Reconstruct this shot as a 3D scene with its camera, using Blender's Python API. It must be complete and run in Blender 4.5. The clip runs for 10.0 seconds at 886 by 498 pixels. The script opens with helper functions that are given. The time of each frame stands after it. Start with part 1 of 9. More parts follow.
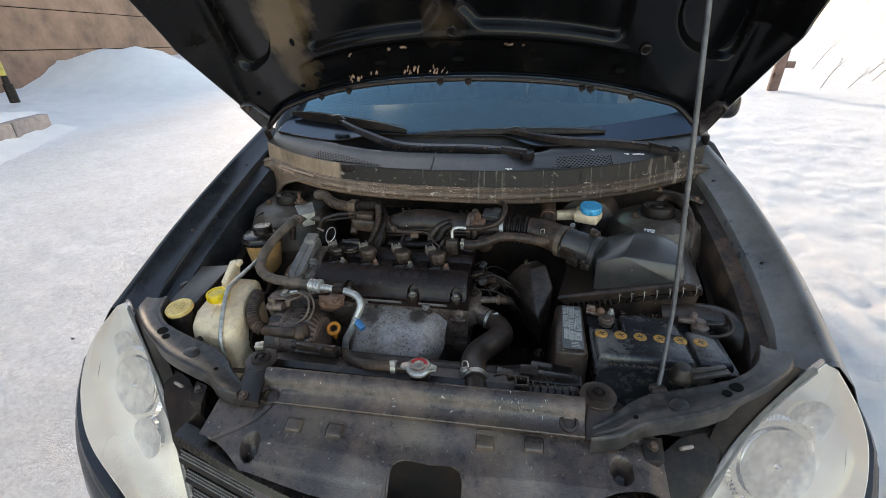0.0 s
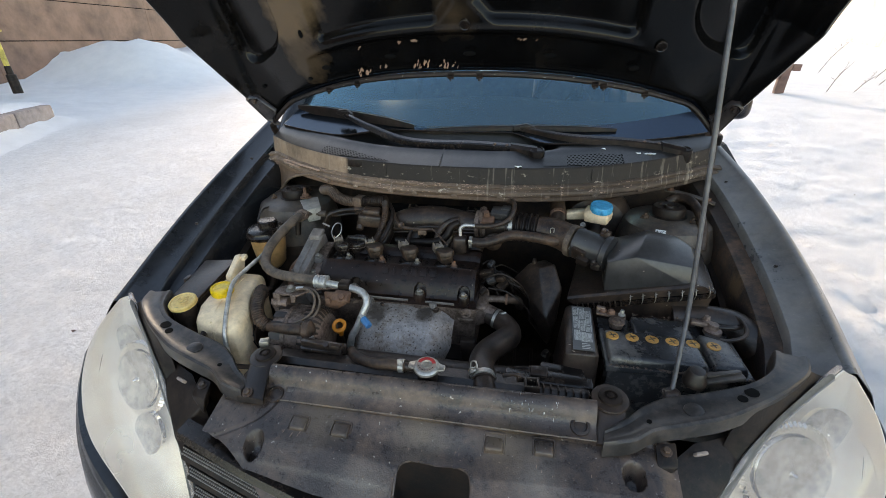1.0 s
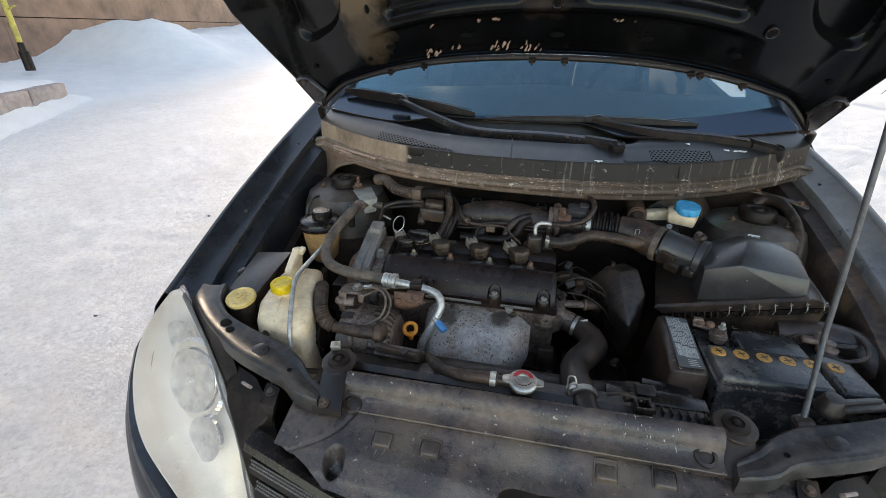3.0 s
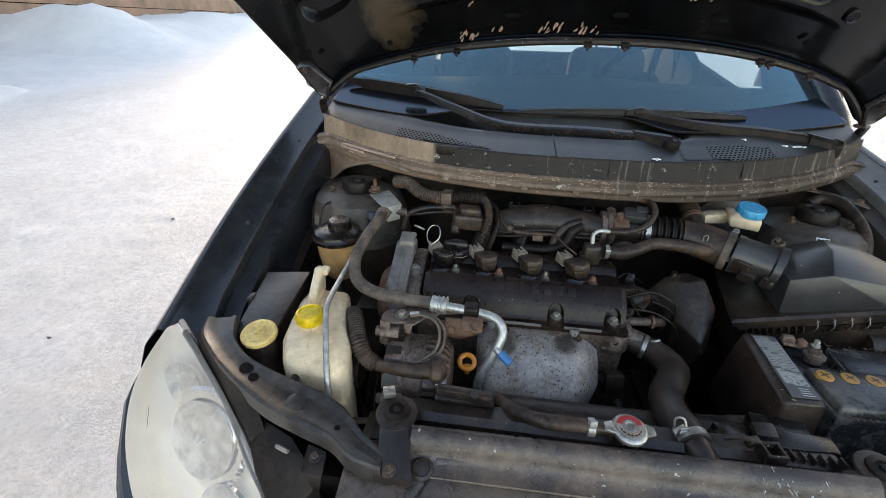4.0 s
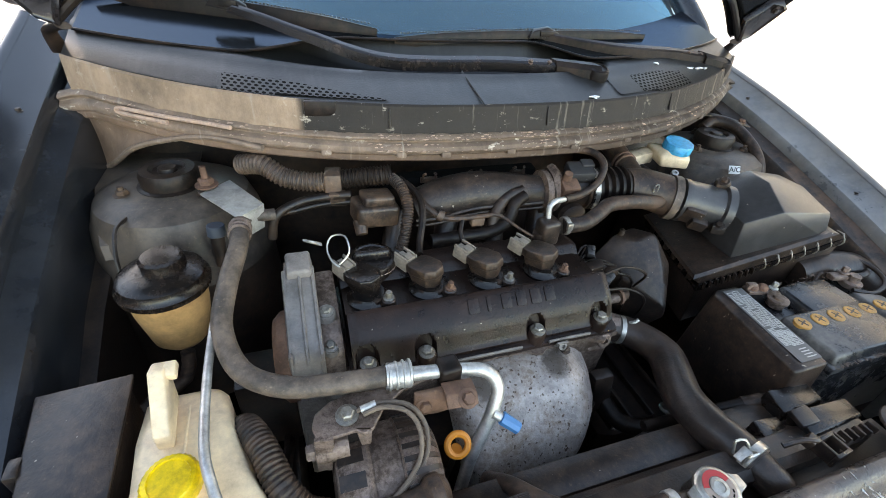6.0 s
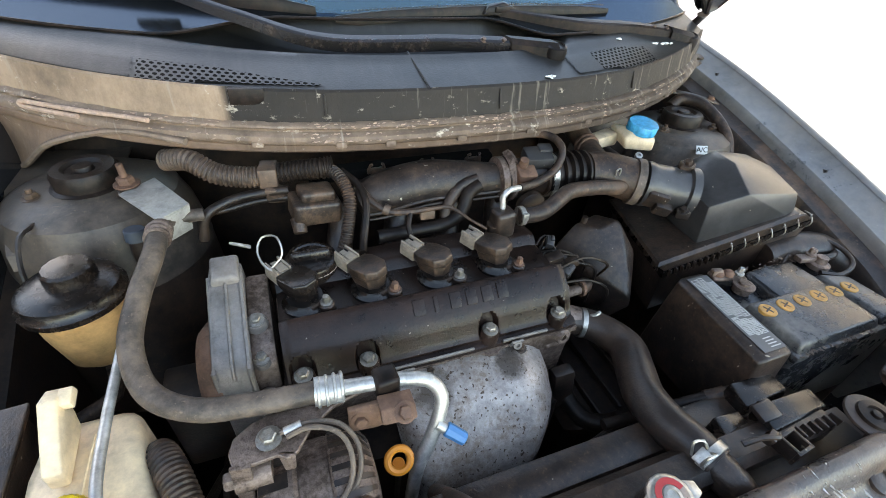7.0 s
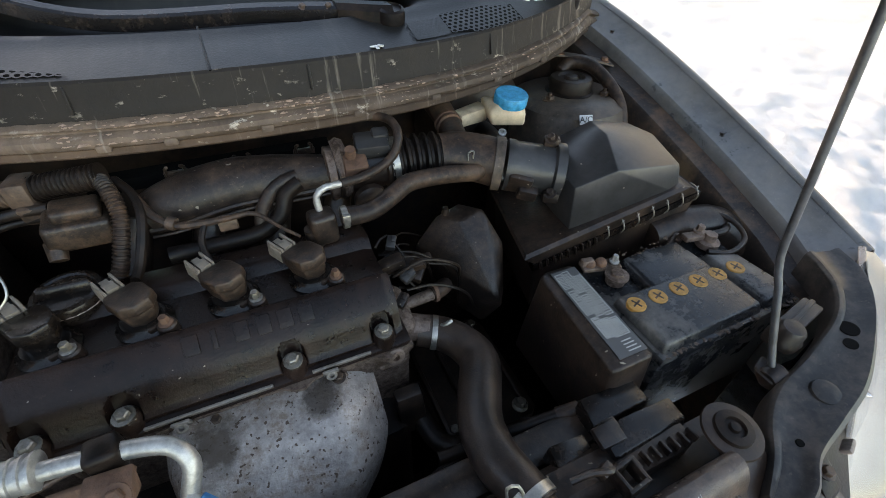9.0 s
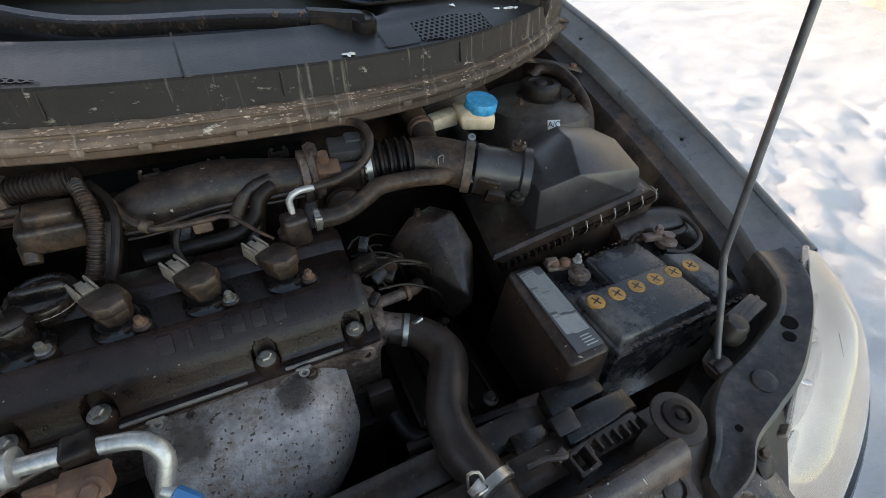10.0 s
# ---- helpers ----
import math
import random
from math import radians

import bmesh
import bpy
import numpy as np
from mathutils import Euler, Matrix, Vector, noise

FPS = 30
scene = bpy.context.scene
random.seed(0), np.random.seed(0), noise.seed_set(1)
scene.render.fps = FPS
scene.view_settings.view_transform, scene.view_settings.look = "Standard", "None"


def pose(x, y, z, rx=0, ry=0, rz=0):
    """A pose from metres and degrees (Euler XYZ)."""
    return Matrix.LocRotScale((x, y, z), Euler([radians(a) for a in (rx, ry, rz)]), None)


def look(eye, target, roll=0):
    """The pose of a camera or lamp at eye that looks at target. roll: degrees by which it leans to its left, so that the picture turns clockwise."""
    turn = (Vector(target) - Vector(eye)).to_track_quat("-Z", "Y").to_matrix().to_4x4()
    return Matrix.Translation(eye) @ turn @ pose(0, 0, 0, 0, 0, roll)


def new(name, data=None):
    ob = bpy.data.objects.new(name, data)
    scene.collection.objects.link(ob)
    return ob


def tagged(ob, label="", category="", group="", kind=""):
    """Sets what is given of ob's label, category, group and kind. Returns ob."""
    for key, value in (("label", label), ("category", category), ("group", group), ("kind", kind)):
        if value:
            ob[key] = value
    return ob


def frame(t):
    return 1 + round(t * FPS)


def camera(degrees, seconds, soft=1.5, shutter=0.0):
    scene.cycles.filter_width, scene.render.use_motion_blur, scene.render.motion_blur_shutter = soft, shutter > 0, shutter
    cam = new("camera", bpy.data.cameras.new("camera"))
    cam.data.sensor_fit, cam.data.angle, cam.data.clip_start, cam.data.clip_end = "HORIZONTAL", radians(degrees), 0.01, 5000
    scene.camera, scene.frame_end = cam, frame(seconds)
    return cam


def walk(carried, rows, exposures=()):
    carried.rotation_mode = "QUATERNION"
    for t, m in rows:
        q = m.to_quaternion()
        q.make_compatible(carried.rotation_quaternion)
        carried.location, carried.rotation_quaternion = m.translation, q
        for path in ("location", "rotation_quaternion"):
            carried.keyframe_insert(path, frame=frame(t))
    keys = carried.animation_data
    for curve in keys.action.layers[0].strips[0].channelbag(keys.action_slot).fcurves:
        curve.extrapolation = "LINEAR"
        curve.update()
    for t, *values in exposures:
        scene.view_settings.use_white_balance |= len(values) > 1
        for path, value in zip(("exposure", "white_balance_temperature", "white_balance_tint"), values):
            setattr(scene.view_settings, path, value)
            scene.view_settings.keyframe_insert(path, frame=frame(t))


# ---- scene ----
cam = camera(91.0, 10.0, soft=0.55)
PATH = [
    (0, (0.1916, -0.6036, 1.3974), (-0.1534, 1.0776, 0.5823), -2.0),
    (0.5, (0.1822, -0.5995, 1.3936), (-0.1635, 1.0806, 0.5747), -1.7),
    (1, (0.1713, -0.5927, 1.3898), (-0.1758, 1.0842, 0.5671), -1.1),
    (1.5, (0.1557, -0.5811, 1.3851), (-0.1974, 1.0919, 0.5576), -0.4),
    (2, (0.1313, -0.5690, 1.3784), (-0.2334, 1.0989, 0.5443), 0.2),
    (2.5, (0.0850, -0.5581, 1.3737), (-0.2819, 1.1056, 0.5320), 0.4),
    (3, (-0.0030, -0.5469, 1.3689), (-0.3610, 1.1107, 0.5120), 0.5),
    (3.2, (-0.0502, -0.5419, 1.3642), (-0.3939, 1.1164, 0.5035), 0.6),
    (4.3, (-0.2304, -0.3610, 1.3376), (-0.3718, 1.3153, 0.4551), 1.2),
    (4.5, (-0.2508, -0.3067, 1.3366), (-0.3476, 1.3738, 0.4560), 0.9),
    (5, (-0.2779, -0.2257, 1.3376), (-0.1912, 1.4434, 0.4351), 1.5),
    (5.5, (-0.3278, -0.1468, 1.3129), (0.0760, 1.4230, 0.3211), 3.8),
    (5.7, (-0.3526, -0.1272, 1.3043), (0.1472, 1.3759, 0.2555), 5.2),
    (7, (-0.2785, -0.0829, 1.2873), (0.3024, 1.3073, 0.1292), 4.2),
    (7.5, (-0.2193, -0.0848, 1.2911), (0.3630, 1.2815, 0.1055), 3.5),
    (8, (-0.1593, -0.0856, 1.2873), (0.4324, 1.2660, 0.0902), 2.8),
    (8.5, (-0.0919, -0.0793, 1.2777), (0.5079, 1.2545, 0.0655), 2.2),
    (9, (-0.0373, -0.0714, 1.2635), (0.5834, 1.2372, 0.0351), 1.5),
    (9.5, (-0.0056, -0.0657, 1.2616), (0.6370, 1.2237, 0.0237), 1.4),
    (10, (-0.0264, -0.0945, 1.2834), (0.6525, 1.1802, 0.0494), 3.0),
]
EXPOSURES = [(t, 1.68 + e, 9000, 17) for t, e in ((0, 0.1), (3, 0.15), (4.5, 0.44), (5.5, 0.88), (7, 1.22), (7.7, 0.96), (8.5, 0.46), (9, 0.32), (10, 0.16))]
walk(cam, [(t, look(eye, target, roll)) for t, eye, target, roll in PATH], EXPOSURES)
# ---- world and sun: clear winter day, low sun beyond the car, open bonnet shades the bay ----
SUN_FROM = Vector((-0.36, 0.89, 0.25)).normalized()
world = bpy.data.worlds.new("sky")
scene.world = world
world.use_nodes = True
wn = world.node_tree
sky = wn.nodes.new("ShaderNodeTexSky")
sky.sky_type = "NISHITA"
sky.sun_disc = False
sky.sun_elevation = math.asin(SUN_FROM.z)
sky.sun_rotation = math.atan2(SUN_FROM.x, SUN_FROM.y)
sky.altitude = 200
sky.air_density, sky.dust_density, sky.ozone_density = 1.0, 0.4, 1.6
wn.links.new(sky.outputs[0], wn.nodes["Background"].inputs[0])
wn.nodes["Background"].inputs[1].default_value = 0.18
sun = new("sun", bpy.data.lights.new("sun", "SUN"))
sun.data.energy, sun.data.angle, sun.data.color = 1.3, radians(5), (1.0, 0.94, 0.87)
sun.matrix_world = look(SUN_FROM * 40, (0, 0, 0))


# ---- materials ----
def nodes_of(name):
    m = bpy.data.materials.new(name)
    m.use_nodes = True
    nt = m.node_tree
    return m, nt, nt.nodes["Principled BSDF"]


def noise_node(nt, scale, detail=4.0, rough=0.6, stretch=None, coord="Object"):
    tc = nt.nodes.new("ShaderNodeTexCoord")
    n = nt.nodes.new("ShaderNodeTexNoise")
    n.inputs["Scale"].default_value = scale
    n.inputs["Detail"].default_value = detail
    n.inputs["Roughness"].default_value = rough
    src = tc.outputs[coord]
    if stretch:
        mp = nt.nodes.new("ShaderNodeMapping")
        mp.inputs["Scale"].default_value = stretch
        nt.links.new(src, mp.inputs[0])
        src = mp.outputs[0]
    nt.links.new(src, n.inputs["Vector"])
    return n.outputs["Fac"]


def ramp(nt, fac, a, b):
    r = nt.nodes.new("ShaderNodeMapRange")
    r.inputs["From Min"].default_value = a
    r.inputs["From Max"].default_value = b
    nt.links.new(fac, r.inputs["Value"])
    return r.outputs["Result"]


def maths(nt, op, a, b):
    n = nt.nodes.new("ShaderNodeMath")
    n.operation = op
    n.use_clamp = True
    for i, v in enumerate((a, b)):
        if isinstance(v, (int, float)):
            n.inputs[i].default_value = v
        else:
            nt.links.new(v, n.inputs[i])
    return n.outputs[0]


def mixcol(nt, fac, a, b):
    n = nt.nodes.new("ShaderNodeMix")
    n.data_type = "RGBA"
    for sock, v in ((n.inputs[0], fac), (n.inputs[6], a), (n.inputs[7], b)):
        if isinstance(v, (int, float)):
            sock.default_value = v
        elif isinstance(v, tuple):
            sock.default_value = (*v, 1.0)
        else:
            nt.links.new(v, sock)
    return n.outputs[2]


def bump(nt, bsdf, height, strength, dist):
    b = nt.nodes.new("ShaderNodeBump")
    b.inputs["Strength"].default_value = strength
    b.inputs["Distance"].default_value = dist
    nt.links.new(height, b.inputs["Height"])
    nt.links.new(b.outputs[0], bsdf.inputs["Normal"])


def grimy(name, col, rough=0.5, metal=0.0, dirt=(0.16, 0.125, 0.09), amount=0.3, scale=14.0, grain=260.0,
          relief=0.25, dist=0.001, speck=None, speck_at=0.72, spec=0.5, stretch=None, crumbs=0.5, edge=(0.44, 0.68), warm=True):
    """A surface with patches of road dirt at two scales, light crumbs of dust, fine grain and, if asked, spots of another colour."""
    # warm bounced light is put into the dirt and base colours as a tint
    if warm:
        dirt = (dirt[0] * 1.21, dirt[1] * 0.95, dirt[2] * 0.84)
        if max(col) < 0.6:
            col = (col[0] * 1.17, col[1] * 0.955, col[2] * 0.92)
    m, nt, p = nodes_of(name)
    big = noise_node(nt, scale, 5, 0.6, stretch)
    mid = noise_node(nt, scale * 5.5, 8, 0.72)
    fine = noise_node(nt, grain, 3, 0.6)
    both = maths(nt, "ADD", maths(nt, "MULTIPLY", big, 0.55), maths(nt, "MULTIPLY", mid, 0.45))
    fac = maths(nt, "MULTIPLY", ramp(nt, both, *edge), min(1.0, amount * 1.5))
    tone = mixcol(nt, ramp(nt, noise_node(nt, scale * 2.0, 6, 0.7), 0.35, 0.65), tuple(c * 0.6 for c in col), tuple(min(1, c * 1.3) for c in col))
    out = mixcol(nt, fac, tone, dirt)
    dust = ramp(nt, noise_node(nt, grain * 0.55, 4, 0.7), 0.62, 0.70)
    out = mixcol(nt, maths(nt, "MULTIPLY", dust, crumbs * min(1.0, amount * 1.3)), out, tuple(min(0.6, c * 1.5) for c in dirt))
    if speck:
        sp = ramp(nt, noise_node(nt, grain * 0.45, 2, 0.5), speck_at, speck_at + 0.03)
        out = mixcol(nt, sp, out, speck)
    nt.links.new(out, p.inputs["Base Color"])
    rr = nt.nodes.new("ShaderNodeMapRange")
    rr.inputs["To Min"].default_value = max(0.05, rough - 0.12)
    rr.inputs["To Max"].default_value = min(1.0, rough + 0.30)
    nt.links.new(maths(nt, "ADD", maths(nt, "MULTIPLY", fac, 0.7), maths(nt, "MULTIPLY", mid, 0.3)), rr.inputs["Value"])
    nt.links.new(rr.outputs["Result"], p.inputs["Roughness"])
    p.inputs["Metallic"].default_value = metal
    p.inputs["Specular IOR Level"].default_value = spec
    h = nt.nodes.new("ShaderNodeMath")
    h.operation = "MULTIPLY_ADD"
    nt.links.new(mid, h.inputs[0])
    h.inputs[1].default_value = 0.8
    nt.links.new(fine, h.inputs[2])
    bump(nt, p, h.outputs[0], min(1.0, relief * 1.5), dist)
    return m


def stained(m, centre, radius, colour, scale=70.0, most=0.85):
    """Adds one irregular stain round a point of the object to a material's colour."""
    nt = m.node_tree
    p = nt.nodes["Principled BSDF"]
    tc = nt.nodes.new("ShaderNodeTexCoord")
    d = nt.nodes.new("ShaderNodeVectorMath")
    d.operation = "DISTANCE"
    nt.links.new(tc.outputs["Object"], d.inputs[0])
    d.inputs[1].default_value = centre
    wob = maths(nt, "MULTIPLY", noise_node(nt, scale, 6, 0.7), radius * 1.6)
    total = maths(nt, "ADD", d.outputs["Value"], wob)
    fac = maths(nt, "MULTIPLY", ramp(nt, total, radius * 1.95, radius * 1.35 if most > 0.7 else radius * 0.9), most)
    old = p.inputs["Base Color"].links[0].from_socket
    nt.links.new(mixcol(nt, fac, old, colour), p.inputs["Base Color"])


def streaked(name, col, streak, amount, rough, scale=(60, 3, 6), dirt=(0.2, 0.16, 0.12)):
    """Weathered plastic or rubber with pale vertical water streaks and caked dirt."""
    m, nt, p = nodes_of(name)
    st = ramp(nt, noise_node(nt, 1.0, 5, 0.7, scale), 0.52, 0.70)
    blot = ramp(nt, noise_node(nt, 9.0, 6, 0.7), 0.40, 0.62)
    fine = noise_node(nt, 300.0, 3, 0.6)
    base = mixcol(nt, maths(nt, "MULTIPLY", blot, 0.75), col, dirt)
    out = mixcol(nt, maths(nt, "MULTIPLY", st, amount), base, streak)
    nt.links.new(out, p.inputs["Base Color"])
    p.inputs["Roughness"].default_value = rough
    bump(nt, p, fine, 0.3, 0.001)
    return m


def plain(name, col, rough=0.5, metal=0.0, grain=180.0, vary=0.12, relief=0.12):
    m, nt, p = nodes_of(name)
    f = ramp(nt, noise_node(nt, grain * 0.12, 5, 0.6), 0.3, 0.7)
    nt.links.new(mixcol(nt, f, tuple(c * (1 - vary) for c in col), tuple(min(1, c * (1 + vary)) for c in col)), p.inputs["Base Color"])
    p.inputs["Roughness"].default_value = rough
    p.inputs["Metallic"].default_value = metal
    bump(nt, p, noise_node(nt, grain, 3, 0.6), relief, 0.0006)
    return m


def glass(name, tint, haze, rough=0.0, hazecol=(0.85, 0.84, 0.8), ior=1.5, sheen=(1, 1, 1)):
    """A thin pane: clear, with a sharp sky reflection coloured by sheen and some pale haze."""
    m, nt, p = nodes_of(name)
    out = nt.nodes["Material Output"]
    tr = nt.nodes.new("ShaderNodeBsdfTransparent")
    tr.inputs[0].default_value = (*tint, 1)
    gl = nt.nodes.new("ShaderNodeBsdfGlossy")
    gl.inputs["Roughness"].default_value = rough
    gl.inputs[0].default_value = (*sheen, 1)
    fr = nt.nodes.new("ShaderNodeFresnel")
    fr.inputs[0].default_value = ior
    a = nt.nodes.new("ShaderNodeMixShader")
    nt.links.new(fr.outputs[0], a.inputs[0])
    nt.links.new(tr.outputs[0], a.inputs[1])
    nt.links.new(gl.outputs[0], a.inputs[2])
    df = nt.nodes.new("ShaderNodeBsdfDiffuse")
    df.inputs[0].default_value = (*hazecol, 1)
    b = nt.nodes.new("ShaderNodeMixShader")
    n = ramp(nt, noise_node(nt, 5.0, 4, 0.5), -0.4, 0.8)
    nt.links.new(maths(nt, "MULTIPLY", n, haze), b.inputs[0])
    nt.links.new(a.outputs[0], b.inputs[1])
    nt.links.new(df.outputs[0], b.inputs[2])
    nt.links.new(b.outputs[0], out.inputs[0])
    return m


def snow(name, road):
    """Snow: fine crystals and lumps; on the road it is packed, with brownish wear and dark grit."""
    m, nt, p = nodes_of(name)
    lump = noise_node(nt, 3.0, 8, 0.65, None, "Object")
    fine = noise_node(nt, 34.0, 9, 0.82)
    col = mixcol(nt, ramp(nt, lump, 0.35, 0.65), (0.78, 0.785, 0.79), (0.85, 0.85, 0.85))
    # the driven side: brownish film in long stretches along the road and scattered grit
    sep = nt.nodes.new("ShaderNodeSeparateXYZ")
    tc = nt.nodes.new("ShaderNodeTexCoord")
    nt.links.new(tc.outputs["Object"], sep.inputs[0])
    side = ramp(nt, sep.outputs[0], -0.6, -1.6)
    far = ramp(nt, sep.outputs[0], -7.4, -6.4)
    lane = maths(nt, "MULTIPLY", side, far)
    film = ramp(nt, noise_node(nt, 1.0, 7, 0.7, (1.3, 0.7, 1.0)), 0.40, 0.62)
    col = mixcol(nt, maths(nt, "MULTIPLY", maths(nt, "MULTIPLY", film, lane), 0.50), col, (0.66, 0.645, 0.625))
    mott = ramp(nt, noise_node(nt, 16.0, 9, 0.82), 0.46, 0.58)
    col = mixcol(nt, maths(nt, "MULTIPLY", maths(nt, "MULTIPLY", mott, lane), 0.45), col, (0.56, 0.555, 0.55))
    crust = ramp(nt, noise_node(nt, 46.0, 8, 0.85), 0.50, 0.57)
    col = mixcol(nt, maths(nt, "MULTIPLY", maths(nt, "MULTIPLY", crust, lane), 0.38), col, (0.44, 0.435, 0.43))
    grit = ramp(nt, noise_node(nt, 30.0, 6, 0.75, (1.0, 0.6, 1.0)), 0.60, 0.70)
    patch = ramp(nt, noise_node(nt, 1.6, 4, 0.6), 0.42, 0.62)
    grit = maths(nt, "MULTIPLY", maths(nt, "MULTIPLY", grit, patch), lane)
    col = mixcol(nt, maths(nt, "MULTIPLY", grit, 0.7), col, (0.20, 0.17, 0.14))
    nt.links.new(col, p.inputs["Base Color"])
    p.inputs["Roughness"].default_value = 0.62
    p.inputs["Specular IOR Level"].default_value = 0.25
    h = nt.nodes.new("ShaderNodeMath")
    h.operation = "MULTIPLY_ADD"
    nt.links.new(fine, h.inputs[0])
    h.inputs[1].default_value = 1.1
    nt.links.new(lump, h.inputs[2])
    bump(nt, p, h.outputs[0], 0.85, 0.027)
    return m


M_SNOW = snow("packed_snow", True)
M_PAINT = grimy("black_car_paint", (0.010, 0.011, 0.014), 0.22, 0.0, (0.10, 0.09, 0.08), 0.22, 6, 420, 0.05)
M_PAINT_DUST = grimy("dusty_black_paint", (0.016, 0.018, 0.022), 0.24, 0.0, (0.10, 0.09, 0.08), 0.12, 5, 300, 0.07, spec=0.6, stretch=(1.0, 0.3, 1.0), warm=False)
# right wing: dust, plus veiling glare put into a paler base colour
M_WING_DUST_GLARE = grimy("dust_and_glare_paint", (0.115, 0.116, 0.120), 0.34, 0.0, (0.26, 0.225, 0.19), 0.40, 5, 300, 0.12, spec=0.6, stretch=(1.0, 0.4, 1.0), warm=False)
M_SUPPORT = grimy("grey_filmed_panel_paint", (0.034, 0.031, 0.030), 0.38, 0.0, (0.18, 0.130, 0.098), 0.30, 16, 300, 0.07, spec=0.40, warm=False)
M_WINGLEDGE = grimy("rust_spotted_ledge", (0.030, 0.026, 0.023), 0.5, 0.0, (0.19, 0.135, 0.095), 0.42, 7, 260, 0.4, stretch=(1.0, 0.5, 1.0), edge=(0.46, 0.62))
stained(M_WINGLEDGE, (0.65, -0.915, 0.865), 0.035, (0.20, 0.12, 0.07), 60.0, 0.72)
stained(M_WINGLEDGE, (0.648, -1.045, 0.820), 0.040, (0.17, 0.10, 0.06), 55.0, 0.72)
M_GLOSSBLACK = grimy("glossy_black_plastic", (0.006, 0.0058, 0.0058), 0.30, 0.0, (0.12, 0.09, 0.065), 0.14, 16, 300, 0.06, spec=0.4)
M_BEIGE = grimy("grey_beige_connector", (0.275, 0.225, 0.18), 0.5, 0.0, (0.15, 0.10, 0.07), 0.42, 40, 300, 0.2, warm=False)
M_COIL = grimy("dust_brown_coil", (0.026, 0.021, 0.017), 0.42, 0.0, (0.21, 0.15, 0.10), 0.34, 26, 300, 0.3, spec=0.45)
M_HOODIN = grimy("bonnet_underside", (0.0030, 0.0030, 0.0032), 0.22, 0.0, (0.060, 0.042, 0.026), 0.07, 4.0, 300, 0.05, spec=0.17, edge=(0.50, 0.72), crumbs=0.15, warm=False)
stained(M_HOODIN, (-0.485, -0.740, 1.445), 0.085, (0.15, 0.10, 0.06), 11.0, 0.85)
stained(M_HOODIN, (-0.425, -0.780, 1.490), 0.080, (0.14, 0.095, 0.058), 9.0, 0.85)
stained(M_HOODIN, (-0.450, -0.695, 1.345), 0.070, (0.085, 0.058, 0.036), 14.0, 0.72)
stained(M_HOODIN, (-0.02, -0.80, 1.44), 0.05, (0.10, 0.068, 0.042), 20.0, 0.45)
# black bay metal; on the tower walls it stands in for shade
M_APRON = grimy("black_bay_metal_and_shade", (0.0115, 0.0102, 0.0095), 0.45, 0.0, (0.15, 0.105, 0.072), 0.24, 9, 260, 0.2)
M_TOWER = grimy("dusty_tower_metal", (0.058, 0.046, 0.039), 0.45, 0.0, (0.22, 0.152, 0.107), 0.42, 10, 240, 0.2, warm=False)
M_PLASTIC = grimy("dusty_black_plastic", (0.0165, 0.0148, 0.0136), 0.36, 0.0, (0.20, 0.142, 0.098), 0.17, 16, 320, 0.3, spec=0.45, speck=(0.30, 0.25, 0.19), speck_at=0.73)
M_PLASTIC_CLEAN = grimy("grey_black_plastic", (0.034, 0.033, 0.034), 0.36, 0.0, (0.12, 0.10, 0.085), 0.07, 12, 320, 0.12, spec=0.55, speck=(0.30, 0.25, 0.2), speck_at=0.75, warm=False)
M_COVER = grimy("scuffed_cover_plastic", (0.047, 0.0345, 0.0310), 0.34, 0.0, (0.29, 0.185, 0.130), 0.34, 10.0, 340, 0.42, speck=(0.42, 0.38, 0.33), speck_at=0.715, warm=False, edge=(0.46, 0.66), crumbs=0.7, spec=0.55, stretch=(1.0, 0.5, 1.0))
stained(M_COVER, (0.214, -1.425, 0.775), 0.045, (0.34, 0.29, 0.25), 220.0, 0.34)
stained(M_COVER, (-0.06, -1.470, 0.745), 0.050, (0.30, 0.25, 0.21), 220.0, 0.30)
stained(M_COVER, (0.165, -1.378, 0.790), 0.050, (0.15, 0.105, 0.068), 60.0, 0.60)
stained(M_COVER, (-0.16, -1.385, 0.790), 0.060, (0.14, 0.10, 0.066), 45.0, 0.60)
stained(M_COVER, (0.02, -1.380, 0.790), 0.055, (0.15, 0.108, 0.070), 50.0, 0.55)
M_PLENUM = grimy("scuffed_dusty_plenum", (0.019, 0.0165, 0.015), 0.44, 0.0, (0.105, 0.080, 0.062), 0.34, 24, 260, 0.35, spec=0.40, speck=(0.34, 0.29, 0.24), speck_at=0.715, edge=(0.45, 0.66), crumbs=0.9)
M_RUBBER = grimy("dusty_rubber_hose", (0.022, 0.019, 0.017), 0.45, 0.0, (0.21, 0.15, 0.105), 0.32, 16, 300, 0.25, spec=0.3)
M_RUBBER_DARK = grimy("dark_rubber", (0.0075, 0.0072, 0.0072), 0.45, 0.0, (0.13, 0.095, 0.068), 0.13, 14, 300, 0.2, spec=0.22)
M_HOSEDARK = grimy("grey_black_hose", (0.019, 0.0165, 0.015), 0.42, 0.0, (0.15, 0.115, 0.085), 0.2, 10, 300, 0.2, spec=0.45)
M_CONDUIT = grimy("tan_dusted_conduit", (0.060, 0.050, 0.041), 0.5, 0.0, (0.25, 0.185, 0.13), 0.38, 20, 300, 0.2)
M_VALVE = grimy("black_valve_cover", (0.0105, 0.0074, 0.0066), 0.34, 0.0, (0.085, 0.054, 0.040), 0.16, 9, 300, 0.35, spec=0.28, speck=(0.36, 0.29, 0.23), speck_at=0.735, crumbs=0.8)
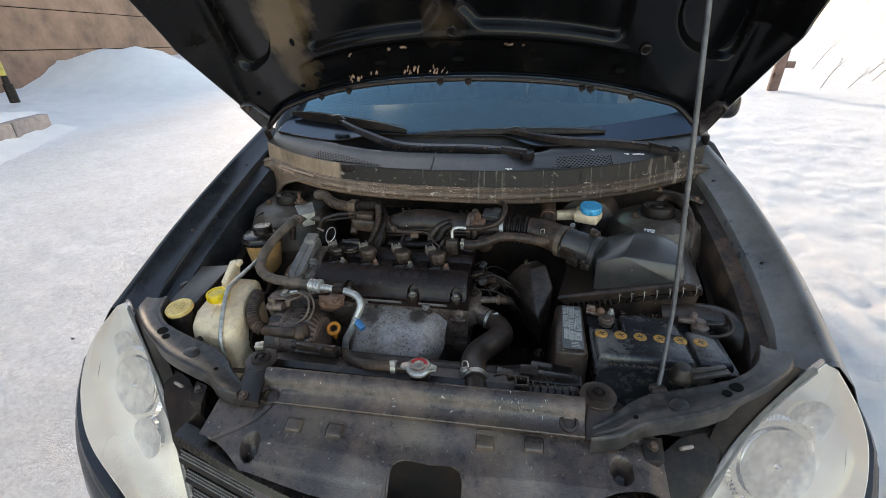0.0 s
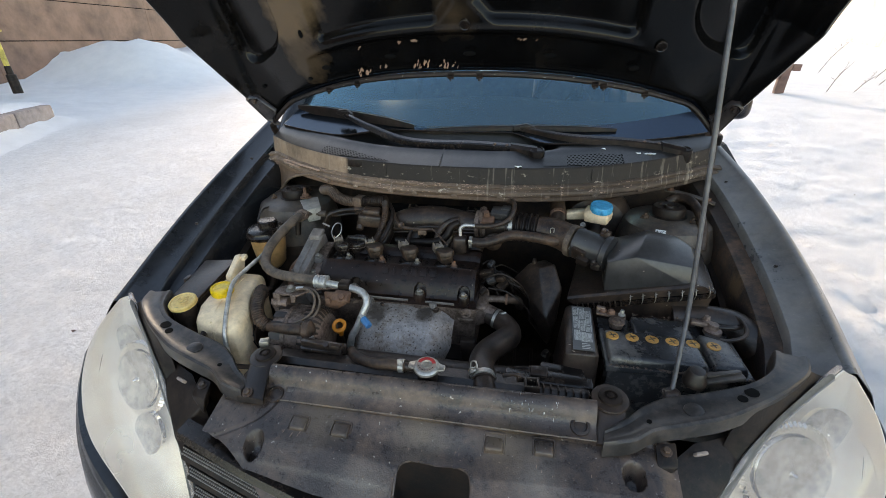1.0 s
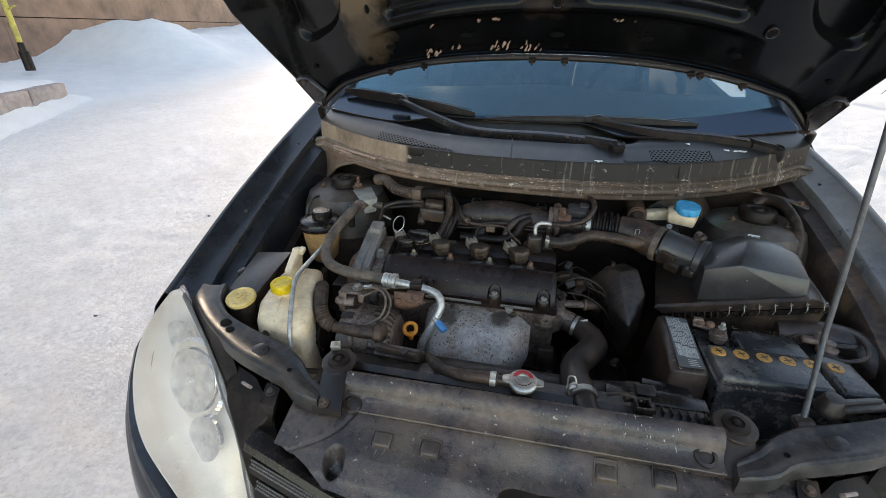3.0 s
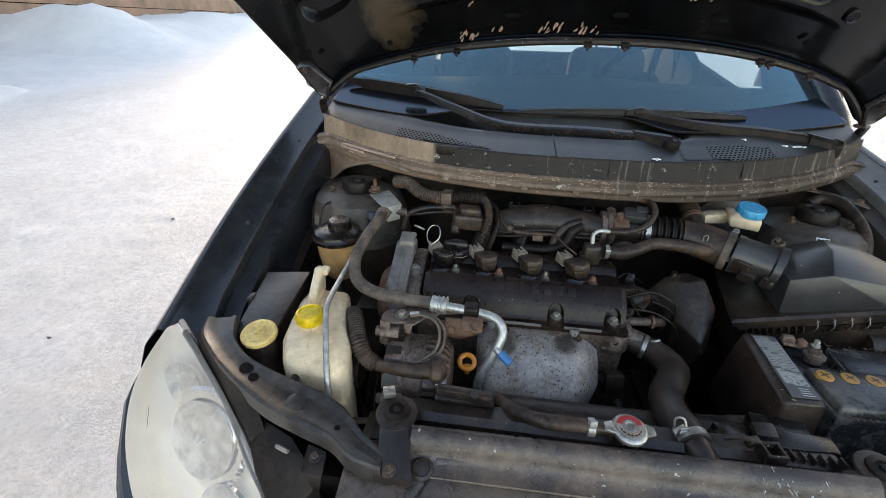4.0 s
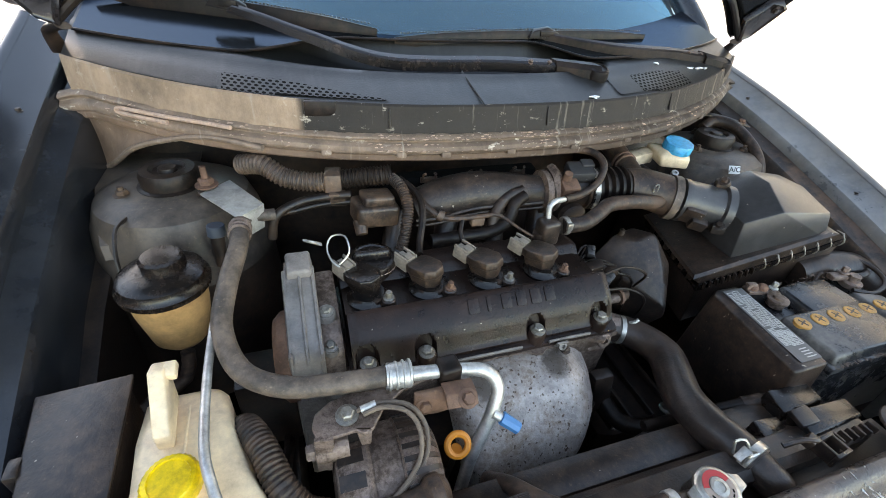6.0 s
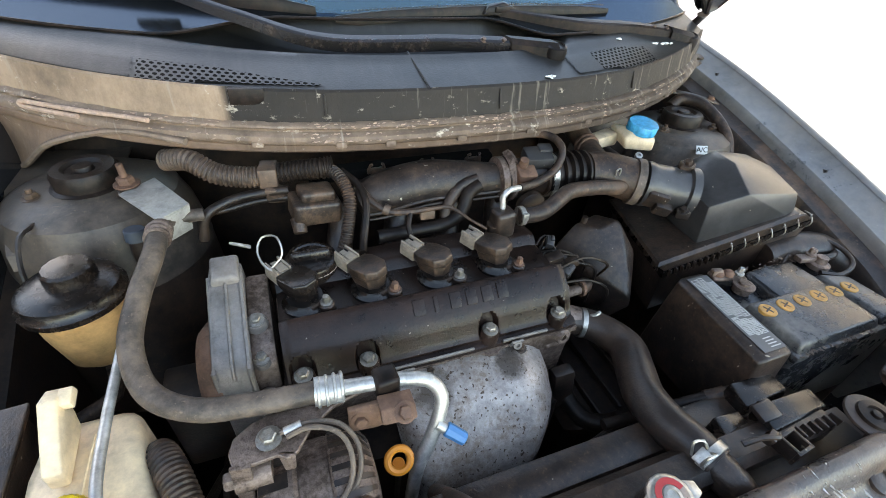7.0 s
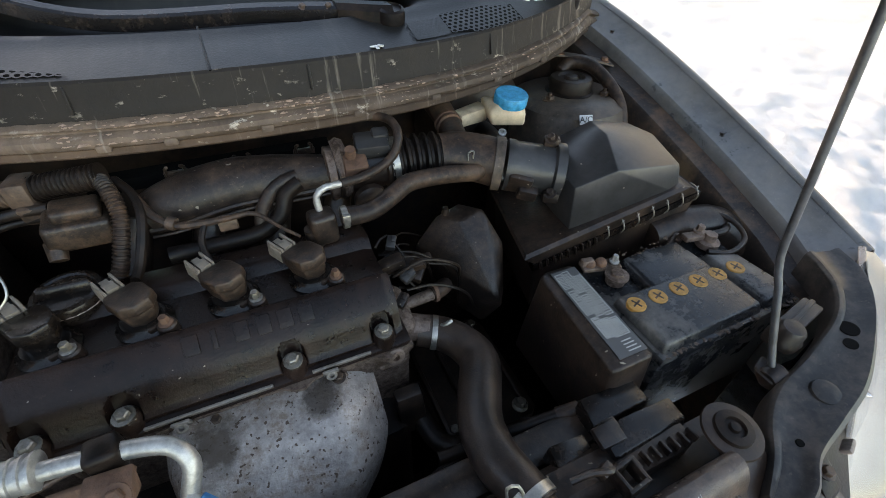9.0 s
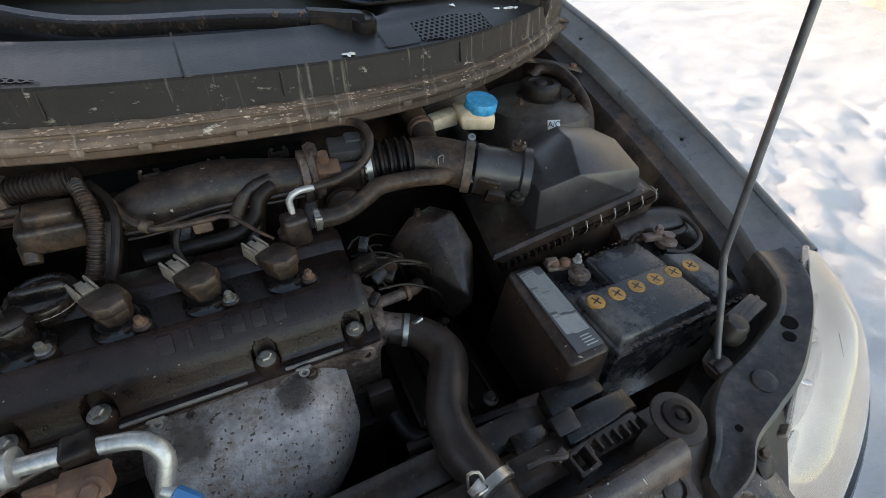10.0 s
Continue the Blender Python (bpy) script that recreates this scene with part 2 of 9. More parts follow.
M_ALLOY = grimy("dull_cast_alloy", (0.44, 0.42, 0.40), 0.5, 0.4, (0.12, 0.09, 0.065), 0.6, 26, 240, 0.4, 0.0012)
M_CAST = grimy("grey_cast_cover", (0.225, 0.202, 0.187), 0.46, 0.2, (0.14, 0.10, 0.08), 0.4, 18, 240, 0.5, 0.0014, warm=False)
M_HOSE = grimy("grey_dusted_hose", (0.084, 0.065, 0.054), 0.5, 0.0, (0.32, 0.222, 0.155), 0.38, 16, 300, 0.3, spec=0.35, warm=False)
M_ALLOY_DIRTY = grimy("oily_cast_alloy", (0.20, 0.172, 0.146), 0.45, 0.3, (0.040, 0.029, 0.021), 0.62, 24, 220, 0.5, 0.0014, edge=(0.44, 0.58), crumbs=0.1)
M_PIPE = grimy("bright_aluminium_pipe", (0.54, 0.53, 0.51), 0.46, 0.7, (0.25, 0.22, 0.19), 0.22, 26, 300, 0.2, warm=False)
M_STEEL = grimy("zinc_steel", (0.52, 0.50, 0.46), 0.38, 0.85, (0.2, 0.16, 0.11), 0.35, 30, 300, 0.2, warm=False)
M_RUST = grimy("rusty_bracket", (0.115, 0.072, 0.050), 0.7, 0.15, (0.22, 0.15, 0.105), 0.45, 24, 220, 0.4, 0.0012)
M_PROP = grimy("dull_grey_steel_rod", (0.085, 0.088, 0.095), 0.40, 0.3, (0.12, 0.10, 0.08), 0.25, 20, 300, 0.15, warm=False)
M_STAY = grimy("pale_zinc_strap", (0.38, 0.36, 0.33), 0.5, 0.2, (0.25, 0.2, 0.15), 0.2, 20, 300, 0.1, warm=False)
M_BOLT = grimy("worn_bolt", (0.34, 0.32, 0.29), 0.42, 0.8, (0.16, 0.115, 0.075), 0.5, 60, 300, 0.3, warm=False)
M_CLIPGREY = grimy("pale_grey_connector", (0.30, 0.285, 0.25), 0.55, 0.0, (0.16, 0.13, 0.10), 0.35, 30, 300, 0.15)
M_CREAM = grimy("aged_cream_tank", (0.84, 0.60, 0.40), 0.42, 0.0, (0.42, 0.27, 0.15), 0.32, 9, 200, 0.06, warm=False)
M_BROWN = grimy("brown_stained_tank", (0.50, 0.275, 0.115), 0.42, 0.0, (0.26, 0.14, 0.06), 0.35, 12, 200, 0.06, warm=False)
M_YELLOW = grimy("yellow_cap", (0.80, 0.52, 0.01), 0.40, 0.0, (0.5, 0.32, 0.03), 0.2, 30, 240, 0.1)
M_YELLOW_DIRTY = grimy("dirty_yellow_cap", (0.92, 0.56, 0.20), 0.5, 0.0, (0.20, 0.13, 0.06), 0.35, 26, 240, 0.1)
M_BLUE = grimy("blue_cap", (0.006, 0.34, 0.60), 0.40, 0.0, (0.02, 0.30, 0.45), 0.2, 40, 240, 0.08, warm=False)
M_FADEDBLUE = plain("faded_blue_grey", (0.045, 0.055, 0.07), 0.5)
M_BLUE_DARK = plain("blue_valve_cap", (0.03, 0.20, 0.44), 0.4)
M_ORANGE = plain("orange_dipstick", (0.66, 0.21, 0.02), 0.42)
M_CAPYELLOW = grimy("battery_plug_orange", (0.56, 0.27, 0.06), 0.5, 0.0, (0.34, 0.18, 0.07), 0.45, 60, 260, 0.15, warm=False)
M_BATTERY = grimy("dusty_battery_case", (0.022, 0.023, 0.026), 0.32, 0.0, (0.25, 0.225, 0.20), 0.46, 7, 300, 0.15, edge=(0.47, 0.62), warm=False, crumbs=0.3)
M_LABEL = plain("grey_label", (0.085, 0.086, 0.088), 0.4)
M_PRINT = plain("worn_white_print", (0.44, 0.44, 0.42), 0.6)
M_WHITE = plain("white_print", (0.72, 0.72, 0.70), 0.55)
M_RED = plain("red_print", (0.45, 0.03, 0.03), 0.45)
M_COWL = streaked("weathered_cowl_plastic", (0.0085, 0.0085, 0.009), (0.13, 0.115, 0.10), 0.12, 0.42, (40, 4, 5), (0.026, 0.024, 0.023))
M_COWL.node_tree.nodes["Principled BSDF"].inputs["Specular IOR Level"].default_value = 0.45


def muddy(name, col, tan, pale, side=(-0.20, -0.36), base=0.25, spots=0.5, cake=12.0):
    """Plastic whose one end is caked in tan mud, with washed streaks and pale dried spots."""
    m, nt, p = nodes_of(name)
    sep = nt.nodes.new("ShaderNodeSeparateXYZ")
    tc = nt.nodes.new("ShaderNodeTexCoord")
    nt.links.new(tc.outputs["Object"], sep.inputs[0])
    caked = ramp(nt, sep.outputs[0], side[0], side[1])
    caked = maths(nt, "ADD", maths(nt, "MULTIPLY", caked, 0.85), base)
    blot = ramp(nt, noise_node(nt, cake, 8, 0.75, (1, 1, 0.7)), 0.12, 0.62)
    out = mixcol(nt, maths(nt, "MULTIPLY", caked, blot), col, tan)
    streak = ramp(nt, noise_node(nt, 1.0, 4, 0.6, (85, 4, 7)), 0.58, 0.72)
    out = mixcol(nt, maths(nt, "MULTIPLY", streak, 0.42), out, tuple(0.75 * c for c in pale))
    spot = ramp(nt, noise_node(nt, 70.0, 5, 0.7, (0.6, 1, 1)), 0.60, 0.68)
    spot = maths(nt, "MULTIPLY", spot, ramp(nt, noise_node(nt, 9.0, 3, 0.6), 0.45, 0.62))
    out = mixcol(nt, maths(nt, "MULTIPLY", spot, spots), out, pale)
    nt.links.new(out, p.inputs["Base Color"])
    p.inputs["Roughness"].default_value = 0.6
    p.inputs["Specular IOR Level"].default_value = 0.25
    bump(nt, p, maths(nt, "ADD", noise_node(nt, 240.0, 4, 0.65), noise_node(nt, 60.0, 6, 0.7)), 0.5, 0.0014)
    return m


M_COWLFACE = muddy("muddy_cowl_edge", (0.013, 0.0125, 0.0125), (0.44, 0.300, 0.205), (0.55, 0.46, 0.37), side=(-0.336, -0.346), base=0.045, spots=0.9)
M_LEDGE = muddy("dirty_bulkhead_ledge", (0.028, 0.020, 0.016), (0.27, 0.170, 0.118), (0.55, 0.44, 0.34), (0.35, -0.5), 0.10, 0.9)
M_SEAL = muddy("caked_rubber_seal", (0.040, 0.030, 0.025), (0.29, 0.200, 0.148), (0.78, 0.67, 0.56), (0.25, -0.40), 0.26, 1.0, cake=26.0)
M_CRUST = grimy("pale_dried_mud", (0.40, 0.33, 0.265), 0.8, 0.0, (0.30, 0.22, 0.15), 0.4, 40, 300, 0.2)
M_SPLASH = grimy("tan_dried_splash", (0.30, 0.225, 0.165), 0.8, 0.0, (0.20, 0.14, 0.09), 0.4, 60, 300, 0.2)
M_HOODSEAL = grimy("old_rubber_strip", (0.005, 0.0046, 0.0044), 0.55, 0.0, (0.10, 0.07, 0.045), 0.16, 14, 240, 0.3, speck=(0.38, 0.33, 0.27), speck_at=0.70)
M_WIPER = grimy("worn_wiper_paint", (0.010, 0.010, 0.0105), 0.30, 0.0, (0.15, 0.10, 0.065), 0.10, 9, 300, 0.12, spec=0.4, edge=(0.54, 0.62))
# flat black for print and backings; on slots and holes it paints their shade
M_BLACK = plain("black_print_and_hole_shade", (0.0018, 0.0018, 0.0018), 0.85)
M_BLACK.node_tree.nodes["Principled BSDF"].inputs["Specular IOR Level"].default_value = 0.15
M_MESH = plain("silver_grille_mesh", (0.26, 0.245, 0.23), 0.45, 0.5)
M_CHROME = grimy("chrome", (0.86, 0.86, 0.87), 0.10, 1.0, (0.5, 0.5, 0.5), 0.1, 20, 300, 0.03, warm=False)
M_REFLECT = plain("lamp_bowl", (0.96, 0.94, 0.90), 0.06, 1.0, vary=0.02, relief=0.0)
M_LAMPBODY = plain("lamp_bezel", (0.97, 0.86, 0.77), 0.30, 0.10)
M_LAMPRUBBER = grimy("grey_lamp_rubber", (0.085, 0.087, 0.086), 0.5, 0.0, (0.20, 0.17, 0.13), 0.25, 20, 300, 0.2, warm=False)
M_LENS = glass("hazed_lamp_lens", (1.0, 0.94, 0.88), 0.31, 0.012, (1.0, 0.85, 0.78))
# sheen paints the sky reflection bluer; the screen's haze includes a veil of glare
M_GLASS = glass("windscreen_glass", (0.72, 0.82, 0.85), 0.032, 0.0, ior=2.25, sheen=(0.36, 0.78, 0.96))
M_FRIT = glass("black_glass_band", (0.002, 0.002, 0.003), 0.012, 0.16, ior=1.9, sheen=(0.14, 0.21, 0.30))
M_SIDEGLASS = glass("side_glass", (0.66, 0.72, 0.70), 0.02, 0.0)
M_HEATSHIELD = grimy("spotted_heat_shield", (0.385, 0.338, 0.315), 0.42, 0.3, (0.17, 0.115, 0.08), 0.50, 22, 420, 0.4, 0.0014, speck=(0.085, 0.055, 0.04), speck_at=0.635, crumbs=0.3, edge=(0.48, 0.60), warm=False)
stained(M_HEATSHIELD, (0.025, 0.050, 0.205), 0.026, (0.035, 0.024, 0.017))
stained(M_HEATSHIELD, (-0.085, 0.040, 0.195), 0.030, (0.07, 0.05, 0.035))
M_CABIN = grimy("dark_cabin_trim", (0.009, 0.010, 0.012), 0.85, 0.0, (0.06, 0.06, 0.06), 0.08, 6, 300, 0.2, spec=0.08)
M_SEAT = grimy("grey_seat_cloth", (0.035, 0.038, 0.044), 0.9, 0.0, (0.1, 0.1, 0.1), 0.3, 20, 500, 0.3)
M_WALL_BROWN = grimy("brown_facade_panel", (0.23, 0.162, 0.118), 0.7, 0.0, (0.19, 0.14, 0.105), 0.12, 0.6, 30, 0.1)
M_WALL_CREAM = grimy("cream_facade", (0.66, 0.63, 0.54), 0.75, 0.0, (0.5, 0.47, 0.4), 0.3, 0.5, 30, 0.1)
M_POSTBROWN = grimy("brown_post_paint", (0.16, 0.12, 0.105), 0.6, 0.0, (0.1, 0.08, 0.07), 0.3, 3, 60, 0.1)
M_POSTYELLOW = grimy("yellow_post_paint", (0.62, 0.50, 0.10), 0.55, 0.0, (0.12, 0.10, 0.08), 0.4, 5, 60, 0.1)
M_CONCRETE = grimy("grey_kerb_concrete", (0.30, 0.30, 0.29), 0.8, 0.0, (0.2, 0.19, 0.17), 0.4, 3, 60, 0.3)
M_STALK = plain("dry_stalk", (0.16, 0.12, 0.08), 0.85)


# ---- building blocks ----
ORIGIN = {}


def thing(name, at, label, category, group="", kind=""):
    ob = new(name)
    ob.empty_display_size = 0.05
    ob.location = at
    ORIGIN[ob.name] = Vector(at)
    return tagged(ob, label, category, group, kind)


def finish(bm, sharp=38.0):
    bmesh.ops.recalc_face_normals(bm, faces=bm.faces)
    lim = radians(sharp)
    for f in bm.faces:
        f.smooth = True
    for e in bm.edges:
        if len(e.link_faces) == 2:
            e.smooth = e.calc_face_angle(0.0) < lim


def part(name, bm, material, parent, label="", sharp=38.0, kind=""):
    """One mesh object made from bm (in world metres), linked under a thing or a part."""
    finish(bm, sharp)
    o = ORIGIN[parent.name]
    bmesh.ops.translate(bm, verts=bm.verts, vec=-o)
    me = bpy.data.meshes.new(name)
    bm.to_mesh(me)
    bm.free()
    for mt in (material if isinstance(material, (list, tuple)) else [material]):
        me.materials.append(mt)
    ob = new(name, me)
    ob.parent = parent
    ORIGIN[ob.name] = o
    return tagged(ob, label, kind=kind)


def solo(name, bm, material, at, label, category, group="", kind="", sharp=38.0):
    """A top-level thing or piece of the setting that is one mesh."""
    finish(bm, sharp)
    bmesh.ops.translate(bm, verts=bm.verts, vec=-Vector(at))
    me = bpy.data.meshes.new(name)
    bm.to_mesh(me)
    bm.free()
    for mt in (material if isinstance(material, (list, tuple)) else [material]):
        me.materials.append(mt)
    ob = new(name, me)
    ob.location = at
    ORIGIN[ob.name] = Vector(at)
    return tagged(ob, label, category, group, kind)


def B():
    return bmesh.new()


def add(bm, tmp):
    me = bpy.data.meshes.new("tmp")
    tmp.to_mesh(me)
    tmp.free()
    bm.from_mesh(me)
    bpy.data.meshes.remove(me)
    return bm


def rounded(tmp, r, seg=2, only=None):
    if r > 0:
        edges = [e for e in tmp.edges if len(e.link_faces) == 2 and e.calc_face_angle(0.0) > radians(20)]
        bmesh.ops.bevel(tmp, geom=edges, offset=r, segments=seg, profile=0.5, affect="EDGES", clamp_overlap=True)


def box(bm, c, s, rot=(0, 0, 0), r=0.003, seg=2, top=(1.0, 1.0), m=None):
    """A rounded box, tapered towards its top by the factors given."""
    tmp = B()
    bmesh.ops.create_cube(tmp, size=1.0)
    for v in tmp.verts:
        k = top if v.co.z > 0 else (1, 1)
        v.co = Vector((v.co.x * s[0] * k[0], v.co.y * s[1] * k[1], v.co.z * s[2]))
    rounded(tmp, r, seg)
    bmesh.ops.transform(tmp, matrix=m or pose(*c, *rot), verts=tmp.verts)
    return add(bm, tmp)


def frame_of(axis):
    z = Vector(axis).normalized()
    x = Vector((1, 0, 0)) if abs(z.x) < 0.8 else Vector((0, 1, 0))
    y = z.cross(x).normalized()
    return y.cross(z).normalized(), y, z


def lathe(bm, base, axis, profile, n=24, lobes=0, lobe=0.0):
    """A turned shape: profile of (radius, height) along axis from base; lobes give a ribbed rim."""
    x, y, z = frame_of(axis)
    rings = []
    for r, h in profile:
        ring = []
        for i in range(n):
            a = 2 * math.pi * i / n
            rr = max(r, 1e-5) * (1 + (lobe * (1 if i % 2 else -1) if lobes else 0))
            ring.append(bm.verts.new(Vector(base) + z * h + x * (rr * math.cos(a)) + y * (rr * math.sin(a))))
        rings.append(ring)
    for a, b in zip(rings, rings[1:]):
        for i in range(n):
            bm.faces.new((a[i], a[(i + 1) % n], b[(i + 1) % n], b[i]))
    bm.faces.new(rings[0])
    bm.faces.new(rings[-1])
    return bm


def cyl(bm, a, b, r, r2=None, n=20, edge=0.0):
    a, b = Vector(a), Vector(b)
    h = (b - a).length
    r2 = r if r2 is None else r2
    e = min(edge, h * 0.4)
    prof = [(r - e, 0), (r, e), (r2, h - e), (r2 - e, h)] if e else [(r, 0), (r2, h)]
    return lathe(bm, a, b - a, prof, n)


def spline(pts, step):
    """Points along a smooth curve through pts, about step apart."""
    p = [Vector(q) for q in pts]
    p = [p[0] * 2 - p[1]] + p + [p[-1] * 2 - p[-2]]
    out = []
    for i in range(1, len(p) - 2):
        k = max(2, int((p[i + 1] - p[i]).length / step))
        for j in range(k):
            t = j / k
            a, b, c, d = p[i - 1], p[i], p[i + 1], p[i + 2]
            out.append(0.5 * ((2 * b) + (c - a) * t + (2 * a - 5 * b + 4 * c - d) * t * t + (3 * b - a - 3 * c + d) * t ** 3))
    out.append(p[-2])
    return out


def tube(bm, pts, r, n=12, step=0.012, ribs=0.0, depth=0.0, flat=1.0, raw=False):
    """A pipe through pts; r may be a list, one radius a point; ribs: the pitch of corrugation, depth its height."""
    if ribs:
        step = ribs / 4
    path = [Vector(q) for q in pts] if raw else spline(pts, step)
    m = len(path)
    radii = r if isinstance(r, (list, tuple)) else [r, r]
    up = None
    rings, run = [], 0.0
    for i, p in enumerate(path):
        t = (path[min(i + 1, m - 1)] - path[max(i - 1, 0)]).normalized()
        if up is None:
            up = frame_of(t)[0]
        up = (up - t * up.dot(t)).normalized()
        side = t.cross(up)
        if i:
            run += (p - path[i - 1]).length
        u = i / (m - 1) * (len(radii) - 1)
        j = min(int(u), len(radii) - 2)
        rr = radii[j] + (radii[j + 1] - radii[j]) * (u - j)
        if ribs:
            rr += depth * (1 if (i % 4) in (1, 2) else -1)
        rings.append([bm.verts.new(p + up * (rr * math.cos(2 * math.pi * k / n)) + side * (rr * flat * math.sin(2 * math.pi * k / n))) for k in range(n)])
    for a, b in zip(rings, rings[1:]):
        for k in range(n):
            bm.faces.new((a[k], a[(k + 1) % n], b[(k + 1) % n], b[k]))
    bm.faces.new(rings[0])
    bm.faces.new(rings[-1])
    return bm


def hull(bm, pts, r=0.004, seg=2):
    tmp = B()
    vs = [tmp.verts.new(p) for p in pts]
    res = bmesh.ops.convex_hull(tmp, input=vs)
    junk = [g for g in res["geom_interior"] if isinstance(g, bmesh.types.BMVert)]
    if junk:
        bmesh.ops.delete(tmp, geom=junk, context="VERTS")
    bmesh.ops.dissolve_limit(tmp, angle_limit=radians(4), verts=tmp.verts, edges=tmp.edges)
    rounded(tmp, r, seg)
    return add(bm, tmp)


def plate(bm, outline, thick, m, r=0.0015, hole=None):
    """A flat plate: 2D outline in the plane of the pose m, thickness along its z."""
    tmp = B()
    vs = [tmp.verts.new((x, y, 0)) for x, y in outline]
    f = tmp.faces.new(vs)
    ext = bmesh.ops.extrude_face_region(tmp, geom=[f])
    bmesh.ops.translate(tmp, verts=[v for v in ext["geom"] if isinstance(v, bmesh.types.BMVert)], vec=(0, 0, thick))
    bmesh.ops.recalc_face_normals(tmp, faces=tmp.faces)
    rounded(tmp, r, 1)
    bmesh.ops.transform(tmp, matrix=m, verts=tmp.verts)
    return add(bm, tmp)


def sheet(bm, grid, thick, keep=None):
    """A skin over rows of points, with thickness; keep(i, j) says which cells stay."""
    tmp = B()
    vs = [[tmp.verts.new(p) for p in row] for row in grid]
    for i in range(len(vs) - 1):
        for j in range(len(vs[0]) - 1):
            if keep is None or keep(i, j):
                tmp.faces.new((vs[i][j], vs[i][j + 1], vs[i + 1][j + 1], vs[i + 1][j]))
    loose = [v for v in tmp.verts if not v.link_faces]
    bmesh.ops.delete(tmp, geom=loose, context="VERTS")
    bmesh.ops.recalc_face_normals(tmp, faces=tmp.faces)
    if thick:
        bmesh.ops.solidify(tmp, geom=tmp.faces[:], thickness=thick)
    return add(bm, tmp)


def loft(bm, rings, caps=True):
    vs = [[bm.verts.new(p) for p in ring] for ring in rings]
    n = len(vs[0])
    for a, b in zip(vs, vs[1:]):
        for k in range(n):
            bm.faces.new((a[k], a[(k + 1) % n], b[(k + 1) % n], b[k]))
    if caps:
        bm.faces.new(vs[0])
        bm.faces.new(vs[-1])
    return bm


def bolt(bm, p, axis=(0, 0, 1), r=0.006, h=0.005, washer=True):
    """A hexagon bolt head on a flange washer."""
    if washer:
        lathe(bm, p, axis, [(r * 1.5, 0), (r * 1.5, h * 0.25), (r * 1.1, h * 0.35)], 16)
    z = Vector(axis).normalized()
    lathe(bm, Vector(p) + z * h * 0.25, axis, [(r, 0), (r, h * 0.8), (r * 0.8, h)], 6)
    return bm


def clamp(bm, p, axis, r, w=0.009):
    """A hose clamp band with its screw ear."""
    z = Vector(axis).normalized()
    lathe(bm, Vector(p) - z * w / 2, axis, [(r, 0), (r + 0.0014, 0.0004), (r + 0.0014, w - 0.0004), (r, w)], 24)
    x, y, _ = frame_of(axis)
    return bm


def lerp(a, b, t):
    return Vector(a) + (Vector(b) - Vector(a)) * t


def smooth(a, b, x):
    t = min(1.0, max(0.0, (x - a) / (b - a)))
    return t * t * (3 - 2 * t)


def fbm(x, y, s, octaves=4):
    return noise.fractal(Vector((x * s, y * s, 3.7)), 0.9, 2.1, octaves)


# ---- the setting: snowed-in yard ----
def ground_z(x, y):
    r = math.hypot(x, y - 1.2)
    z = 0.05 * max(0.0, r - 3.2)
    z = z if z < 1.6 else 1.6 + 0.3 * math.tanh((z - 1.6) / 3)
    road = smooth(-1.0, -1.9, x)
    loose = smooth(0.9, 1.5, x)
    near = 1 - smooth(14, 24, r)
    z += near * (0.006 * fbm(x, y, 5.0) * (0.4 + road) + loose * (0.030 * fbm(x, y, 1.3) + 0.014 * fbm(x, y, 4.3) + 0.012 * abs(fbm(x, y, 7.0)) + 0.075 * abs(fbm(x, y, 2.4)) * (1 - smooth(0.8, 2.6, y)) + 0.03 * abs(fbm(x + 9, y, 5.5)) * (1 - smooth(1.2, 3.0, y))))
    # tyre ruts pressed into the loose snow
    for off in (1.65, 2.05):
        d = abs(x - off - 0.06 * (y - 1.5))
        z -= 0.022 * near * (1 - smooth(0.05, 0.10, d)) * (0.75 + 0.25 * math.sin(y * 95)) * smooth(0.4, 1.2, y) * (1 - smooth(4.5, 6, y))
    return z


def bank_z(x, y):
    """The shovelled bank between the road and the brown building."""
    crest = 0.02 + 0.36 * smooth(8.7, 10.6, y) + 0.56 * math.exp(-((y - 10.75) / 0.95) ** 2) + 0.10 * math.exp(-((y - 13.0) / 1.3) ** 2) + 0.26 * math.exp(-((y - 16.2) / 1.8) ** 2)
    foot = smooth(-7.0 - 0.06 * y, -10.0 - 0.06 * y, x)
    back = 1 - 0.35 * smooth(-11.2, -13.2, x)
    return foot * back * crest * smooth(5.2, 7.2, y) * (1 + 0.14 * fbm(x, y, 0.9)) + foot * (0.10 * abs(fbm(x, y, 1.9)) + 0.05 * fbm(x, y, 5.0))


def spaced(lo, hi, a, b, fine, grow=1.045):
    """Coordinates that are fine between a and b and grow coarser out to lo and hi."""
    out = list(np.arange(a, b + 1e-6, fine))
    for sign, end, start in ((1, hi, b), (-1, lo, a)):
        s, p = fine, start
        while abs(p - end) > 1e-6:
            s *= grow
            p = min(p + s, end) if sign > 0 else max(p - s, end)
            out.append(p)
    return sorted(out)


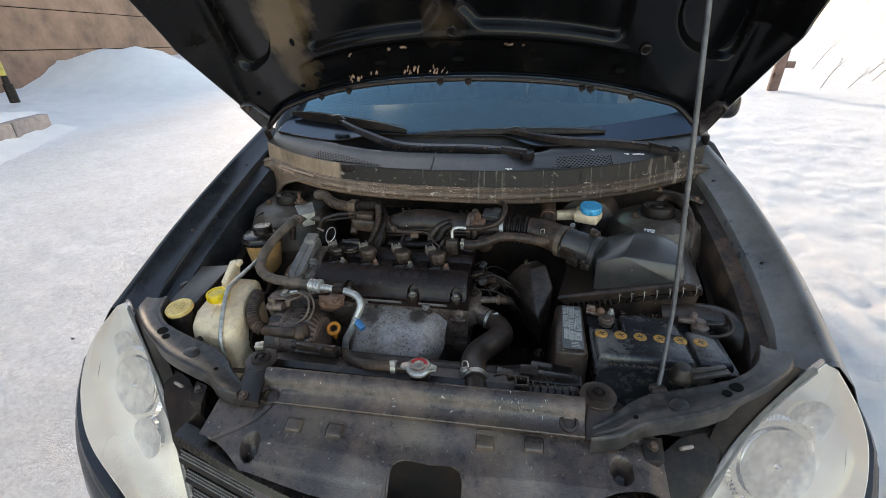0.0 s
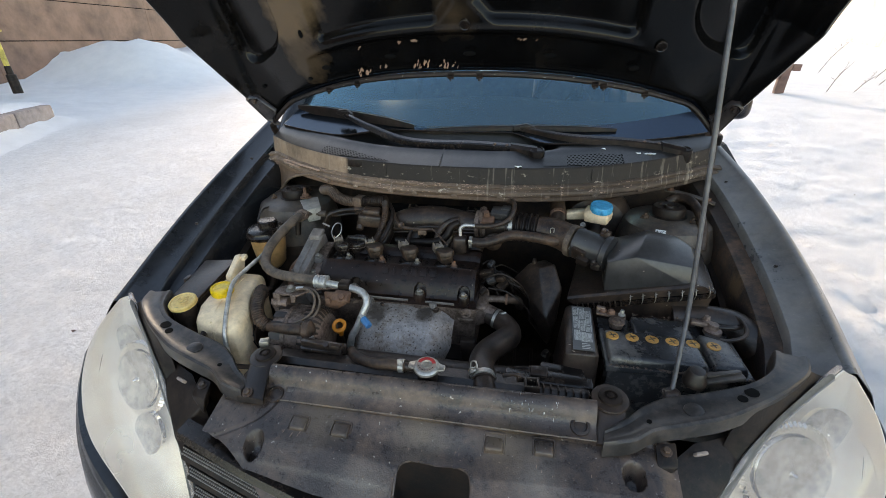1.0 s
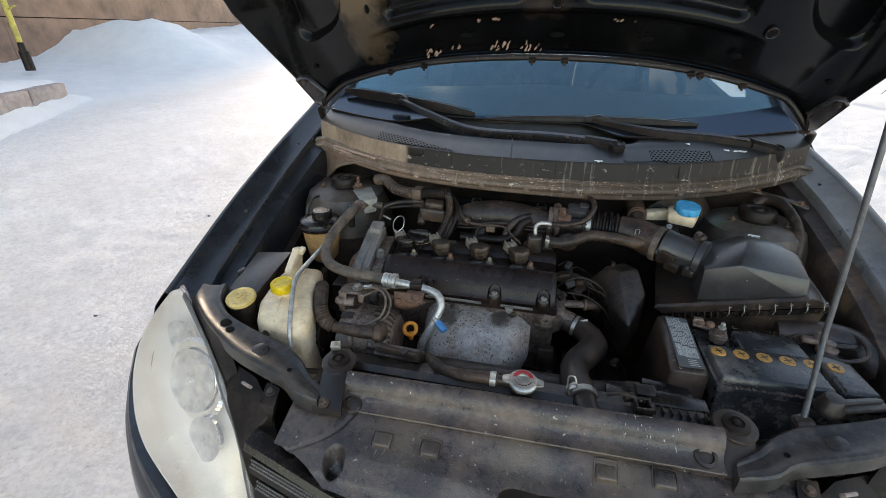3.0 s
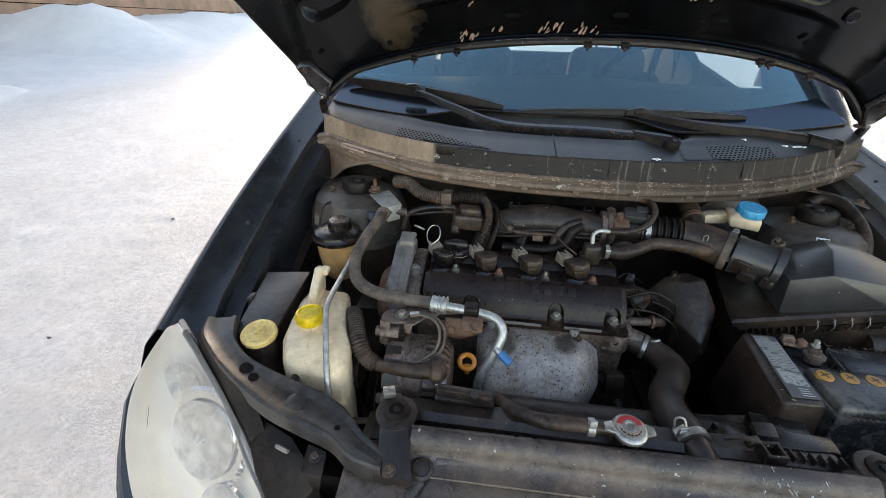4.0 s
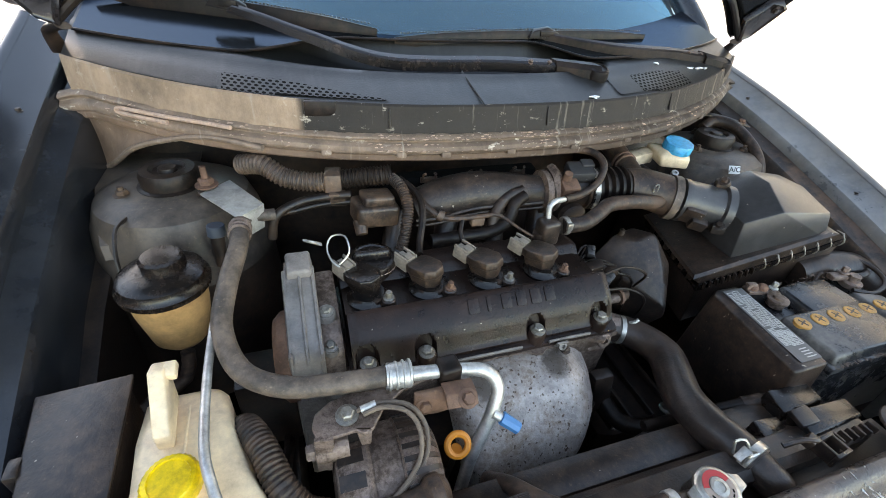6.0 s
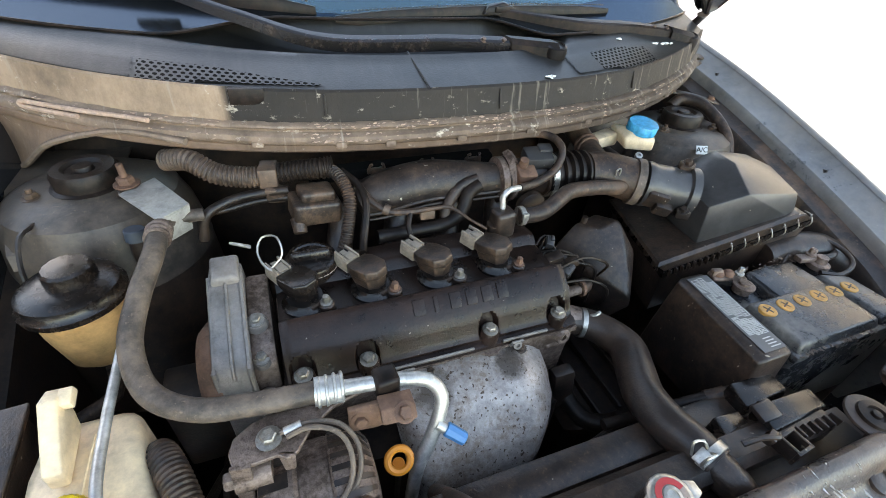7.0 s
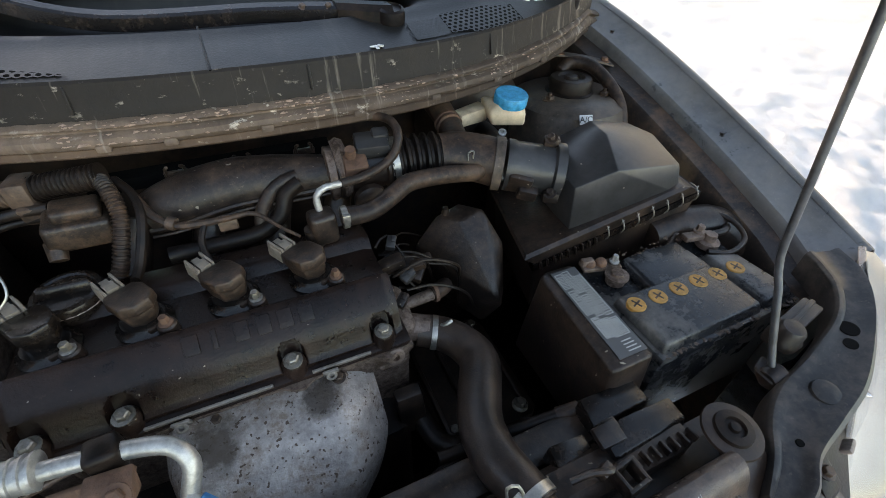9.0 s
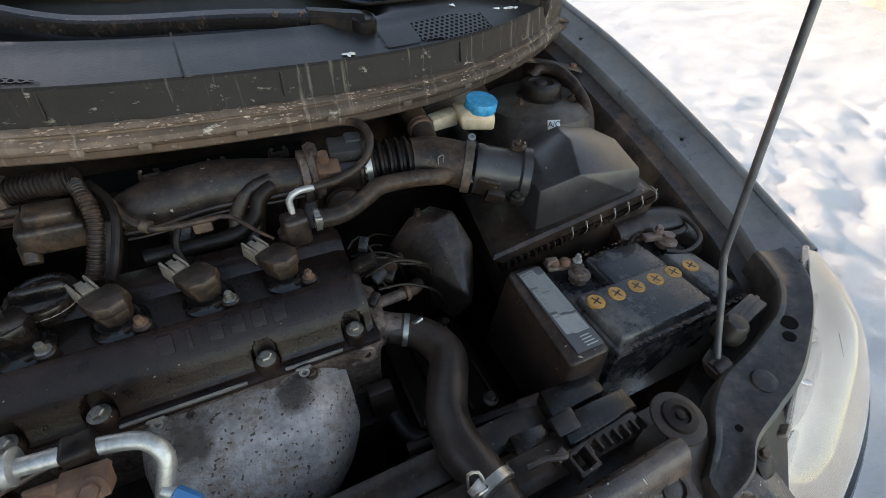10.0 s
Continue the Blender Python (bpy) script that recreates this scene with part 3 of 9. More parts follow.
def make_ground():
    xs = spaced(-900, 900, -4.0, 4.2, 0.035)
    ys = spaced(-900, 900, -1.5, 5.5, 0.04)
    bm = B()
    rows = []
    for y in ys:
        rows.append([bm.verts.new((x, y, ground_z(x, y) + (bank_z(x, y) if -20 < x < -5 and 4 < y < 40 else 0.0))) for x in xs])
    for a, b in zip(rows, rows[1:]):
        for i in range(len(xs) - 1):
            bm.faces.new((a[i], a[i + 1], b[i + 1], b[i]))
    return solo("ground", bm, M_SNOW, (0, 0, 0), "bright snow ground, packed and gritty on the road, lumpy beside the car", "ground", kind="structure", sharp=180)


make_ground()


def make_brown_building():
    d = Vector((0.14, -0.985, 0)).normalized()
    base = Vector((-12.7, 8.6, 0.0))
    nrm = Vector((0.985, 0.14, 0))
    b = thing("building_wall_west", (*base.xy, 0.3), "long brown panelled building wall behind the snow bank", "building", kind="structure")
    heights = [-0.6, 1.55, 2.55, 3.55, 4.55, 5.55, 6.6]
    for k in range(6):
        for seg in range(-5, 3):
            bm = B()
            a = base + d * (seg * 6.0 + 0.006)
            e = base + d * (seg * 6.0 + 5.994)
            z0, z1 = heights[k] + 0.012, heights[k + 1] - 0.012
            loft(bm, [[(p.x, p.y, z0), (p.x, p.y, z1), (q.x, q.y, z1), (q.x, q.y, z0)] for p, q in ((a, a - nrm * 0.15), (e, e - nrm * 0.15))])
            part("panel", bm, M_WALL_BROWN, b)
    bm = B()
    a, e = base + d * -30 - nrm * 0.03, base + d * 18 - nrm * 0.03
    loft(bm, [[(p.x, p.y, -0.6), (p.x, p.y, 6.7), (q.x, q.y, 6.7), (q.x, q.y, -0.6)] for p, q in ((a, a - nrm * 4), (e, e - nrm * 4))])
    part("wall_core", bm, M_BLACK, b)


def make_cream_building():
    a0, a1 = Vector((6.6, -1.0, 0)), Vector((13.4, 25.0, 0))
    d = (a1 - a0).normalized()
    nrm = Vector((-d.y, d.x, 0))
    b = thing("building_wall_east", (8.0, 4.0, 0.3), "pale cream building wall with a ribbed white panel", "building", kind="structure")
    bm = B()
    loft(bm, [[(p.x, p.y, -0.5), (p.x, p.y, 5.0), (q.x, q.y, 5.0), (q.x, q.y, -0.5)] for p, q in ((a0, a0 - nrm * 3), (a1, a1 - nrm * 3))])
    part("wall", bm, M_WALL_CREAM, b)
    bm = B()
    a, e = a0 + d * 13.2 + nrm * 0.06, a0 + d * 19.3 + nrm * 0.06
    n = 44
    for k in range(n):
        p, q = lerp(a, e, k / n), lerp(a, e, (k + 0.55) / n)
        loft(bm, [[(p.x, p.y, z), (p.x + nrm.x * 0.03, p.y + nrm.y * 0.03, z), (q.x + nrm.x * 0.03, q.y + nrm.y * 0.03, z), (q.x, q.y, z)] for z in (0.1, 4.6)])
    loft(bm, [[(p.x, p.y, z) for p in (a, e, e - nrm * 0.05, a - nrm * 0.05)] for z in (0.1, 4.6)])
    part("ribbed_panel", bm, M_WHITE, b, "white ribbed metal panel")


make_brown_building()
make_cream_building()


def make_kerb():
    k = thing("kerb", (-7.4, 5.0, 0.3), "grey concrete kerb end half buried under snow", "kerb", kind="structure")
    d = Vector((0.44, -0.898, 0))
    p0 = Vector((-7.65, 5.40, 0.42))
    for i in range(4):
        c = p0 + d * (0.5 + i * 1.0)
        bm = B()
        box(bm, c, (0.98, 0.20, 0.26), (0, 0, -63.9), 0.02, 2)
        part("kerb_stone", bm, M_CONCRETE, k)
    bm = B()
    rows = []
    side = Vector((-0.898, -0.44, 0))
    for i in range(24):
        row = []
        for j in range(18):
            q = p0 + d * (i * 0.19 - 0.06) + side * (j * 0.2 - 0.08)
            edge = min(1.0, j * 0.5, i * 0.6)
            row.append((q.x, q.y, 0.555 + 0.07 * edge + 0.05 * fbm(q.x, q.y, 1.8) - (0.12 if j == 0 else 0)))
        rows.append(row)
    sheet(bm, rows, 0.08)
    part("snow_cap", bm, M_SNOW, k, "snow lying on the kerb")
    bm = B()
    rows = []
    for i in range(40):
        row = []
        for j in range(10):
            q = p0 + d * (i * 0.11 - 0.5) - side * (0.07 + j * 0.05)
            row.append((q.x, q.y, ground_z(q.x, q.y) - 0.02 + (0.41 - ground_z(q.x, q.y)) * (1 - j / 9) ** 1.6 * (0.85 + 0.35 * fbm(q.x, q.y, 2.2)) * smooth(0, 4, i)))
        rows.append(row)
    sheet(bm, rows, 0.0)
    part("snow_drift", bm, M_SNOW, k, "snow drifted against the kerb")


make_kerb()


def make_bollard():
    at = Vector((-10.2, 6.95, 0.55))
    b = thing("barrier_post", at, "leaning yellow metal post with a black foot sleeve", "post")
    tip = at + Vector((-0.10, 0.05, 2.6))
    bm = B()
    cyl(bm, at, lerp(at, tip, 0.14), 0.085, 0.085, 20, 0.01)
    cyl(bm, lerp(at, tip, 0.13), lerp(at, tip, 0.20), 0.06, 0.055, 20, 0.008)
    part("foot_sleeve", bm, M_RUBBER_DARK, b, "black foot sleeve")
    bm = B()
    cyl(bm, lerp(at, tip, 0.19), tip, 0.048, 0.045, 20, 0.005)
    part("pole", bm, M_POSTYELLOW, b, "yellow painted pole")
    bm = B()
    c = lerp(at, tip, 0.42)
    tube(bm, [c, c + Vector((0.10, 0.0, 0.02)), c + Vector((0.16, 0, 0.05))], 0.018, 10)
    box(bm, c + Vector((0.17, 0, 0.05)), (0.10, 0.03, 0.03), (0, -10, 0), 0.006)
    part("hook", bm, M_POSTYELLOW, b)


def make_brown_post():
    at = Vector((4.85, 9.5, 0.38))
    b = thing("metal_post", at, "brown metal post with a small bracket standing in snow", "post")
    bm = B()
    box(bm, at + Vector((0.02, 0, 0.9)), (0.17, 0.09, 1.9), (0, 3, 0), 0.008)
    part("column", bm, M_POSTBROWN, b)
    bm = B()
    box(bm, at + Vector((0.16, -0.02, 0.42)), (0.14, 0.06, 0.12), (0, 3, 0), 0.006)
    part("bracket", bm, M_POSTBROWN, b)
    bm = B()
    box(bm, at + Vector((-0.09, -0.02, 0.24)), (0.06, 0.05, 0.10), (0, 3, 0), 0.006)
    part("lug", bm, M_POSTBROWN, b)


def make_stalks():
    rnd = random.Random(4)
    spots = [(6.9, 12.4, 0.9), (5.7, 9.6, 0.65), (6.1, 9.5, 0.5), (6.9, 10.2, 0.6), (7.2, 10.0, 0.4), (5.0, 6.2, 0.25), (4.6, 5.6, 0.2), (7.4, 11.2, 0.5)]
    for x, y, h in spots:
        bm = B()
        z = ground_z(x, y) - 0.02
        lean = Vector((rnd.uniform(0.3, 0.9), rnd.uniform(-0.2, 0.2), 1.0)).normalized()
        p = Vector((x, y, z))
        pts = [p, p + lean * h * 0.5, p + lean * h + Vector((0.08 * h, 0, -0.05))]
        tube(bm, pts, [0.007, 0.005, 0.002], 5, 0.08)
        for k in range(9):
            q = lerp(p, p + lean * h, 0.35 + 0.065 * k)
            e = q + Vector((rnd.uniform(-0.12, 0.16), rnd.uniform(-0.1, 0.1), rnd.uniform(0.02, 0.1))) * h
            tube(bm, [q, lerp(q, e, 0.5) + Vector((0, 0, 0.01)), e], [0.004, 0.002], 4, 0.06)
        solo("dry_weed", bm, M_STALK, (x, y, z), "thin dry brown weed stalk sticking out of the snow", "weed", "dry weeds in the snow")


def make_litter():
    rnd = random.Random(9)
    for k in range(14):
        a = rnd.uniform(0, 1)
        x, y = (rnd.uniform(1.3, 3.6), rnd.uniform(0.2, 4.2)) if k % 2 else (rnd.uniform(-6.5, -2.0), rnd.uniform(0.5, 8.0))
        z = ground_z(x, y)
        bm = B()
        s = rnd.uniform(0.006, 0.014)
        hull(bm, [(x + rnd.uniform(-s, s), y + rnd.uniform(-s, s), z + rnd.uniform(-0.004, 0.012)) for _ in range(9)], 0)
        solo("dirt_clod", bm, M_POSTBROWN, (x, y, z), "small dark clod of dirt on the snow", "dirt", "dirt clods on the snow")
    x, y = 2.05, 0.62
    z = ground_z(x, y) + 0.004
    bm = B()
    sheet(bm, [[(x + 0.035 * i, y + 0.02 * j, z + 0.012 * math.sin(i * 2.1 + j)) for j in range(4)] for i in range(4)], 0.001)
    solo("foil_scrap", bm, M_STEEL, (x, y, z), "crumpled grey foil scrap lying on the snow", "litter")


make_bollard()
make_brown_post()
make_stalks()
make_litter()


# ---- the car: body round the engine bay ----
car = thing("car", (0, 1.3, 0), "black saloon car with its bonnet propped open", "car")
HINGE_Y, LIFT = 0.56, Vector((0, -0.5, 0.866))


def hood_base(x):
    k = abs(x / 0.7)
    return Vector((x, 0.56 + 0.25 * k ** 2, 1.305 - 0.14 * k ** 2.2))


def hood_half(u):
    return 0.708 + 0.46 * min(u, 0.3) + 0.03 * smooth(0.3, 0.5, u) - 0.10 * smooth(0.6, 0.98, u)


def hood_point(s, u, out=0.0):
    """s from -1 to 1 across, u metres from the rear edge, out: metres towards the outer skin."""
    x = s * hood_half(u)
    p = hood_base(max(-0.7, min(0.7, x)))
    p.x = x
    front = 0.05 * smooth(0.75, 1.0, u)
    # the sides curl down, and the panel is twisted by the one prop
    rim, v = smooth(0.80, 1.0, abs(s)), min(u, 0.5)
    if s < 0:
        p.x += rim * (0.022 - 0.10 * v)
        curl = 0.055 * rim
    else:
        p.x -= rim * (0.035 + 0.08 * v)
        curl = (0.07 + 0.08 * v) * rim
    return p + LIFT * u + Vector((0, 0.866, 0.5)) * (out - front - curl)


def bead(v, c, w):
    return math.exp(-((v - c) / w) ** 2)


def pocket(x, u, cx, cu, hx, hu, r, soft=0.02):
    """1 inside a rounded recess, 0 outside, with a soft wall."""
    dx, du = abs(x - cx) - hx + r, abs(u - cu) - hu + r
    d = math.hypot(max(dx, 0), max(du, 0)) + min(max(dx, du), 0) - r
    return 1 - smooth(-soft, 0, d)


def pit(x, u):
    """1 inside the openings of the bonnet's inner frame, 0 on its ribs."""
    ax = abs(x)
    web = 0.012 + 0.045 * max(0.0, 1 - (u - 0.127) / 0.05)
    mid = pocket(ax, u, 0.20, 0.345, 0.20, 0.218, 0.03, 0.018) * smooth(web, web + 0.028, ax)
    loop = pocket(ax, u, 0.600, 0.315, 0.095, 0.155, 0.075, 0.014)
    top = pocket(x, u, 0.0, 0.755, 0.52, 0.12, 0.05, 0.014)
    return max(mid, loop, top)


def inner_depth(x, u):
    """Relief of the bonnet's inner frame; negative is towards the outer skin."""
    ax = abs(x)
    d = -0.022 * pit(x, u)
    d -= 0.009 * (1 - smooth(0.098, 0.110, u)) * (1 - smooth(0.40, 0.46, ax)) * smooth(0.010, 0.03, u)
    d += 0.005 * bead(u, 0.117, 0.007) * (1 - smooth(0.36, 0.42, ax))
    d += 0.006 * bead(ax, 0.705 + 0.05 * u, 0.016)
    d -= 0.010 * smooth(0.035, 0.0, u)
    return d


hood = None
bm = B()
us = [0.0, 0.012, 0.03] + [0.06 + 0.047 * k for k in range(20)]
ss = [-1 + 2 * i / 56 for i in range(57)]
sheet(bm, [[hood_point(s, u, 0.03) for s in ss] for u in us], 0.0015)
hood = part("bonnet", bm, M_PAINT, car, "raised black bonnet with a dirty underside")
bm = B()
us = [0.0 + 0.0045 * k for k in range(100)] + [0.45 + 0.0085 * k for k in range(60)]
ss = [-1 + 2 * i / 280 for i in range(281)]
vs = []
for u in us:
    row = []
    for s in ss:
        x = s * hood_half(u)
        lip = smooth(0.0, 0.02, min(u, 1 - abs(s)))
        row.append(bm.verts.new(hood_point(s * 0.995, u + 0.004, 0.026 - 0.024 * lip - inner_depth(x, u) * lip)))
    vs.append(row)
for i in range(len(us) - 1):
    for j in range(len(ss) - 1):
        bm.faces.new((vs[i][j], vs[i][j + 1], vs[i + 1][j + 1], vs[i + 1][j]))
part("inner_panel", bm, M_HOODIN, hood, "black pressed inner frame with brown dirt on its ribs", 60)
for x in (0.007, 0.45):
    bm = B()
    c = hood_point(x / hood_half(0.132), 0.134, -0.004)
    lathe(bm, c, (0, -0.866, -0.5), [(0.013, -0.004), (0.013, 0.002), (0.011, 0.003), (0.0095, 0.0015), (0.004, 0.0015)], 24)
    part("rubber_plug", bm, M_GLOSSBLACK, hood, "round black plug in the inner frame")
# rubber seal, clips and drain holes along the rear edge
bm = B()
tube(bm, [hood_point(-0.97 + 1.94 * i / 24, 0.012, -0.004) for i in range(25)], 0.007, 8, 0.02)
part("edge_seal", bm, M_HOODSEAL, hood, "dirty rubber seal along the bonnet edge")
for s in (-0.56, -0.42, -0.05, 0.05, 0.44, 0.47, 0.62):
    bm = B()
    c = hood_point(s, 0.012, -0.014)
    box(bm, c, (0.016, 0.012, 0.010), (30, 0, 0), 0.002)
    cyl(bm, c, c - Vector((0, 0.3, 0.9)) * 0.012, 0.004, 0.003, 8)
    part("seal_clip", bm, M_RUBBER_DARK, hood)
# slots are black discs on the surface, painted in place of shaded holes
for x, u, a, b in ((-0.389, 0.071, 0.013, 0.006), (-0.434, 0.178, 0.005, 0.010), (-0.188, 0.068, 0.015, 0.005), (0.013, 0.064, 0.015, 0.005), (0.20, 0.066, 0.014, 0.005), (0.40, 0.066, 0.012, 0.006), (-0.46, 0.055, 0.007, 0.005), (0.66, 0.11, 0.008, 0.005), (-0.66, 0.11, 0.006, 0.005)):
    s = x / hood_half(u)
    bm = B()
    c = hood_point(s, u, -0.001)
    lathe(bm, c, (0, -0.866, -0.5), [(1.0, -0.001), (1.0, 0.0025), (0.8, 0.003)], 20)
    for v in bm.verts:
        q = v.co - c
        v.co = c + Vector((q.x * a, (q - Vector((q.x, 0, 0))).dot(LIFT) * b * LIFT.y, (q - Vector((q.x, 0, 0))).dot(LIFT) * b * LIFT.z)) + Vector((0, -0.866, -0.5)) * (q.dot(Vector((0, -0.866, -0.5))))
    part("slot", bm, M_BLACK, hood, "oval slot in the inner frame")
# worn pale scuffs, dried splashes on the inner frame
rnd = random.Random(2)
bm = B()
for k in range(58):
    if k < 44:
        x, u, n, slant = rnd.choice((-0.277, -0.21, -0.115, -0.10, -0.05, -0.045)) + rnd.gauss(0, 0.014), rnd.uniform(0.024, 0.046), rnd.uniform(0.0015, 0.0042), 1.9
    else:
        x, u, n, slant = rnd.choice((-0.159, -0.12, 0.127, 0.148, 0.17, -0.272)) + rnd.gauss(0, 0.004), 0.097 + rnd.gauss(0, 0.002), rnd.uniform(0.002, 0.0045), 0.9
    c = hood_point(x / hood_half(u), u, 0.0042)
    vs = []
    for i in range(7):
        a = 2 * math.pi * i / 7
        vs.append(bm.verts.new(c + Vector((math.cos(a) * n * rnd.uniform(0.4, 0.9), 0, 0)) + LIFT * (math.sin(a) * n * slant * rnd.uniform(0.6, 1.2)) + Vector((math.sin(a) * n * 0.7, 0, 0))))
    bm.faces.new(vs)
part("dried_splash", bm, M_SPLASH, hood, "pale dried mud splashes", kind="stuff")
for sx in (-1, 1):
    nrm = Vector((0, -0.866, -0.5))
    foot = [hood_point(sx * q, u, -0.002) for q, u in ((0.955, 0.004), (0.975, 0.03), (0.968, 0.112), (0.945, 0.120), (0.918, 0.112), (0.900, 0.03))]
    bm = B()
    mid = sum(foot, Vector()) / 6
    loft(bm, [foot, [lerp(p, mid, 0.05) + nrm * 0.010 for p in foot], [lerp(p, mid, 0.16) + nrm * 0.012 for p in foot], [lerp(p, mid, 0.24) + nrm * 0.008 for p in foot]])
    hinge = part("hinge", bm, M_PAINT, hood, "black pressed bonnet hinge foot")
    bm = B()
    piv = Vector((sx * 0.695, 0.80, 1.105))
    b2 = foot[0] + nrm * 0.004
    tube(bm, [b2, lerp(b2, piv, 0.5) + Vector((sx * 0.010, -0.004, 0.012)), piv], [0.013, 0.010, 0.012], 10, 0.01, flat=0.45)
    part("hinge_arm", bm, M_APRON, hinge)
    bm = B()
    bolt(bm, lerp(mid, foot[3], 0.55) + nrm * 0.008, nrm, 0.0055, 0.006)
    part("hinge_bolt", bm, M_APRON, hinge)


WING = {-1: spline([(-0.759, 0.105, 0.853), (-0.765, 0.369, 0.963), (-0.770, 0.633, 1.055), (-0.768, 0.905, 1.145)], 0.01),
        1: spline([(0.737, 0.105, 0.866), (0.757, 0.369, 0.948), (0.744, 0.633, 1.035), (0.706, 0.905, 1.112)], 0.01)}


def fender_edge(sx, t):
    """Top crease of a wing, t from 0 at the lamp to 1 at the screen."""
    row = WING[sx]
    u = t * (len(row) - 1)
    k = min(int(u), len(row) - 2)
    return lerp(row[k], row[k + 1], u - k)


for sx in (-1, 1):
    outer = []
    for i in range(25):
        p = fender_edge(sx, i / 24)
        row = [p + Vector((sx * dx, 0, dz)) for dx, dz in ((-0.011, -0.004), (-0.007, 0.0), (-0.002, 0.0016), (0.004, 0.0005), (0.014, -0.010), (0.040, -0.040), (0.066, -0.095), (0.078, -0.17), (0.084, -0.28), (0.08, -0.42))]
        outer.append(row)
    bm = B()
    sheet(bm, outer, 0.0012)
    # the right wing's paler paint also stands in for glare on that side
    fender = part("front_wing", bm, M_PAINT_DUST if sx < 0 else M_WING_DUST_GLARE, car, "dusty black front wing")
    inner = []
    for i in range(25):
        t = i / 24
        p = fender_edge(sx, t)
        w = 0.0 if t > 0.12 else -0.02 * (1 - t / 0.12)
        prof = ((-0.006, -0.004), (-0.012, -0.008), (-0.020, -0.015), (-0.052, -0.026), (-0.062, -0.028), (-0.066, -0.034), (-0.068, -0.050), (-0.080, -0.056), (-0.098, -0.060), (-0.102, -0.068), (-0.104, -0.10), (-0.112, -0.20), (-0.118, -0.42))
        inner.append([p + Vector((sx * (dx + w * min(1.0, q / 2)), 0, dz)) for q, (dx, dz) in enumerate(prof)])
    bm = B()
    sheet(bm, [row[:7] for row in inner], -0.0012)
    part("inner_wing", bm, M_PAINT_DUST if sx < 0 else M_WING_DUST_GLARE, car, "black stepped inner wing flange")
    bm = B()
    sheet(bm, [row[6:] for row in inner], -0.0012)
    part("wing_ledge", bm, M_WINGLEDGE if sx > 0 else M_PAINT_DUST, car, "rust-spotted dirty ledge under the wing flange" if sx > 0 else "black painted ledge under the wing flange")
    for t in (0.34, 0.72):
        bm = B()
        bolt(bm, fender_edge(sx, t) + Vector((sx * -0.040, 0, -0.0235)), (0, 0, 1), 0.0042, 0.004)
        part("wing_bolt", bm, M_APRON, fender)

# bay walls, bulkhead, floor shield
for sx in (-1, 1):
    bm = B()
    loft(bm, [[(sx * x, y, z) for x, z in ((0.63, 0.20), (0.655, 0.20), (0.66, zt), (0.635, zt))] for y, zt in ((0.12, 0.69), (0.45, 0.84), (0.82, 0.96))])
    part("bay_side", bm, M_APRON, car, "black engine bay side")
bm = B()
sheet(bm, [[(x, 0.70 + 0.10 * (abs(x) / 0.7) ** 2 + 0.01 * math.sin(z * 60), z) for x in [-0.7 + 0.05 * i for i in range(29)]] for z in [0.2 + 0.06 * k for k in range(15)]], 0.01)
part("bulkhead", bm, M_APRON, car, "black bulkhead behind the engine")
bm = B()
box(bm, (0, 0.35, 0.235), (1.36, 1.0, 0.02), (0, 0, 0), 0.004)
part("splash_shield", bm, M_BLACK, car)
bm = B()
box(bm, (0, 0.22, 0.36), (1.24, 0.10, 0.10), (0, 0, 0), 0.02)
part("crossmember", bm, M_APRON, car)


def cowl_front(x):
    k = abs(x) / 0.68
    return Vector((x, 0.514 + 0.235 * k ** 2.4, 1.085 + 0.022 * k ** 3))


def glass_base(x):
    k = abs(x) / 0.66
    return Vector((x, 0.745 + 0.20 * k ** 2, 1.138 + 0.035 * k ** 2))


def cowl_trough(x, v):
    """The recess in which the long wiper arm parks."""
    return 0.046 * smooth(0.40, 0.54, v) * (1 - smooth(0.84, 0.97, v)) * smooth(-0.46, -0.20, x) * (1 - smooth(0.20, 0.25, x))


xs = [-0.68 + 1.36 * i / 136 for i in range(137)]
bm = B()
grid = []
for j in range(29):
    v = j / 28
    row = []
    for x in xs:
        p = lerp(cowl_front(x), glass_base(x), v)
        p.z += 0.002 * math.sin(math.pi * v) + 0.004 * bead(v, 0.42, 0.07) - cowl_trough(x, v)
        row.append(p)
    grid.append(row)
sheet(bm, grid, 0.003)
cowl = part("scuttle_panel", bm, M_COWL, car, "weathered black plastic scuttle panel under the screen")
bm = B()
grid = []
for dy, dz in ((0.0015, 0.004), (-0.002, 0.001), (-0.004, -0.014), (-0.006, -0.029), (-0.0075, -0.033), (-0.0065, -0.050)):
    grid.append([cowl_front(x) + Vector((0, dy, dz)) for x in xs])
sheet(bm, grid, 0.003)
part("scuttle_edge", bm, M_COWLFACE, cowl, "muddy front edge of the scuttle")
# ribs and notches along the edge, the centre joint
for x in (-0.215, 0.045, 0.33):
    bm = B()
    p = cowl_front(x) + Vector((0, -0.0052, -0.016))
    box(bm, p, (0.003, 0.004, 0.030), (-14, 0, math.degrees(math.atan(0.5 * x))), 0.001)
    part("edge_rib", bm, M_COWLFACE, cowl)
bm = B()
pts = [lerp(cowl_front(-0.066), glass_base(-0.075), v) + Vector((0, 0, 0.003)) for v in (0.0, 0.2, 0.45)]
tube(bm, pts, 0.0014, 6, 0.02)
part("centre_joint", bm, M_RUBBER_DARK, cowl)
bm = B()
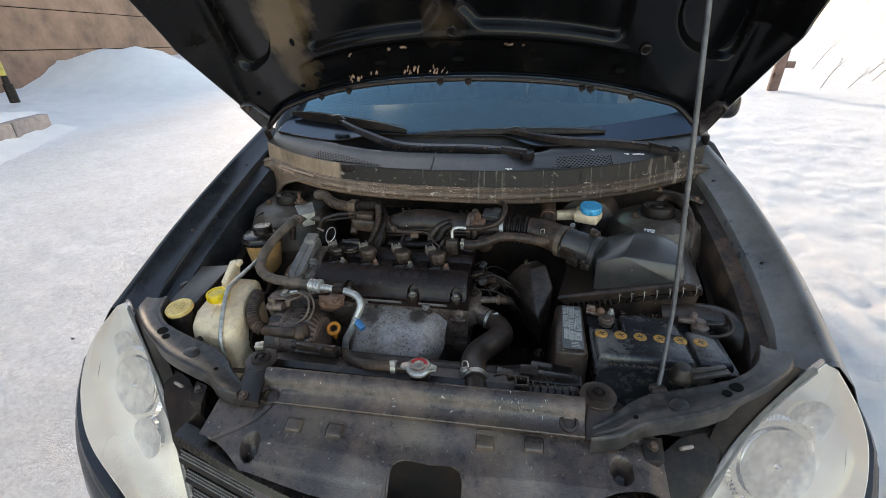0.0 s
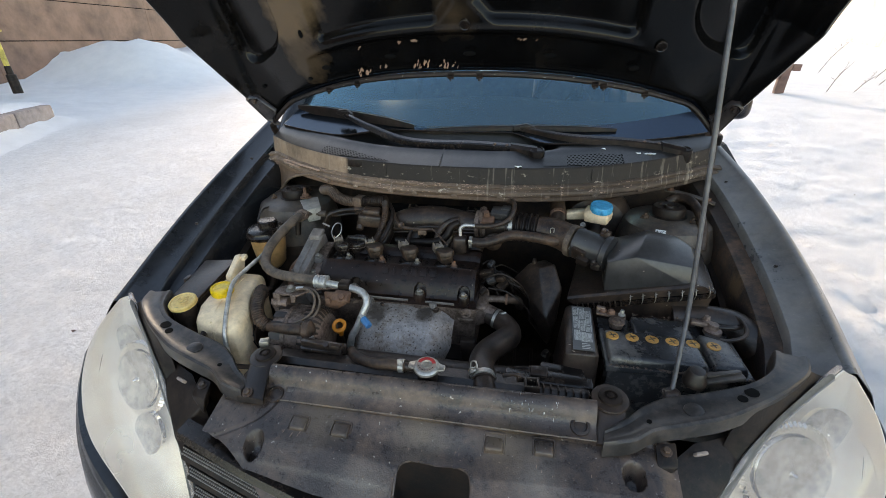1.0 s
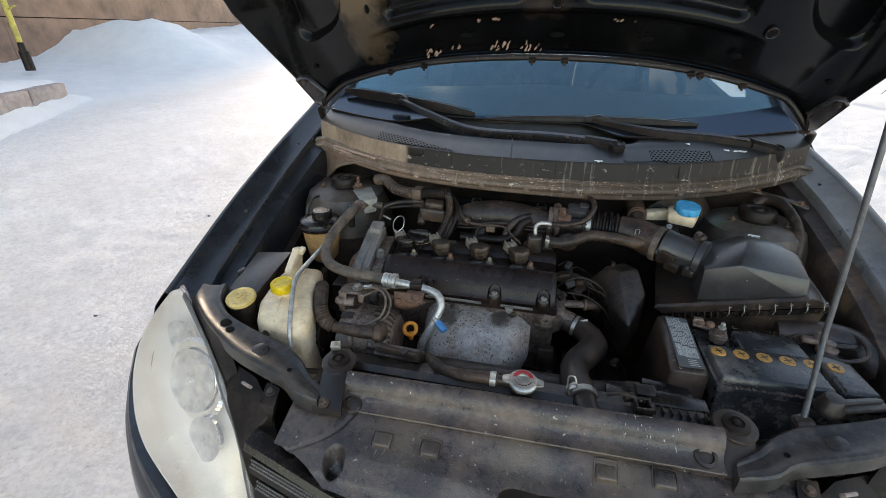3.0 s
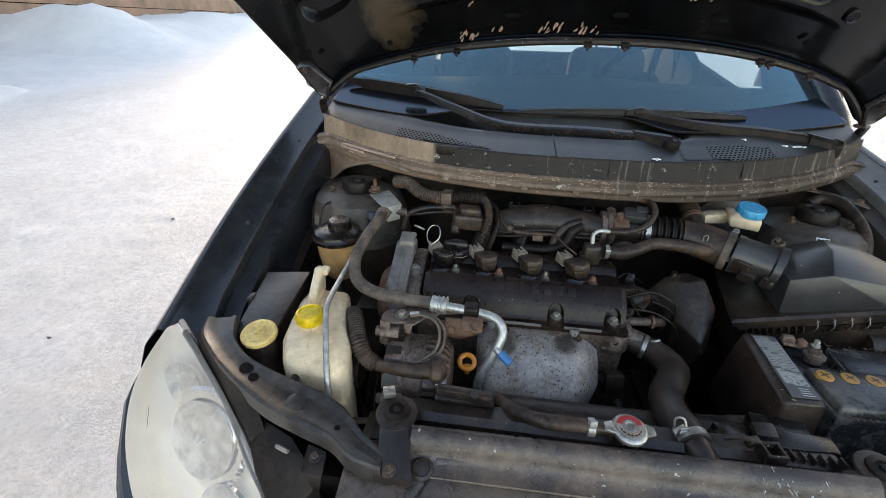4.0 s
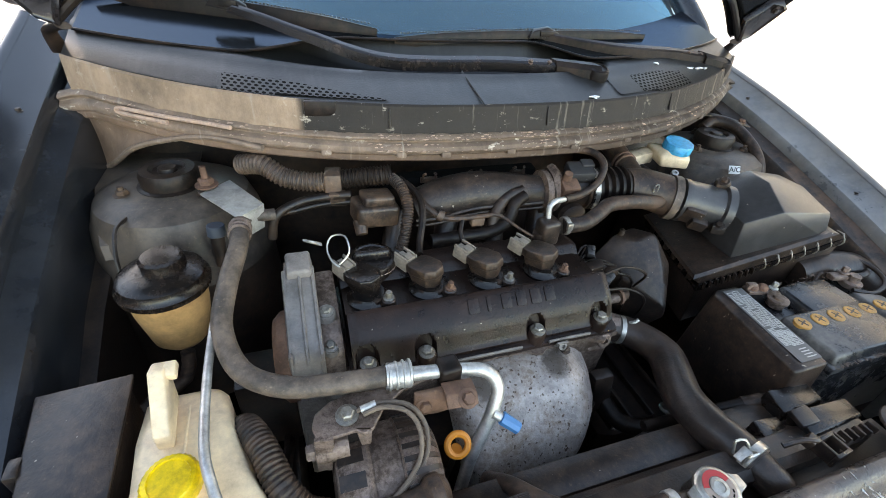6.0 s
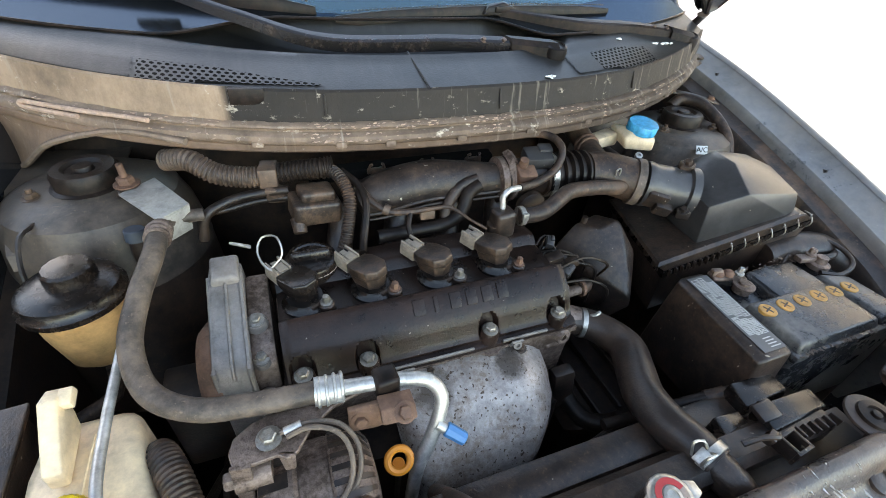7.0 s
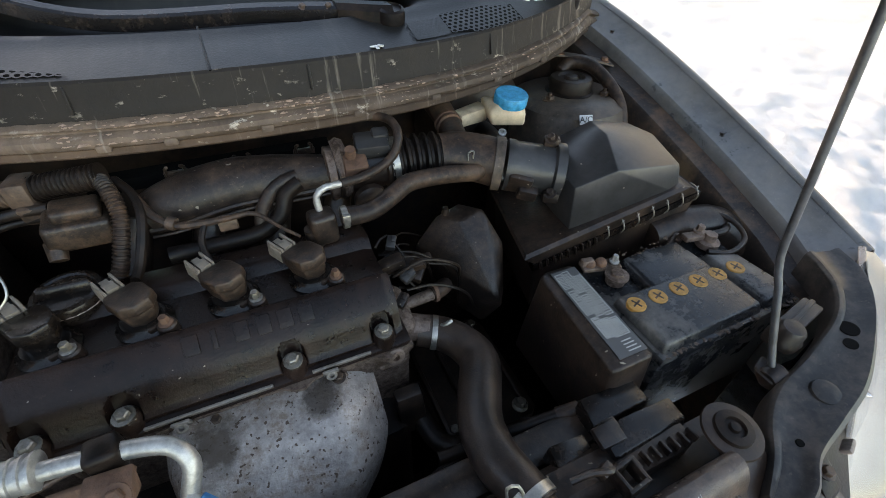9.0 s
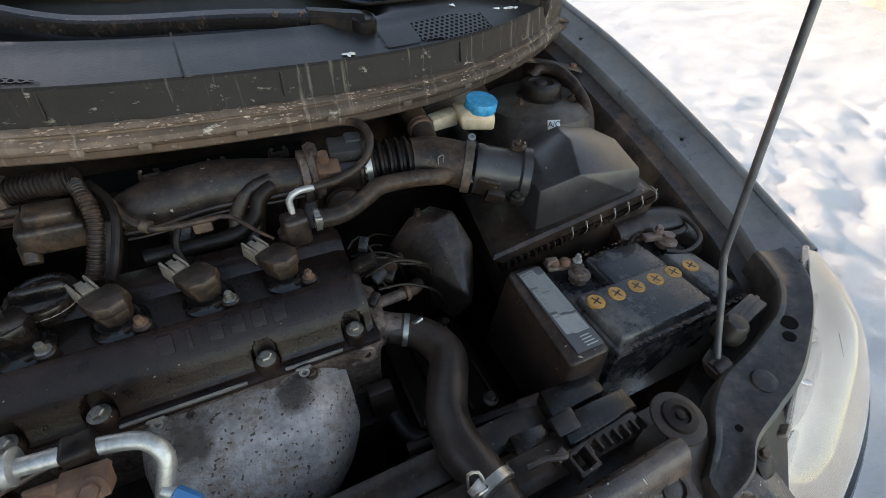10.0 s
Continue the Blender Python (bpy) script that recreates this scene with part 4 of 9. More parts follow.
for x0 in (-0.322, ):
    p = cowl_front(x0) + Vector((0, -0.006, -0.005))
    box(bm, p + Vector((0.010, 0.0015, -0.002)), (0.046, 0.008, 0.022), (0, 0, math.degrees(math.atan(0.5 * x0))), 0.002)
part("notch", bm, M_RUBBER_DARK, cowl)
# corner of the bulkhead falling away to the wing, with a rolled lower edge
low = spline([(-0.40, 0.552, 1.024), (-0.472, 0.592, 1.029), (-0.538, 0.628, 1.0145), (-0.600, 0.667, 0.988), (-0.650, 0.705, 0.947), (-0.715, 0.760, 0.905), (-0.745, 0.790, 0.895)], 0.012)
bm = B()
grid = []
for p in low:
    q = cowl_front(max(-0.68, p.x)) + Vector((0, -0.012, -0.066))
    q.x = p.x
    grid.append([lerp(q, p, k / 7) + Vector((0, 0.010 * math.sin(math.pi * k / 7) * smooth(-0.46, -0.62, p.x), 0)) for k in range(8)])
sheet(bm, grid, 0.003)
corner = part("bulkhead_corner", bm, M_LEDGE, car, "tan mud-caked corner of the bulkhead")
bm = B()
tube(bm, [p + Vector((0, -0.002, 0)) for p in low], 0.0058, 8, 0.010, flat=0.8)
part("rolled_edge", bm, M_SEAL, corner, "dusty rolled rubber edge")
bm = B()
tube(bm, [(-0.440, 0.572, 1.0485), (-0.470, 0.588, 1.0500), (-0.531, 0.621, 1.0515), (-0.580, 0.650, 1.0535), (-0.599, 0.662, 1.0535), (-0.604, 0.664, 1.0500), (-0.598, 0.660, 1.0468), (-0.575, 0.645, 1.0455), (-0.530, 0.618, 1.0435)], 0.0034, 8, 0.006)
part("hooked_lip", bm, M_CRUST, corner, "pale hooked end of the seal lip")
# rubber bonnet seal: a thin upper lip, a groove and a fat lower bulb on the bulkhead ledge
def seal_base(x):
    p = cowl_front(max(-0.68, min(0.68, x)))
    p.x = x
    p.z -= 0.014 * smooth(0.64, 0.70, abs(x))
    return p


def lip_wave(x):
    return 0.0022 * fbm(x, 0.7, 26.0) + 0.0012 * fbm(x, 1.9, 75.0)


bm = B()
rings = []
for x in [-0.70 + 1.40 * i / 260 for i in range(261)]:
    w = lip_wave(x)
    k = lip_wave(x + 3.1)
    rings.append([seal_base(x) + Vector((0, a, b)) for a, b in (
        (0.002, -0.037), (-0.010 - w, -0.0385 + w), (-0.0165 - w, -0.0410 + w), (-0.0180 - w, -0.0435 + w), (-0.0165 - w, -0.0455 + w), (-0.0125, -0.0475),
        (-0.0125, -0.0500), (-0.0175, -0.0515 + k), (-0.0225 - k, -0.0545 + k), (-0.0240 - k, -0.0600), (-0.0215, -0.0655), (-0.0150, -0.0690), (0.004, -0.0700))])
loft(bm, rings)
part("bulkhead_seal", bm, M_SEAL, car, "long two-lipped rubber seal caked with pale dirt")
# dried crust on the rubber seal
rnd = random.Random(21)
bm = B()
for k in range(800):
    x = rnd.gauss(-0.06, 0.26)
    if abs(x) > 0.62 or noise.noise(Vector((x * 14, 0.5, 0))) < -0.12:
        continue
    w = lip_wave(x)
    a, b = rnd.choice(((-0.0165 - w, -0.0410 + w), (-0.013, -0.0392), (-0.0182 - w, -0.0435 + w), (-0.0225, -0.0545), (-0.0240, -0.060), (-0.018, -0.0515)))
    q = seal_base(x) + Vector((0, a, b))
    n = 0.0005 + 0.0030 * rnd.random() ** 2.2
    hull(bm, [q + Vector((rnd.uniform(-1, 1) * n * 1.5, rnd.uniform(-1, 1) * n * 0.55, rnd.uniform(-1, 1) * n * 0.55)) for _ in range(7)], 0)
part("dried_crust", bm, M_CRUST, car, "pale dried mud flaking on the seal", kind="stuff")
bm = B()
rings = []
for x in [-0.69 + 1.38 * i / 80 for i in range(81)]:
    p = seal_base(x) + Vector((0, -0.014 - 0.003 * math.sin(x * 9), -0.068))
    rings.append([p + Vector((0, a, b)) for a, b in ((0.02, 0.003), (-0.002, 0.002), (-0.006, -0.001), (-0.006, -0.009), (-0.003, -0.012), (0.02, -0.011))])
loft(bm, rings)
part("bulkhead_ledge", bm, M_LEDGE, car, "dirty metal ledge of the bulkhead")
for x in (-0.31, -0.20, -0.13, -0.02, 0.10, 0.22, 0.34, 0.46):
    bm = B()
    p = cowl_front(x) + Vector((0, -0.0195, -0.0665))
    box(bm, p, (0.016, 0.010, 0.010), (0, 0, math.degrees(math.atan(0.5 * x))), 0.003)
    part("seal_clip", bm, M_SEAL, car)


def cowl_at(x, v, up):
    p = lerp(cowl_front(x), glass_base(x), v)
    p.z += 0.002 * math.sin(math.pi * v) + 0.004 * bead(v, 0.42, 0.07) - cowl_trough(x, v) + up
    return p


def perforated(x0, x1, lower, upper, pitch, parent, label, tray, bar=0.36):
    """A vent of small holes between the curves lower(x) and upper(x): a ring plate over a tray."""
    bm = B()
    n = 24
    sheet(bm, [[cowl_at(x0 + (x1 - x0) * i / n, lower(x0 + (x1 - x0) * i / n) + (upper(x0 + (x1 - x0) * i / n) - lower(x0 + (x1 - x0) * i / n)) * j / 6, 0.0008) for i in range(n + 1)] for j in range(7)], 0.0004)
    part("vent_tray", bm, tray, parent)
    bm = B()
    xm = 0.5 * (x0 + x1)
    depth = (glass_base(xm) - cowl_front(xm)).length
    step = pitch * 0.86 / depth
    for j in range(60):
        cv = 0.04 + j * step
        for i in range(int((x1 - x0) / pitch) + 1):
            cx = x0 + (i + 0.5 * (j % 2)) * pitch
            if not (x0 <= cx <= x1 and lower(cx) <= cv <= upper(cx)):
                continue
            ring_o, ring_i = [], []
            for k in range(6):
                a = math.pi / 6 + k * math.pi / 3
                for ring, r in ((ring_o, 0.578), (ring_i, bar)):
                    ring.append(bm.verts.new(cowl_at(cx + pitch * r * math.cos(a), cv + pitch * r * math.sin(a) / depth, 0.0024)))
            for k in range(6):
                bm.faces.new((ring_o[k], ring_o[(k + 1) % 6], ring_i[(k + 1) % 6], ring_i[k]))
    part("vent_grille", bm, M_COWL, parent, label, kind="stuff")


# black trays under the open vents paint the darkness below them
perforated(-0.66, -0.452, lambda x: 0.03, lambda x: 0.18 + 0.05 * smooth(-0.66, -0.45, x), 0.0075, cowl, "fine dimpled vent field", M_COWL, 0.30)
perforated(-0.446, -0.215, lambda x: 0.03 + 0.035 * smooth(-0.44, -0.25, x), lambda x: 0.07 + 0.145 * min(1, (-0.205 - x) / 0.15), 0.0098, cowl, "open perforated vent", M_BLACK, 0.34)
perforated(0.205, 0.262, lambda x: 0.06, lambda x: 0.27, 0.0080, cowl, "fine dimpled vent field", M_COWL, 0.30)
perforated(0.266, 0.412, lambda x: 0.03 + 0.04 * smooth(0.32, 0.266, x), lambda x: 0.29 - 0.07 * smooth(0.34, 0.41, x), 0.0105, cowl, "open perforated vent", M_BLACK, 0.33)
for x, v, sx_, sy_ in ((0.144, 0.05, 0.016, 0.008), (0.362, 0.41, 0.035, 0.012), (0.479, 0.16, 0.030, 0.010)):
    bm = B()
    p = lerp(cowl_front(x), glass_base(x), v) + Vector((0, 0, 0.006))
    rnd = random.Random(int(x * 1000))
    for _ in range(7):
        q = p + Vector((rnd.gauss(0, 0.32) * sx_, rnd.gauss(0, 0.35) * sy_, -0.003))
        n = rnd.uniform(0.0015, 0.0055)
        hull(bm, [q + Vector((rnd.uniform(-1.6, 1.6) * n, rnd.uniform(-1, 1) * n, rnd.uniform(-0.7, 0.5) * n)) for _ in range(10)], 0.0005)
    solo("snow_crumb", bm, M_WHITE, p, "small white snow crumb on black plastic", "snow", "snow crumbs")

# windscreen and cabin
SLOPE = Vector((0, 0.89, 0.47))


def screen(x, v):
    k = abs(x) / 0.66
    p = glass_base(x * (1 - 0.10 * v) if v else x)
    return p + SLOPE * (0.86 * v * (1 - 0.05 * k ** 2)) + Vector((0, 0, 0.045 * math.sin(math.pi * v) * (1 - 0.4 * k * k)))


bm = B()
sheet(bm, [[screen(-0.67 + 1.34 * i / 32, j / 12) for i in range(33)] for j in range(13)], 0.0)
windscreen = part("windscreen", bm, M_GLASS, car, "clear windscreen reflecting blue sky", 180)
windscreen.visible_shadow = False
bm = B()
tube(bm, [screen(-0.67 + 1.34 * i / 32, 0.0) + Vector((0, -0.001, -0.001)) for i in range(33)], 0.003, 6, 0.03)
part("screen_seal", bm, M_RUBBER_DARK, car)
bm = B()
grid = []
for j in range(7):
    row = []
    for i in range(81):
        x = -0.672 + 1.344 * i / 80
        k = abs(x) / 0.66
        v0 = 0.60 - 0.27 * k ** 1.5 + 0.30 * smooth(-0.44, -0.24, x) * (1 - smooth(0.10, 0.22, x))
        v = v0 + (1.0 - v0) * j / 6
        row.append(lerp(cowl_front(x), glass_base(x), v) + Vector((0, 0, 0.0075 - 0.0050 * j / 6)))
    grid.append(row)
sheet(bm, grid, 0.003)
part("screen_border", bm, M_FRIT, car, "black printed border of the windscreen glass")
bm = B()
tube(bm, grid[0], 0.0024, 6, 0.02)
part("border_lip", bm, M_RUBBER_DARK, car)
for sx in (-1, 1):
    bm = B()
    tube(bm, [Vector((sx * 0.70, 0.86, 1.09)), screen(sx * 0.675, 0.0) + Vector((sx * 0.02, 0, 0.0)), screen(sx * 0.675, 0.5) + Vector((sx * 0.012, 0, 0.012)), screen(sx * 0.675, 1.0) + Vector((sx * 0.01, 0.02, 0.01))], [0.030, 0.026, 0.026, 0.03], 10, 0.04)
    part("screen_pillar", bm, M_PAINT_DUST, car)
    bm = B()
    grid = []
    for i in range(14):
        y = 0.90 + 3.0 * i / 13
        bulge = 0.81 + 0.05 * smooth(0.9, 1.8, y) - 0.05 * smooth(3.0, 3.9, y)
        grid.append([(sx * (bulge - 0.05), y, 1.085 + 0.03 * smooth(1, 3.5, y)), (sx * bulge, y, 1.02), (sx * (bulge + 0.02), y, 0.86), (sx * (bulge + 0.02), y, 0.55), (sx * (bulge - 0.03), y, 0.24)])
    sheet(bm, grid, 0.02)
    part("body_side", bm, M_PAINT_DUST, car)
    up = 0.05 if sx < 0 else 0.0
    bm = B()
    sheet(bm, [[(sx * 0.772, 1.0, 0.60), (sx * 0.772, 2.3, 0.60), (sx * 0.772, 3.2, 0.60)], [(sx * 0.765, 1.0, 1.04 + up), (sx * 0.765, 2.3, 1.225 + up), (sx * 0.765, 3.2, 1.26 + up)]], 0.03)
    part("door_top", bm, M_CABIN, car, "dark door top")
    bm = B()
    reach = 0.34 if sx < 0 else 0.0
    plate_pts = [(sx * 0.760, 0.90, 1.02), (sx * 0.765, 1.36 + reach, 1.06), (sx * 0.728, 1.60 + reach, 1.42), (sx * 0.70, 1.58, 1.46), (sx * 0.69, 1.20, 1.30)]
    loft(bm, [plate_pts, [(x + sx * 0.012, y, z) for x, y, z in plate_pts]])
    part("mirror_corner", bm, M_CABIN, car, "dark triangular corner panel behind the pillar")
    for y0, y1, top in ((1.36, 2.28, 1.44), (2.36, 2.95, 1.45)):
        bm = B()
        front = y0 + 0.28 if y0 < 1.5 else y0 + 0.02
        sheet(bm, [[(sx * 0.765, y0, 1.08), (sx * 0.72, front, top)], [(sx * 0.765, y1, 1.225), (sx * 0.70, y1 - 0.03, top)]], 0.0)
        part("side_window", bm, M_SIDEGLASS, car, "clear side window").data.flip_normals()
    bm = B()
    tube(bm, [(sx * 0.77, 2.32, 1.08), (sx * 0.71, 2.30, 1.46)], 0.035, 8, 0.1)
    part("door_pillar", bm, M_PAINT_DUST, car)
    bm = B()
    tube(bm, [(sx * 0.79, 3.25, 1.10), (sx * 0.70, 2.95, 1.46)], 0.06, 8, 0.1)
    part("rear_pillar", bm, M_PAINT_DUST, car)
    bm = B()
    box(bm, (sx * 0.915, 1.36, 1.14), (0.15, 0.08, 0.10), (0, 0, sx * -14), 0.035, 4)
    cyl(bm, (sx * 0.77, 1.36, 1.08), (sx * 0.87, 1.36, 1.12), 0.025, 0.03, 12)
    mirror = part("door_mirror", bm, M_PAINT, car, "black door mirror")
    for y in (0.62, 3.25):
        bm = B()
        lathe(bm, (sx * 0.66, y, 0.31), (sx, 0, 0), [(0.18, 0), (0.29, 0.0), (0.315, 0.03), (0.315, 0.16), (0.29, 0.19), (0.19, 0.19)], 40)
        wheel = part("wheel", bm, M_RUBBER_DARK, car, "black winter tyre on its rim")
        bm = B()
        lathe(bm, (sx * 0.66, y, 0.31), (sx, 0, 0), [(0.05, 0.09), (0.19, 0.10), (0.195, 0.185), (0.18, 0.188), (0.06, 0.15), (0.05, 0.16)], 32)
        part("rim", bm, M_STEEL, wheel)
bm = B()
sheet(bm, [[(x, y, 1.475 + 0.03 * math.sin(math.pi * min(1, max(0, (y - 1.5) / 1.9))) - 0.05 * (abs(x) / 0.66) ** 2.5) for x in [-0.68 + 1.36 * i / 16 for i in range(17)]] for y in [1.50 + 0.12 * k for k in range(15)]], 0.03)
part("roof", bm, M_PAINT, car)
bm = B()
loft(bm, [[(-0.76, 3.18, 1.08), (0.76, 3.18, 1.08), (0.78, 3.95, 1.02), (-0.78, 3.95, 1.02)], [(-0.80, 3.14, 0.30), (0.80, 3.14, 0.30), (0.80, 4.05, 0.35), (-0.80, 4.05, 0.35)]])
part("boot", bm, M_PAINT, car)
bm = B()
sheet(bm, [[(-0.66, 3.2, 1.10), (0.66, 3.2, 1.10)], [(-0.6, 2.98, 1.44), (0.6, 2.98, 1.44)]], 0.0)
part("rear_window", bm, M_SIDEGLASS, car)
bm = B()
box(bm, (0, 2.3, 0.30), (1.60, 3.0, 0.06), (0, 0, 0), 0.01)
part("cabin_floor", bm, M_CABIN, car)
bm = B()
grid = []
for k, (y, z) in enumerate(((0.83, 1.135), (0.98, 1.165), (1.15, 1.175), (1.30, 1.15), (1.36, 1.07), (1.38, 0.75))):
    grid.append([(x, y + (0.14 * (abs(x) / 0.7) ** 2 if k < 2 else 0), z + (0.02 * bead(x, 0.0, 0.25) if 1 < k < 4 else 0)) for x in [-0.72 + 0.09 * i for i in range(17)]])
sheet(bm, grid, 0.02)
part("dashboard", bm, M_CABIN, car, "dark plastic dashboard")
bm = B()
c, tilt = Vector((0.36, 1.50, 1.13)), Vector((0, 0.85, 0.5)).normalized()
ux, uy, _ = frame_of(tilt)
tube(bm, [c + (ux * math.cos(a) + uy * math.sin(a)) * 0.185 for a in [2 * math.pi * i / 24 for i in range(25)]], 0.016, 8, 0.05)
for a in (0.2, 2.94, 4.71):
    tube(bm, [c - tilt * 0.03, c + (ux * math.cos(a) + uy * math.sin(a)) * 0.18], 0.014, 6, 0.1)
cyl(bm, c - tilt * 0.12, c + tilt * 0.02, 0.05, 0.055, 16, 0.01)
part("steering_wheel", bm, M_CABIN, car, "dark steering wheel")
for x in (-0.37, 0.37):
    bm = B()
    box(bm, (x, 1.98, 0.62), (0.50, 0.52, 0.18), (8, 0, 0), 0.06, 4)
    box(bm, (x, 2.30, 0.94), (0.48, 0.14, 0.60), (-14, 0, 0), 0.06, 4, (0.85, 0.9))
    seat = part("seat", bm, M_SEAT, car, "grey cloth front seat")
    bm = B()
    box(bm, (x, 2.40, 1.33), (0.25, 0.10, 0.18), (-10, 0, 0), 0.045, 4)
    cyl(bm, (x - 0.06, 2.38, 1.20), (x - 0.06, 2.40, 1.28), 0.007)
    cyl(bm, (x + 0.06, 2.38, 1.20), (x + 0.06, 2.40, 1.28), 0.007)
    part("headrest", bm, M_SEAT, seat)
bm = B()
box(bm, (0, 2.98, 0.85), (1.30, 0.16, 0.65), (-16, 0, 0), 0.06, 4)
part("rear_bench", bm, M_SEAT, car)
bm = B()
box(bm, (-0.03, 1.60, 1.405), (0.24, 0.03, 0.07), (10, 0, 0), 0.015, 3)
cyl(bm, (-0.03, 1.58, 1.42), (-0.03, 1.56, 1.47), 0.01)
part("rear_view_mirror", bm, M_CABIN, car)
bm = B()
p = screen(-0.05, 0.45)
box(bm, p + Vector((0, 0.004, -0.004)), (0.022, 0.05, 0.002), (28, 0, 0), 0.0005)
part("screen_sticker", bm, M_WHITE, car, "small white sticker inside the screen")


def wiper(name_label, pivot, path, tip_a, tip_b, tall, finish_mat):
    """A wiper: pivot housing, creased arm along path from the knuckle to the blade clip, framed blade."""
    bm = B()
    pv, kn = Vector(pivot), Vector(path[0])
    lathe(bm, pv - Vector((0, 0, 0.026)), (0, -0.25, 1), [(0.021, 0), (0.021, 0.024), (0.019, 0.032), (0.015, 0.034), (0.014, 0.031), (0.004, 0.031)], 24)
    loft(bm, [[p + Vector((0, y * w, z)) for y, z in ((-0.018, -0.022), (-0.018, 0.002), (-0.011, 0.010), (0.010, 0.010), (0.017, 0.001), (0.017, -0.022))] for p, w in ((pv, 1.15), (lerp(pv, kn, 0.4), 1.3), (kn, 1.05))])
    arm = part("wiper_arm", bm, M_RUBBER_DARK, car, name_label)
    bm = B()
    pts = spline(path, 0.012)
    rings = []
    for i, p in enumerate(pts):
        t = i / (len(pts) - 1)
        w = 1.0 - 0.55 * smooth(0.45, 1.0, t)
        rings.append([p + Vector((0, y * w, z * (0.5 + 0.5 * w))) for y, z in ((-0.014, -0.014), (-0.0145, 0.002), (-0.010, 0.0055), (-0.003, 0.0045), (0.008, 0.008), (0.013, 0.003), (0.013, -0.014))])
    loft(bm, rings)
    part("arm_cover", bm, finish_mat, arm, "worn painted arm with a raised crease", 25)
    for t in (0.10, 0.45):
        bm = B()
        bolt(bm, lerp(path[0], path[1], t) + Vector((0, -0.008, 0.004)), (0, -0.5, 1), 0.0042, 0.004)
        part("knuckle_pin", bm, M_CONDUIT, arm)
    d = (Vector(tip_b) - Vector(tip_a)).normalized()
    end = Vector(path[-1])
    bm = B()
    hull(bm, [end + d * u + Vector((0, y, z)) for u, y, z in ((-0.034, -0.008, -0.004), (-0.034, 0.008, -0.004), (0.036, -0.009, -0.010), (0.036, 0.009, -0.010), (-0.026, -0.007, 0.008), (-0.020, 0.007, 0.012), (0.006, -0.007, 0.015), (0.012, 0.006, 0.016), (0.034, -0.007, 0.004), (0.034, 0.007, 0.005))], 0.002)
    box(bm, end + d * 0.004 + Vector((0, -0.009, 0.004)), (0.030, 0.004, 0.010), (0, 0, math.degrees(math.atan2(d.y, d.x))), 0.001)
    part("blade_clip", bm, M_RUBBER_DARK, arm, "black plastic blade clip")
    bm = B()
    n = 24
    rings = []
    for i in range(n + 1):
        t = i / n
        p = lerp(tip_a, tip_b, t) + Vector((0, 0, 0.006 * math.sin(math.pi * t)))
        k = 0.35 + 0.65 * min(1, 6 * min(t, 1 - t))
        rings.append([p + Vector((0, y * k, z * k)) for y, z in ((-0.006, -tall), (-0.008, -0.002), (-0.004, 0.006), (0.005, 0.006), (0.008, -0.004), (0.004, -tall))])
    loft(bm, rings)
    blade = part("wiper_blade", bm, M_RUBBER_DARK, arm, "black rubber wiper blade")
    bm = B()
    count = int((Vector(tip_b) - Vector(tip_a)).length / 0.0065)
    for i in range(2, count - 1):
        t = i / count
        p = lerp(tip_a, tip_b, t) + Vector((0, 0.004, 0.0075 + 0.006 * math.sin(math.pi * t)))
        box(bm, p, (0.0028, 0.002, 0.0022), (0, 0, math.degrees(math.atan2(d.y, d.x))), 0.0)
    part("spine_teeth", bm, M_PLASTIC, blade, "fine row of teeth", kind="stuff")


wiper("long worn dark wiper arm with tan scuffs", (0.187, 0.605, 1.116), [(0.115, 0.640, 1.117), (0.015, 0.66, 1.118), (-0.183, 0.682, 1.118), (-0.312, 0.706, 1.151), (-0.385, 0.745, 1.170), (-0.435, 0.790, 1.178)], (-0.66, 0.905, 1.186), (-0.19, 0.748, 1.152), 0.026, M_WIPER)
wiper("long black wiper arm lying on the screen foot", (0.578, 0.692, 1.108), [(0.52, 0.698, 1.119), (0.42, 0.695, 1.129), (0.281, 0.688, 1.138), (0.145, 0.745, 1.148)], (-0.16, 0.738, 1.140), (0.41, 0.765, 1.148), 0.024, M_RUBBER_DARK)


# ---- front end: lamps, grille, bumper, top panel ----
LAMP_IN = [(0.722, 0.108, 0.868), (0.640, 0.046, 0.842), (0.577, -0.003, 0.808), (0.530, -0.048, 0.755), (0.488, -0.083, 0.702), (0.458, -0.125, 0.590), (0.432, -0.160, 0.500)]
LAMP_OUT = [(0.736, 0.100, 0.864), (0.748, 0.045, 0.828), (0.745, -0.005, 0.790), (0.722, -0.060, 0.735), (0.672, -0.112, 0.670), (0.560, -0.165, 0.600), (0.475, -0.200, 0.515)]


SUPPORT_IN = spline([(0.318, -0.052, 0), (0.352, -0.028, 0), (0.385, 0.001, 0), (0.423, 0.020, 0), (0.482, 0.031, 0), (0.552, 0.050, 0), (0.593, 0.079, 0), (0.612, 0.110, 0), (0.622, 0.135, 0)], 0.004)
SUPPORT_OUT = spline([(0.312, -0.082, 0), (0.358, -0.074, 0), (0.391, -0.054, 0), (0.441, -0.042, 0), (0.502, -0.025, 0), (0.573, 0.013, 0), (0.62, 0.046, 0), (0.655, 0.080, 0), (0.672, 0.120, 0)], 0.004)


def support_z(x):
    return 0.821 + 0.17 * (x - 0.294) - 0.12 * smooth(0.60, 0.70, x) * (x - 0.60)


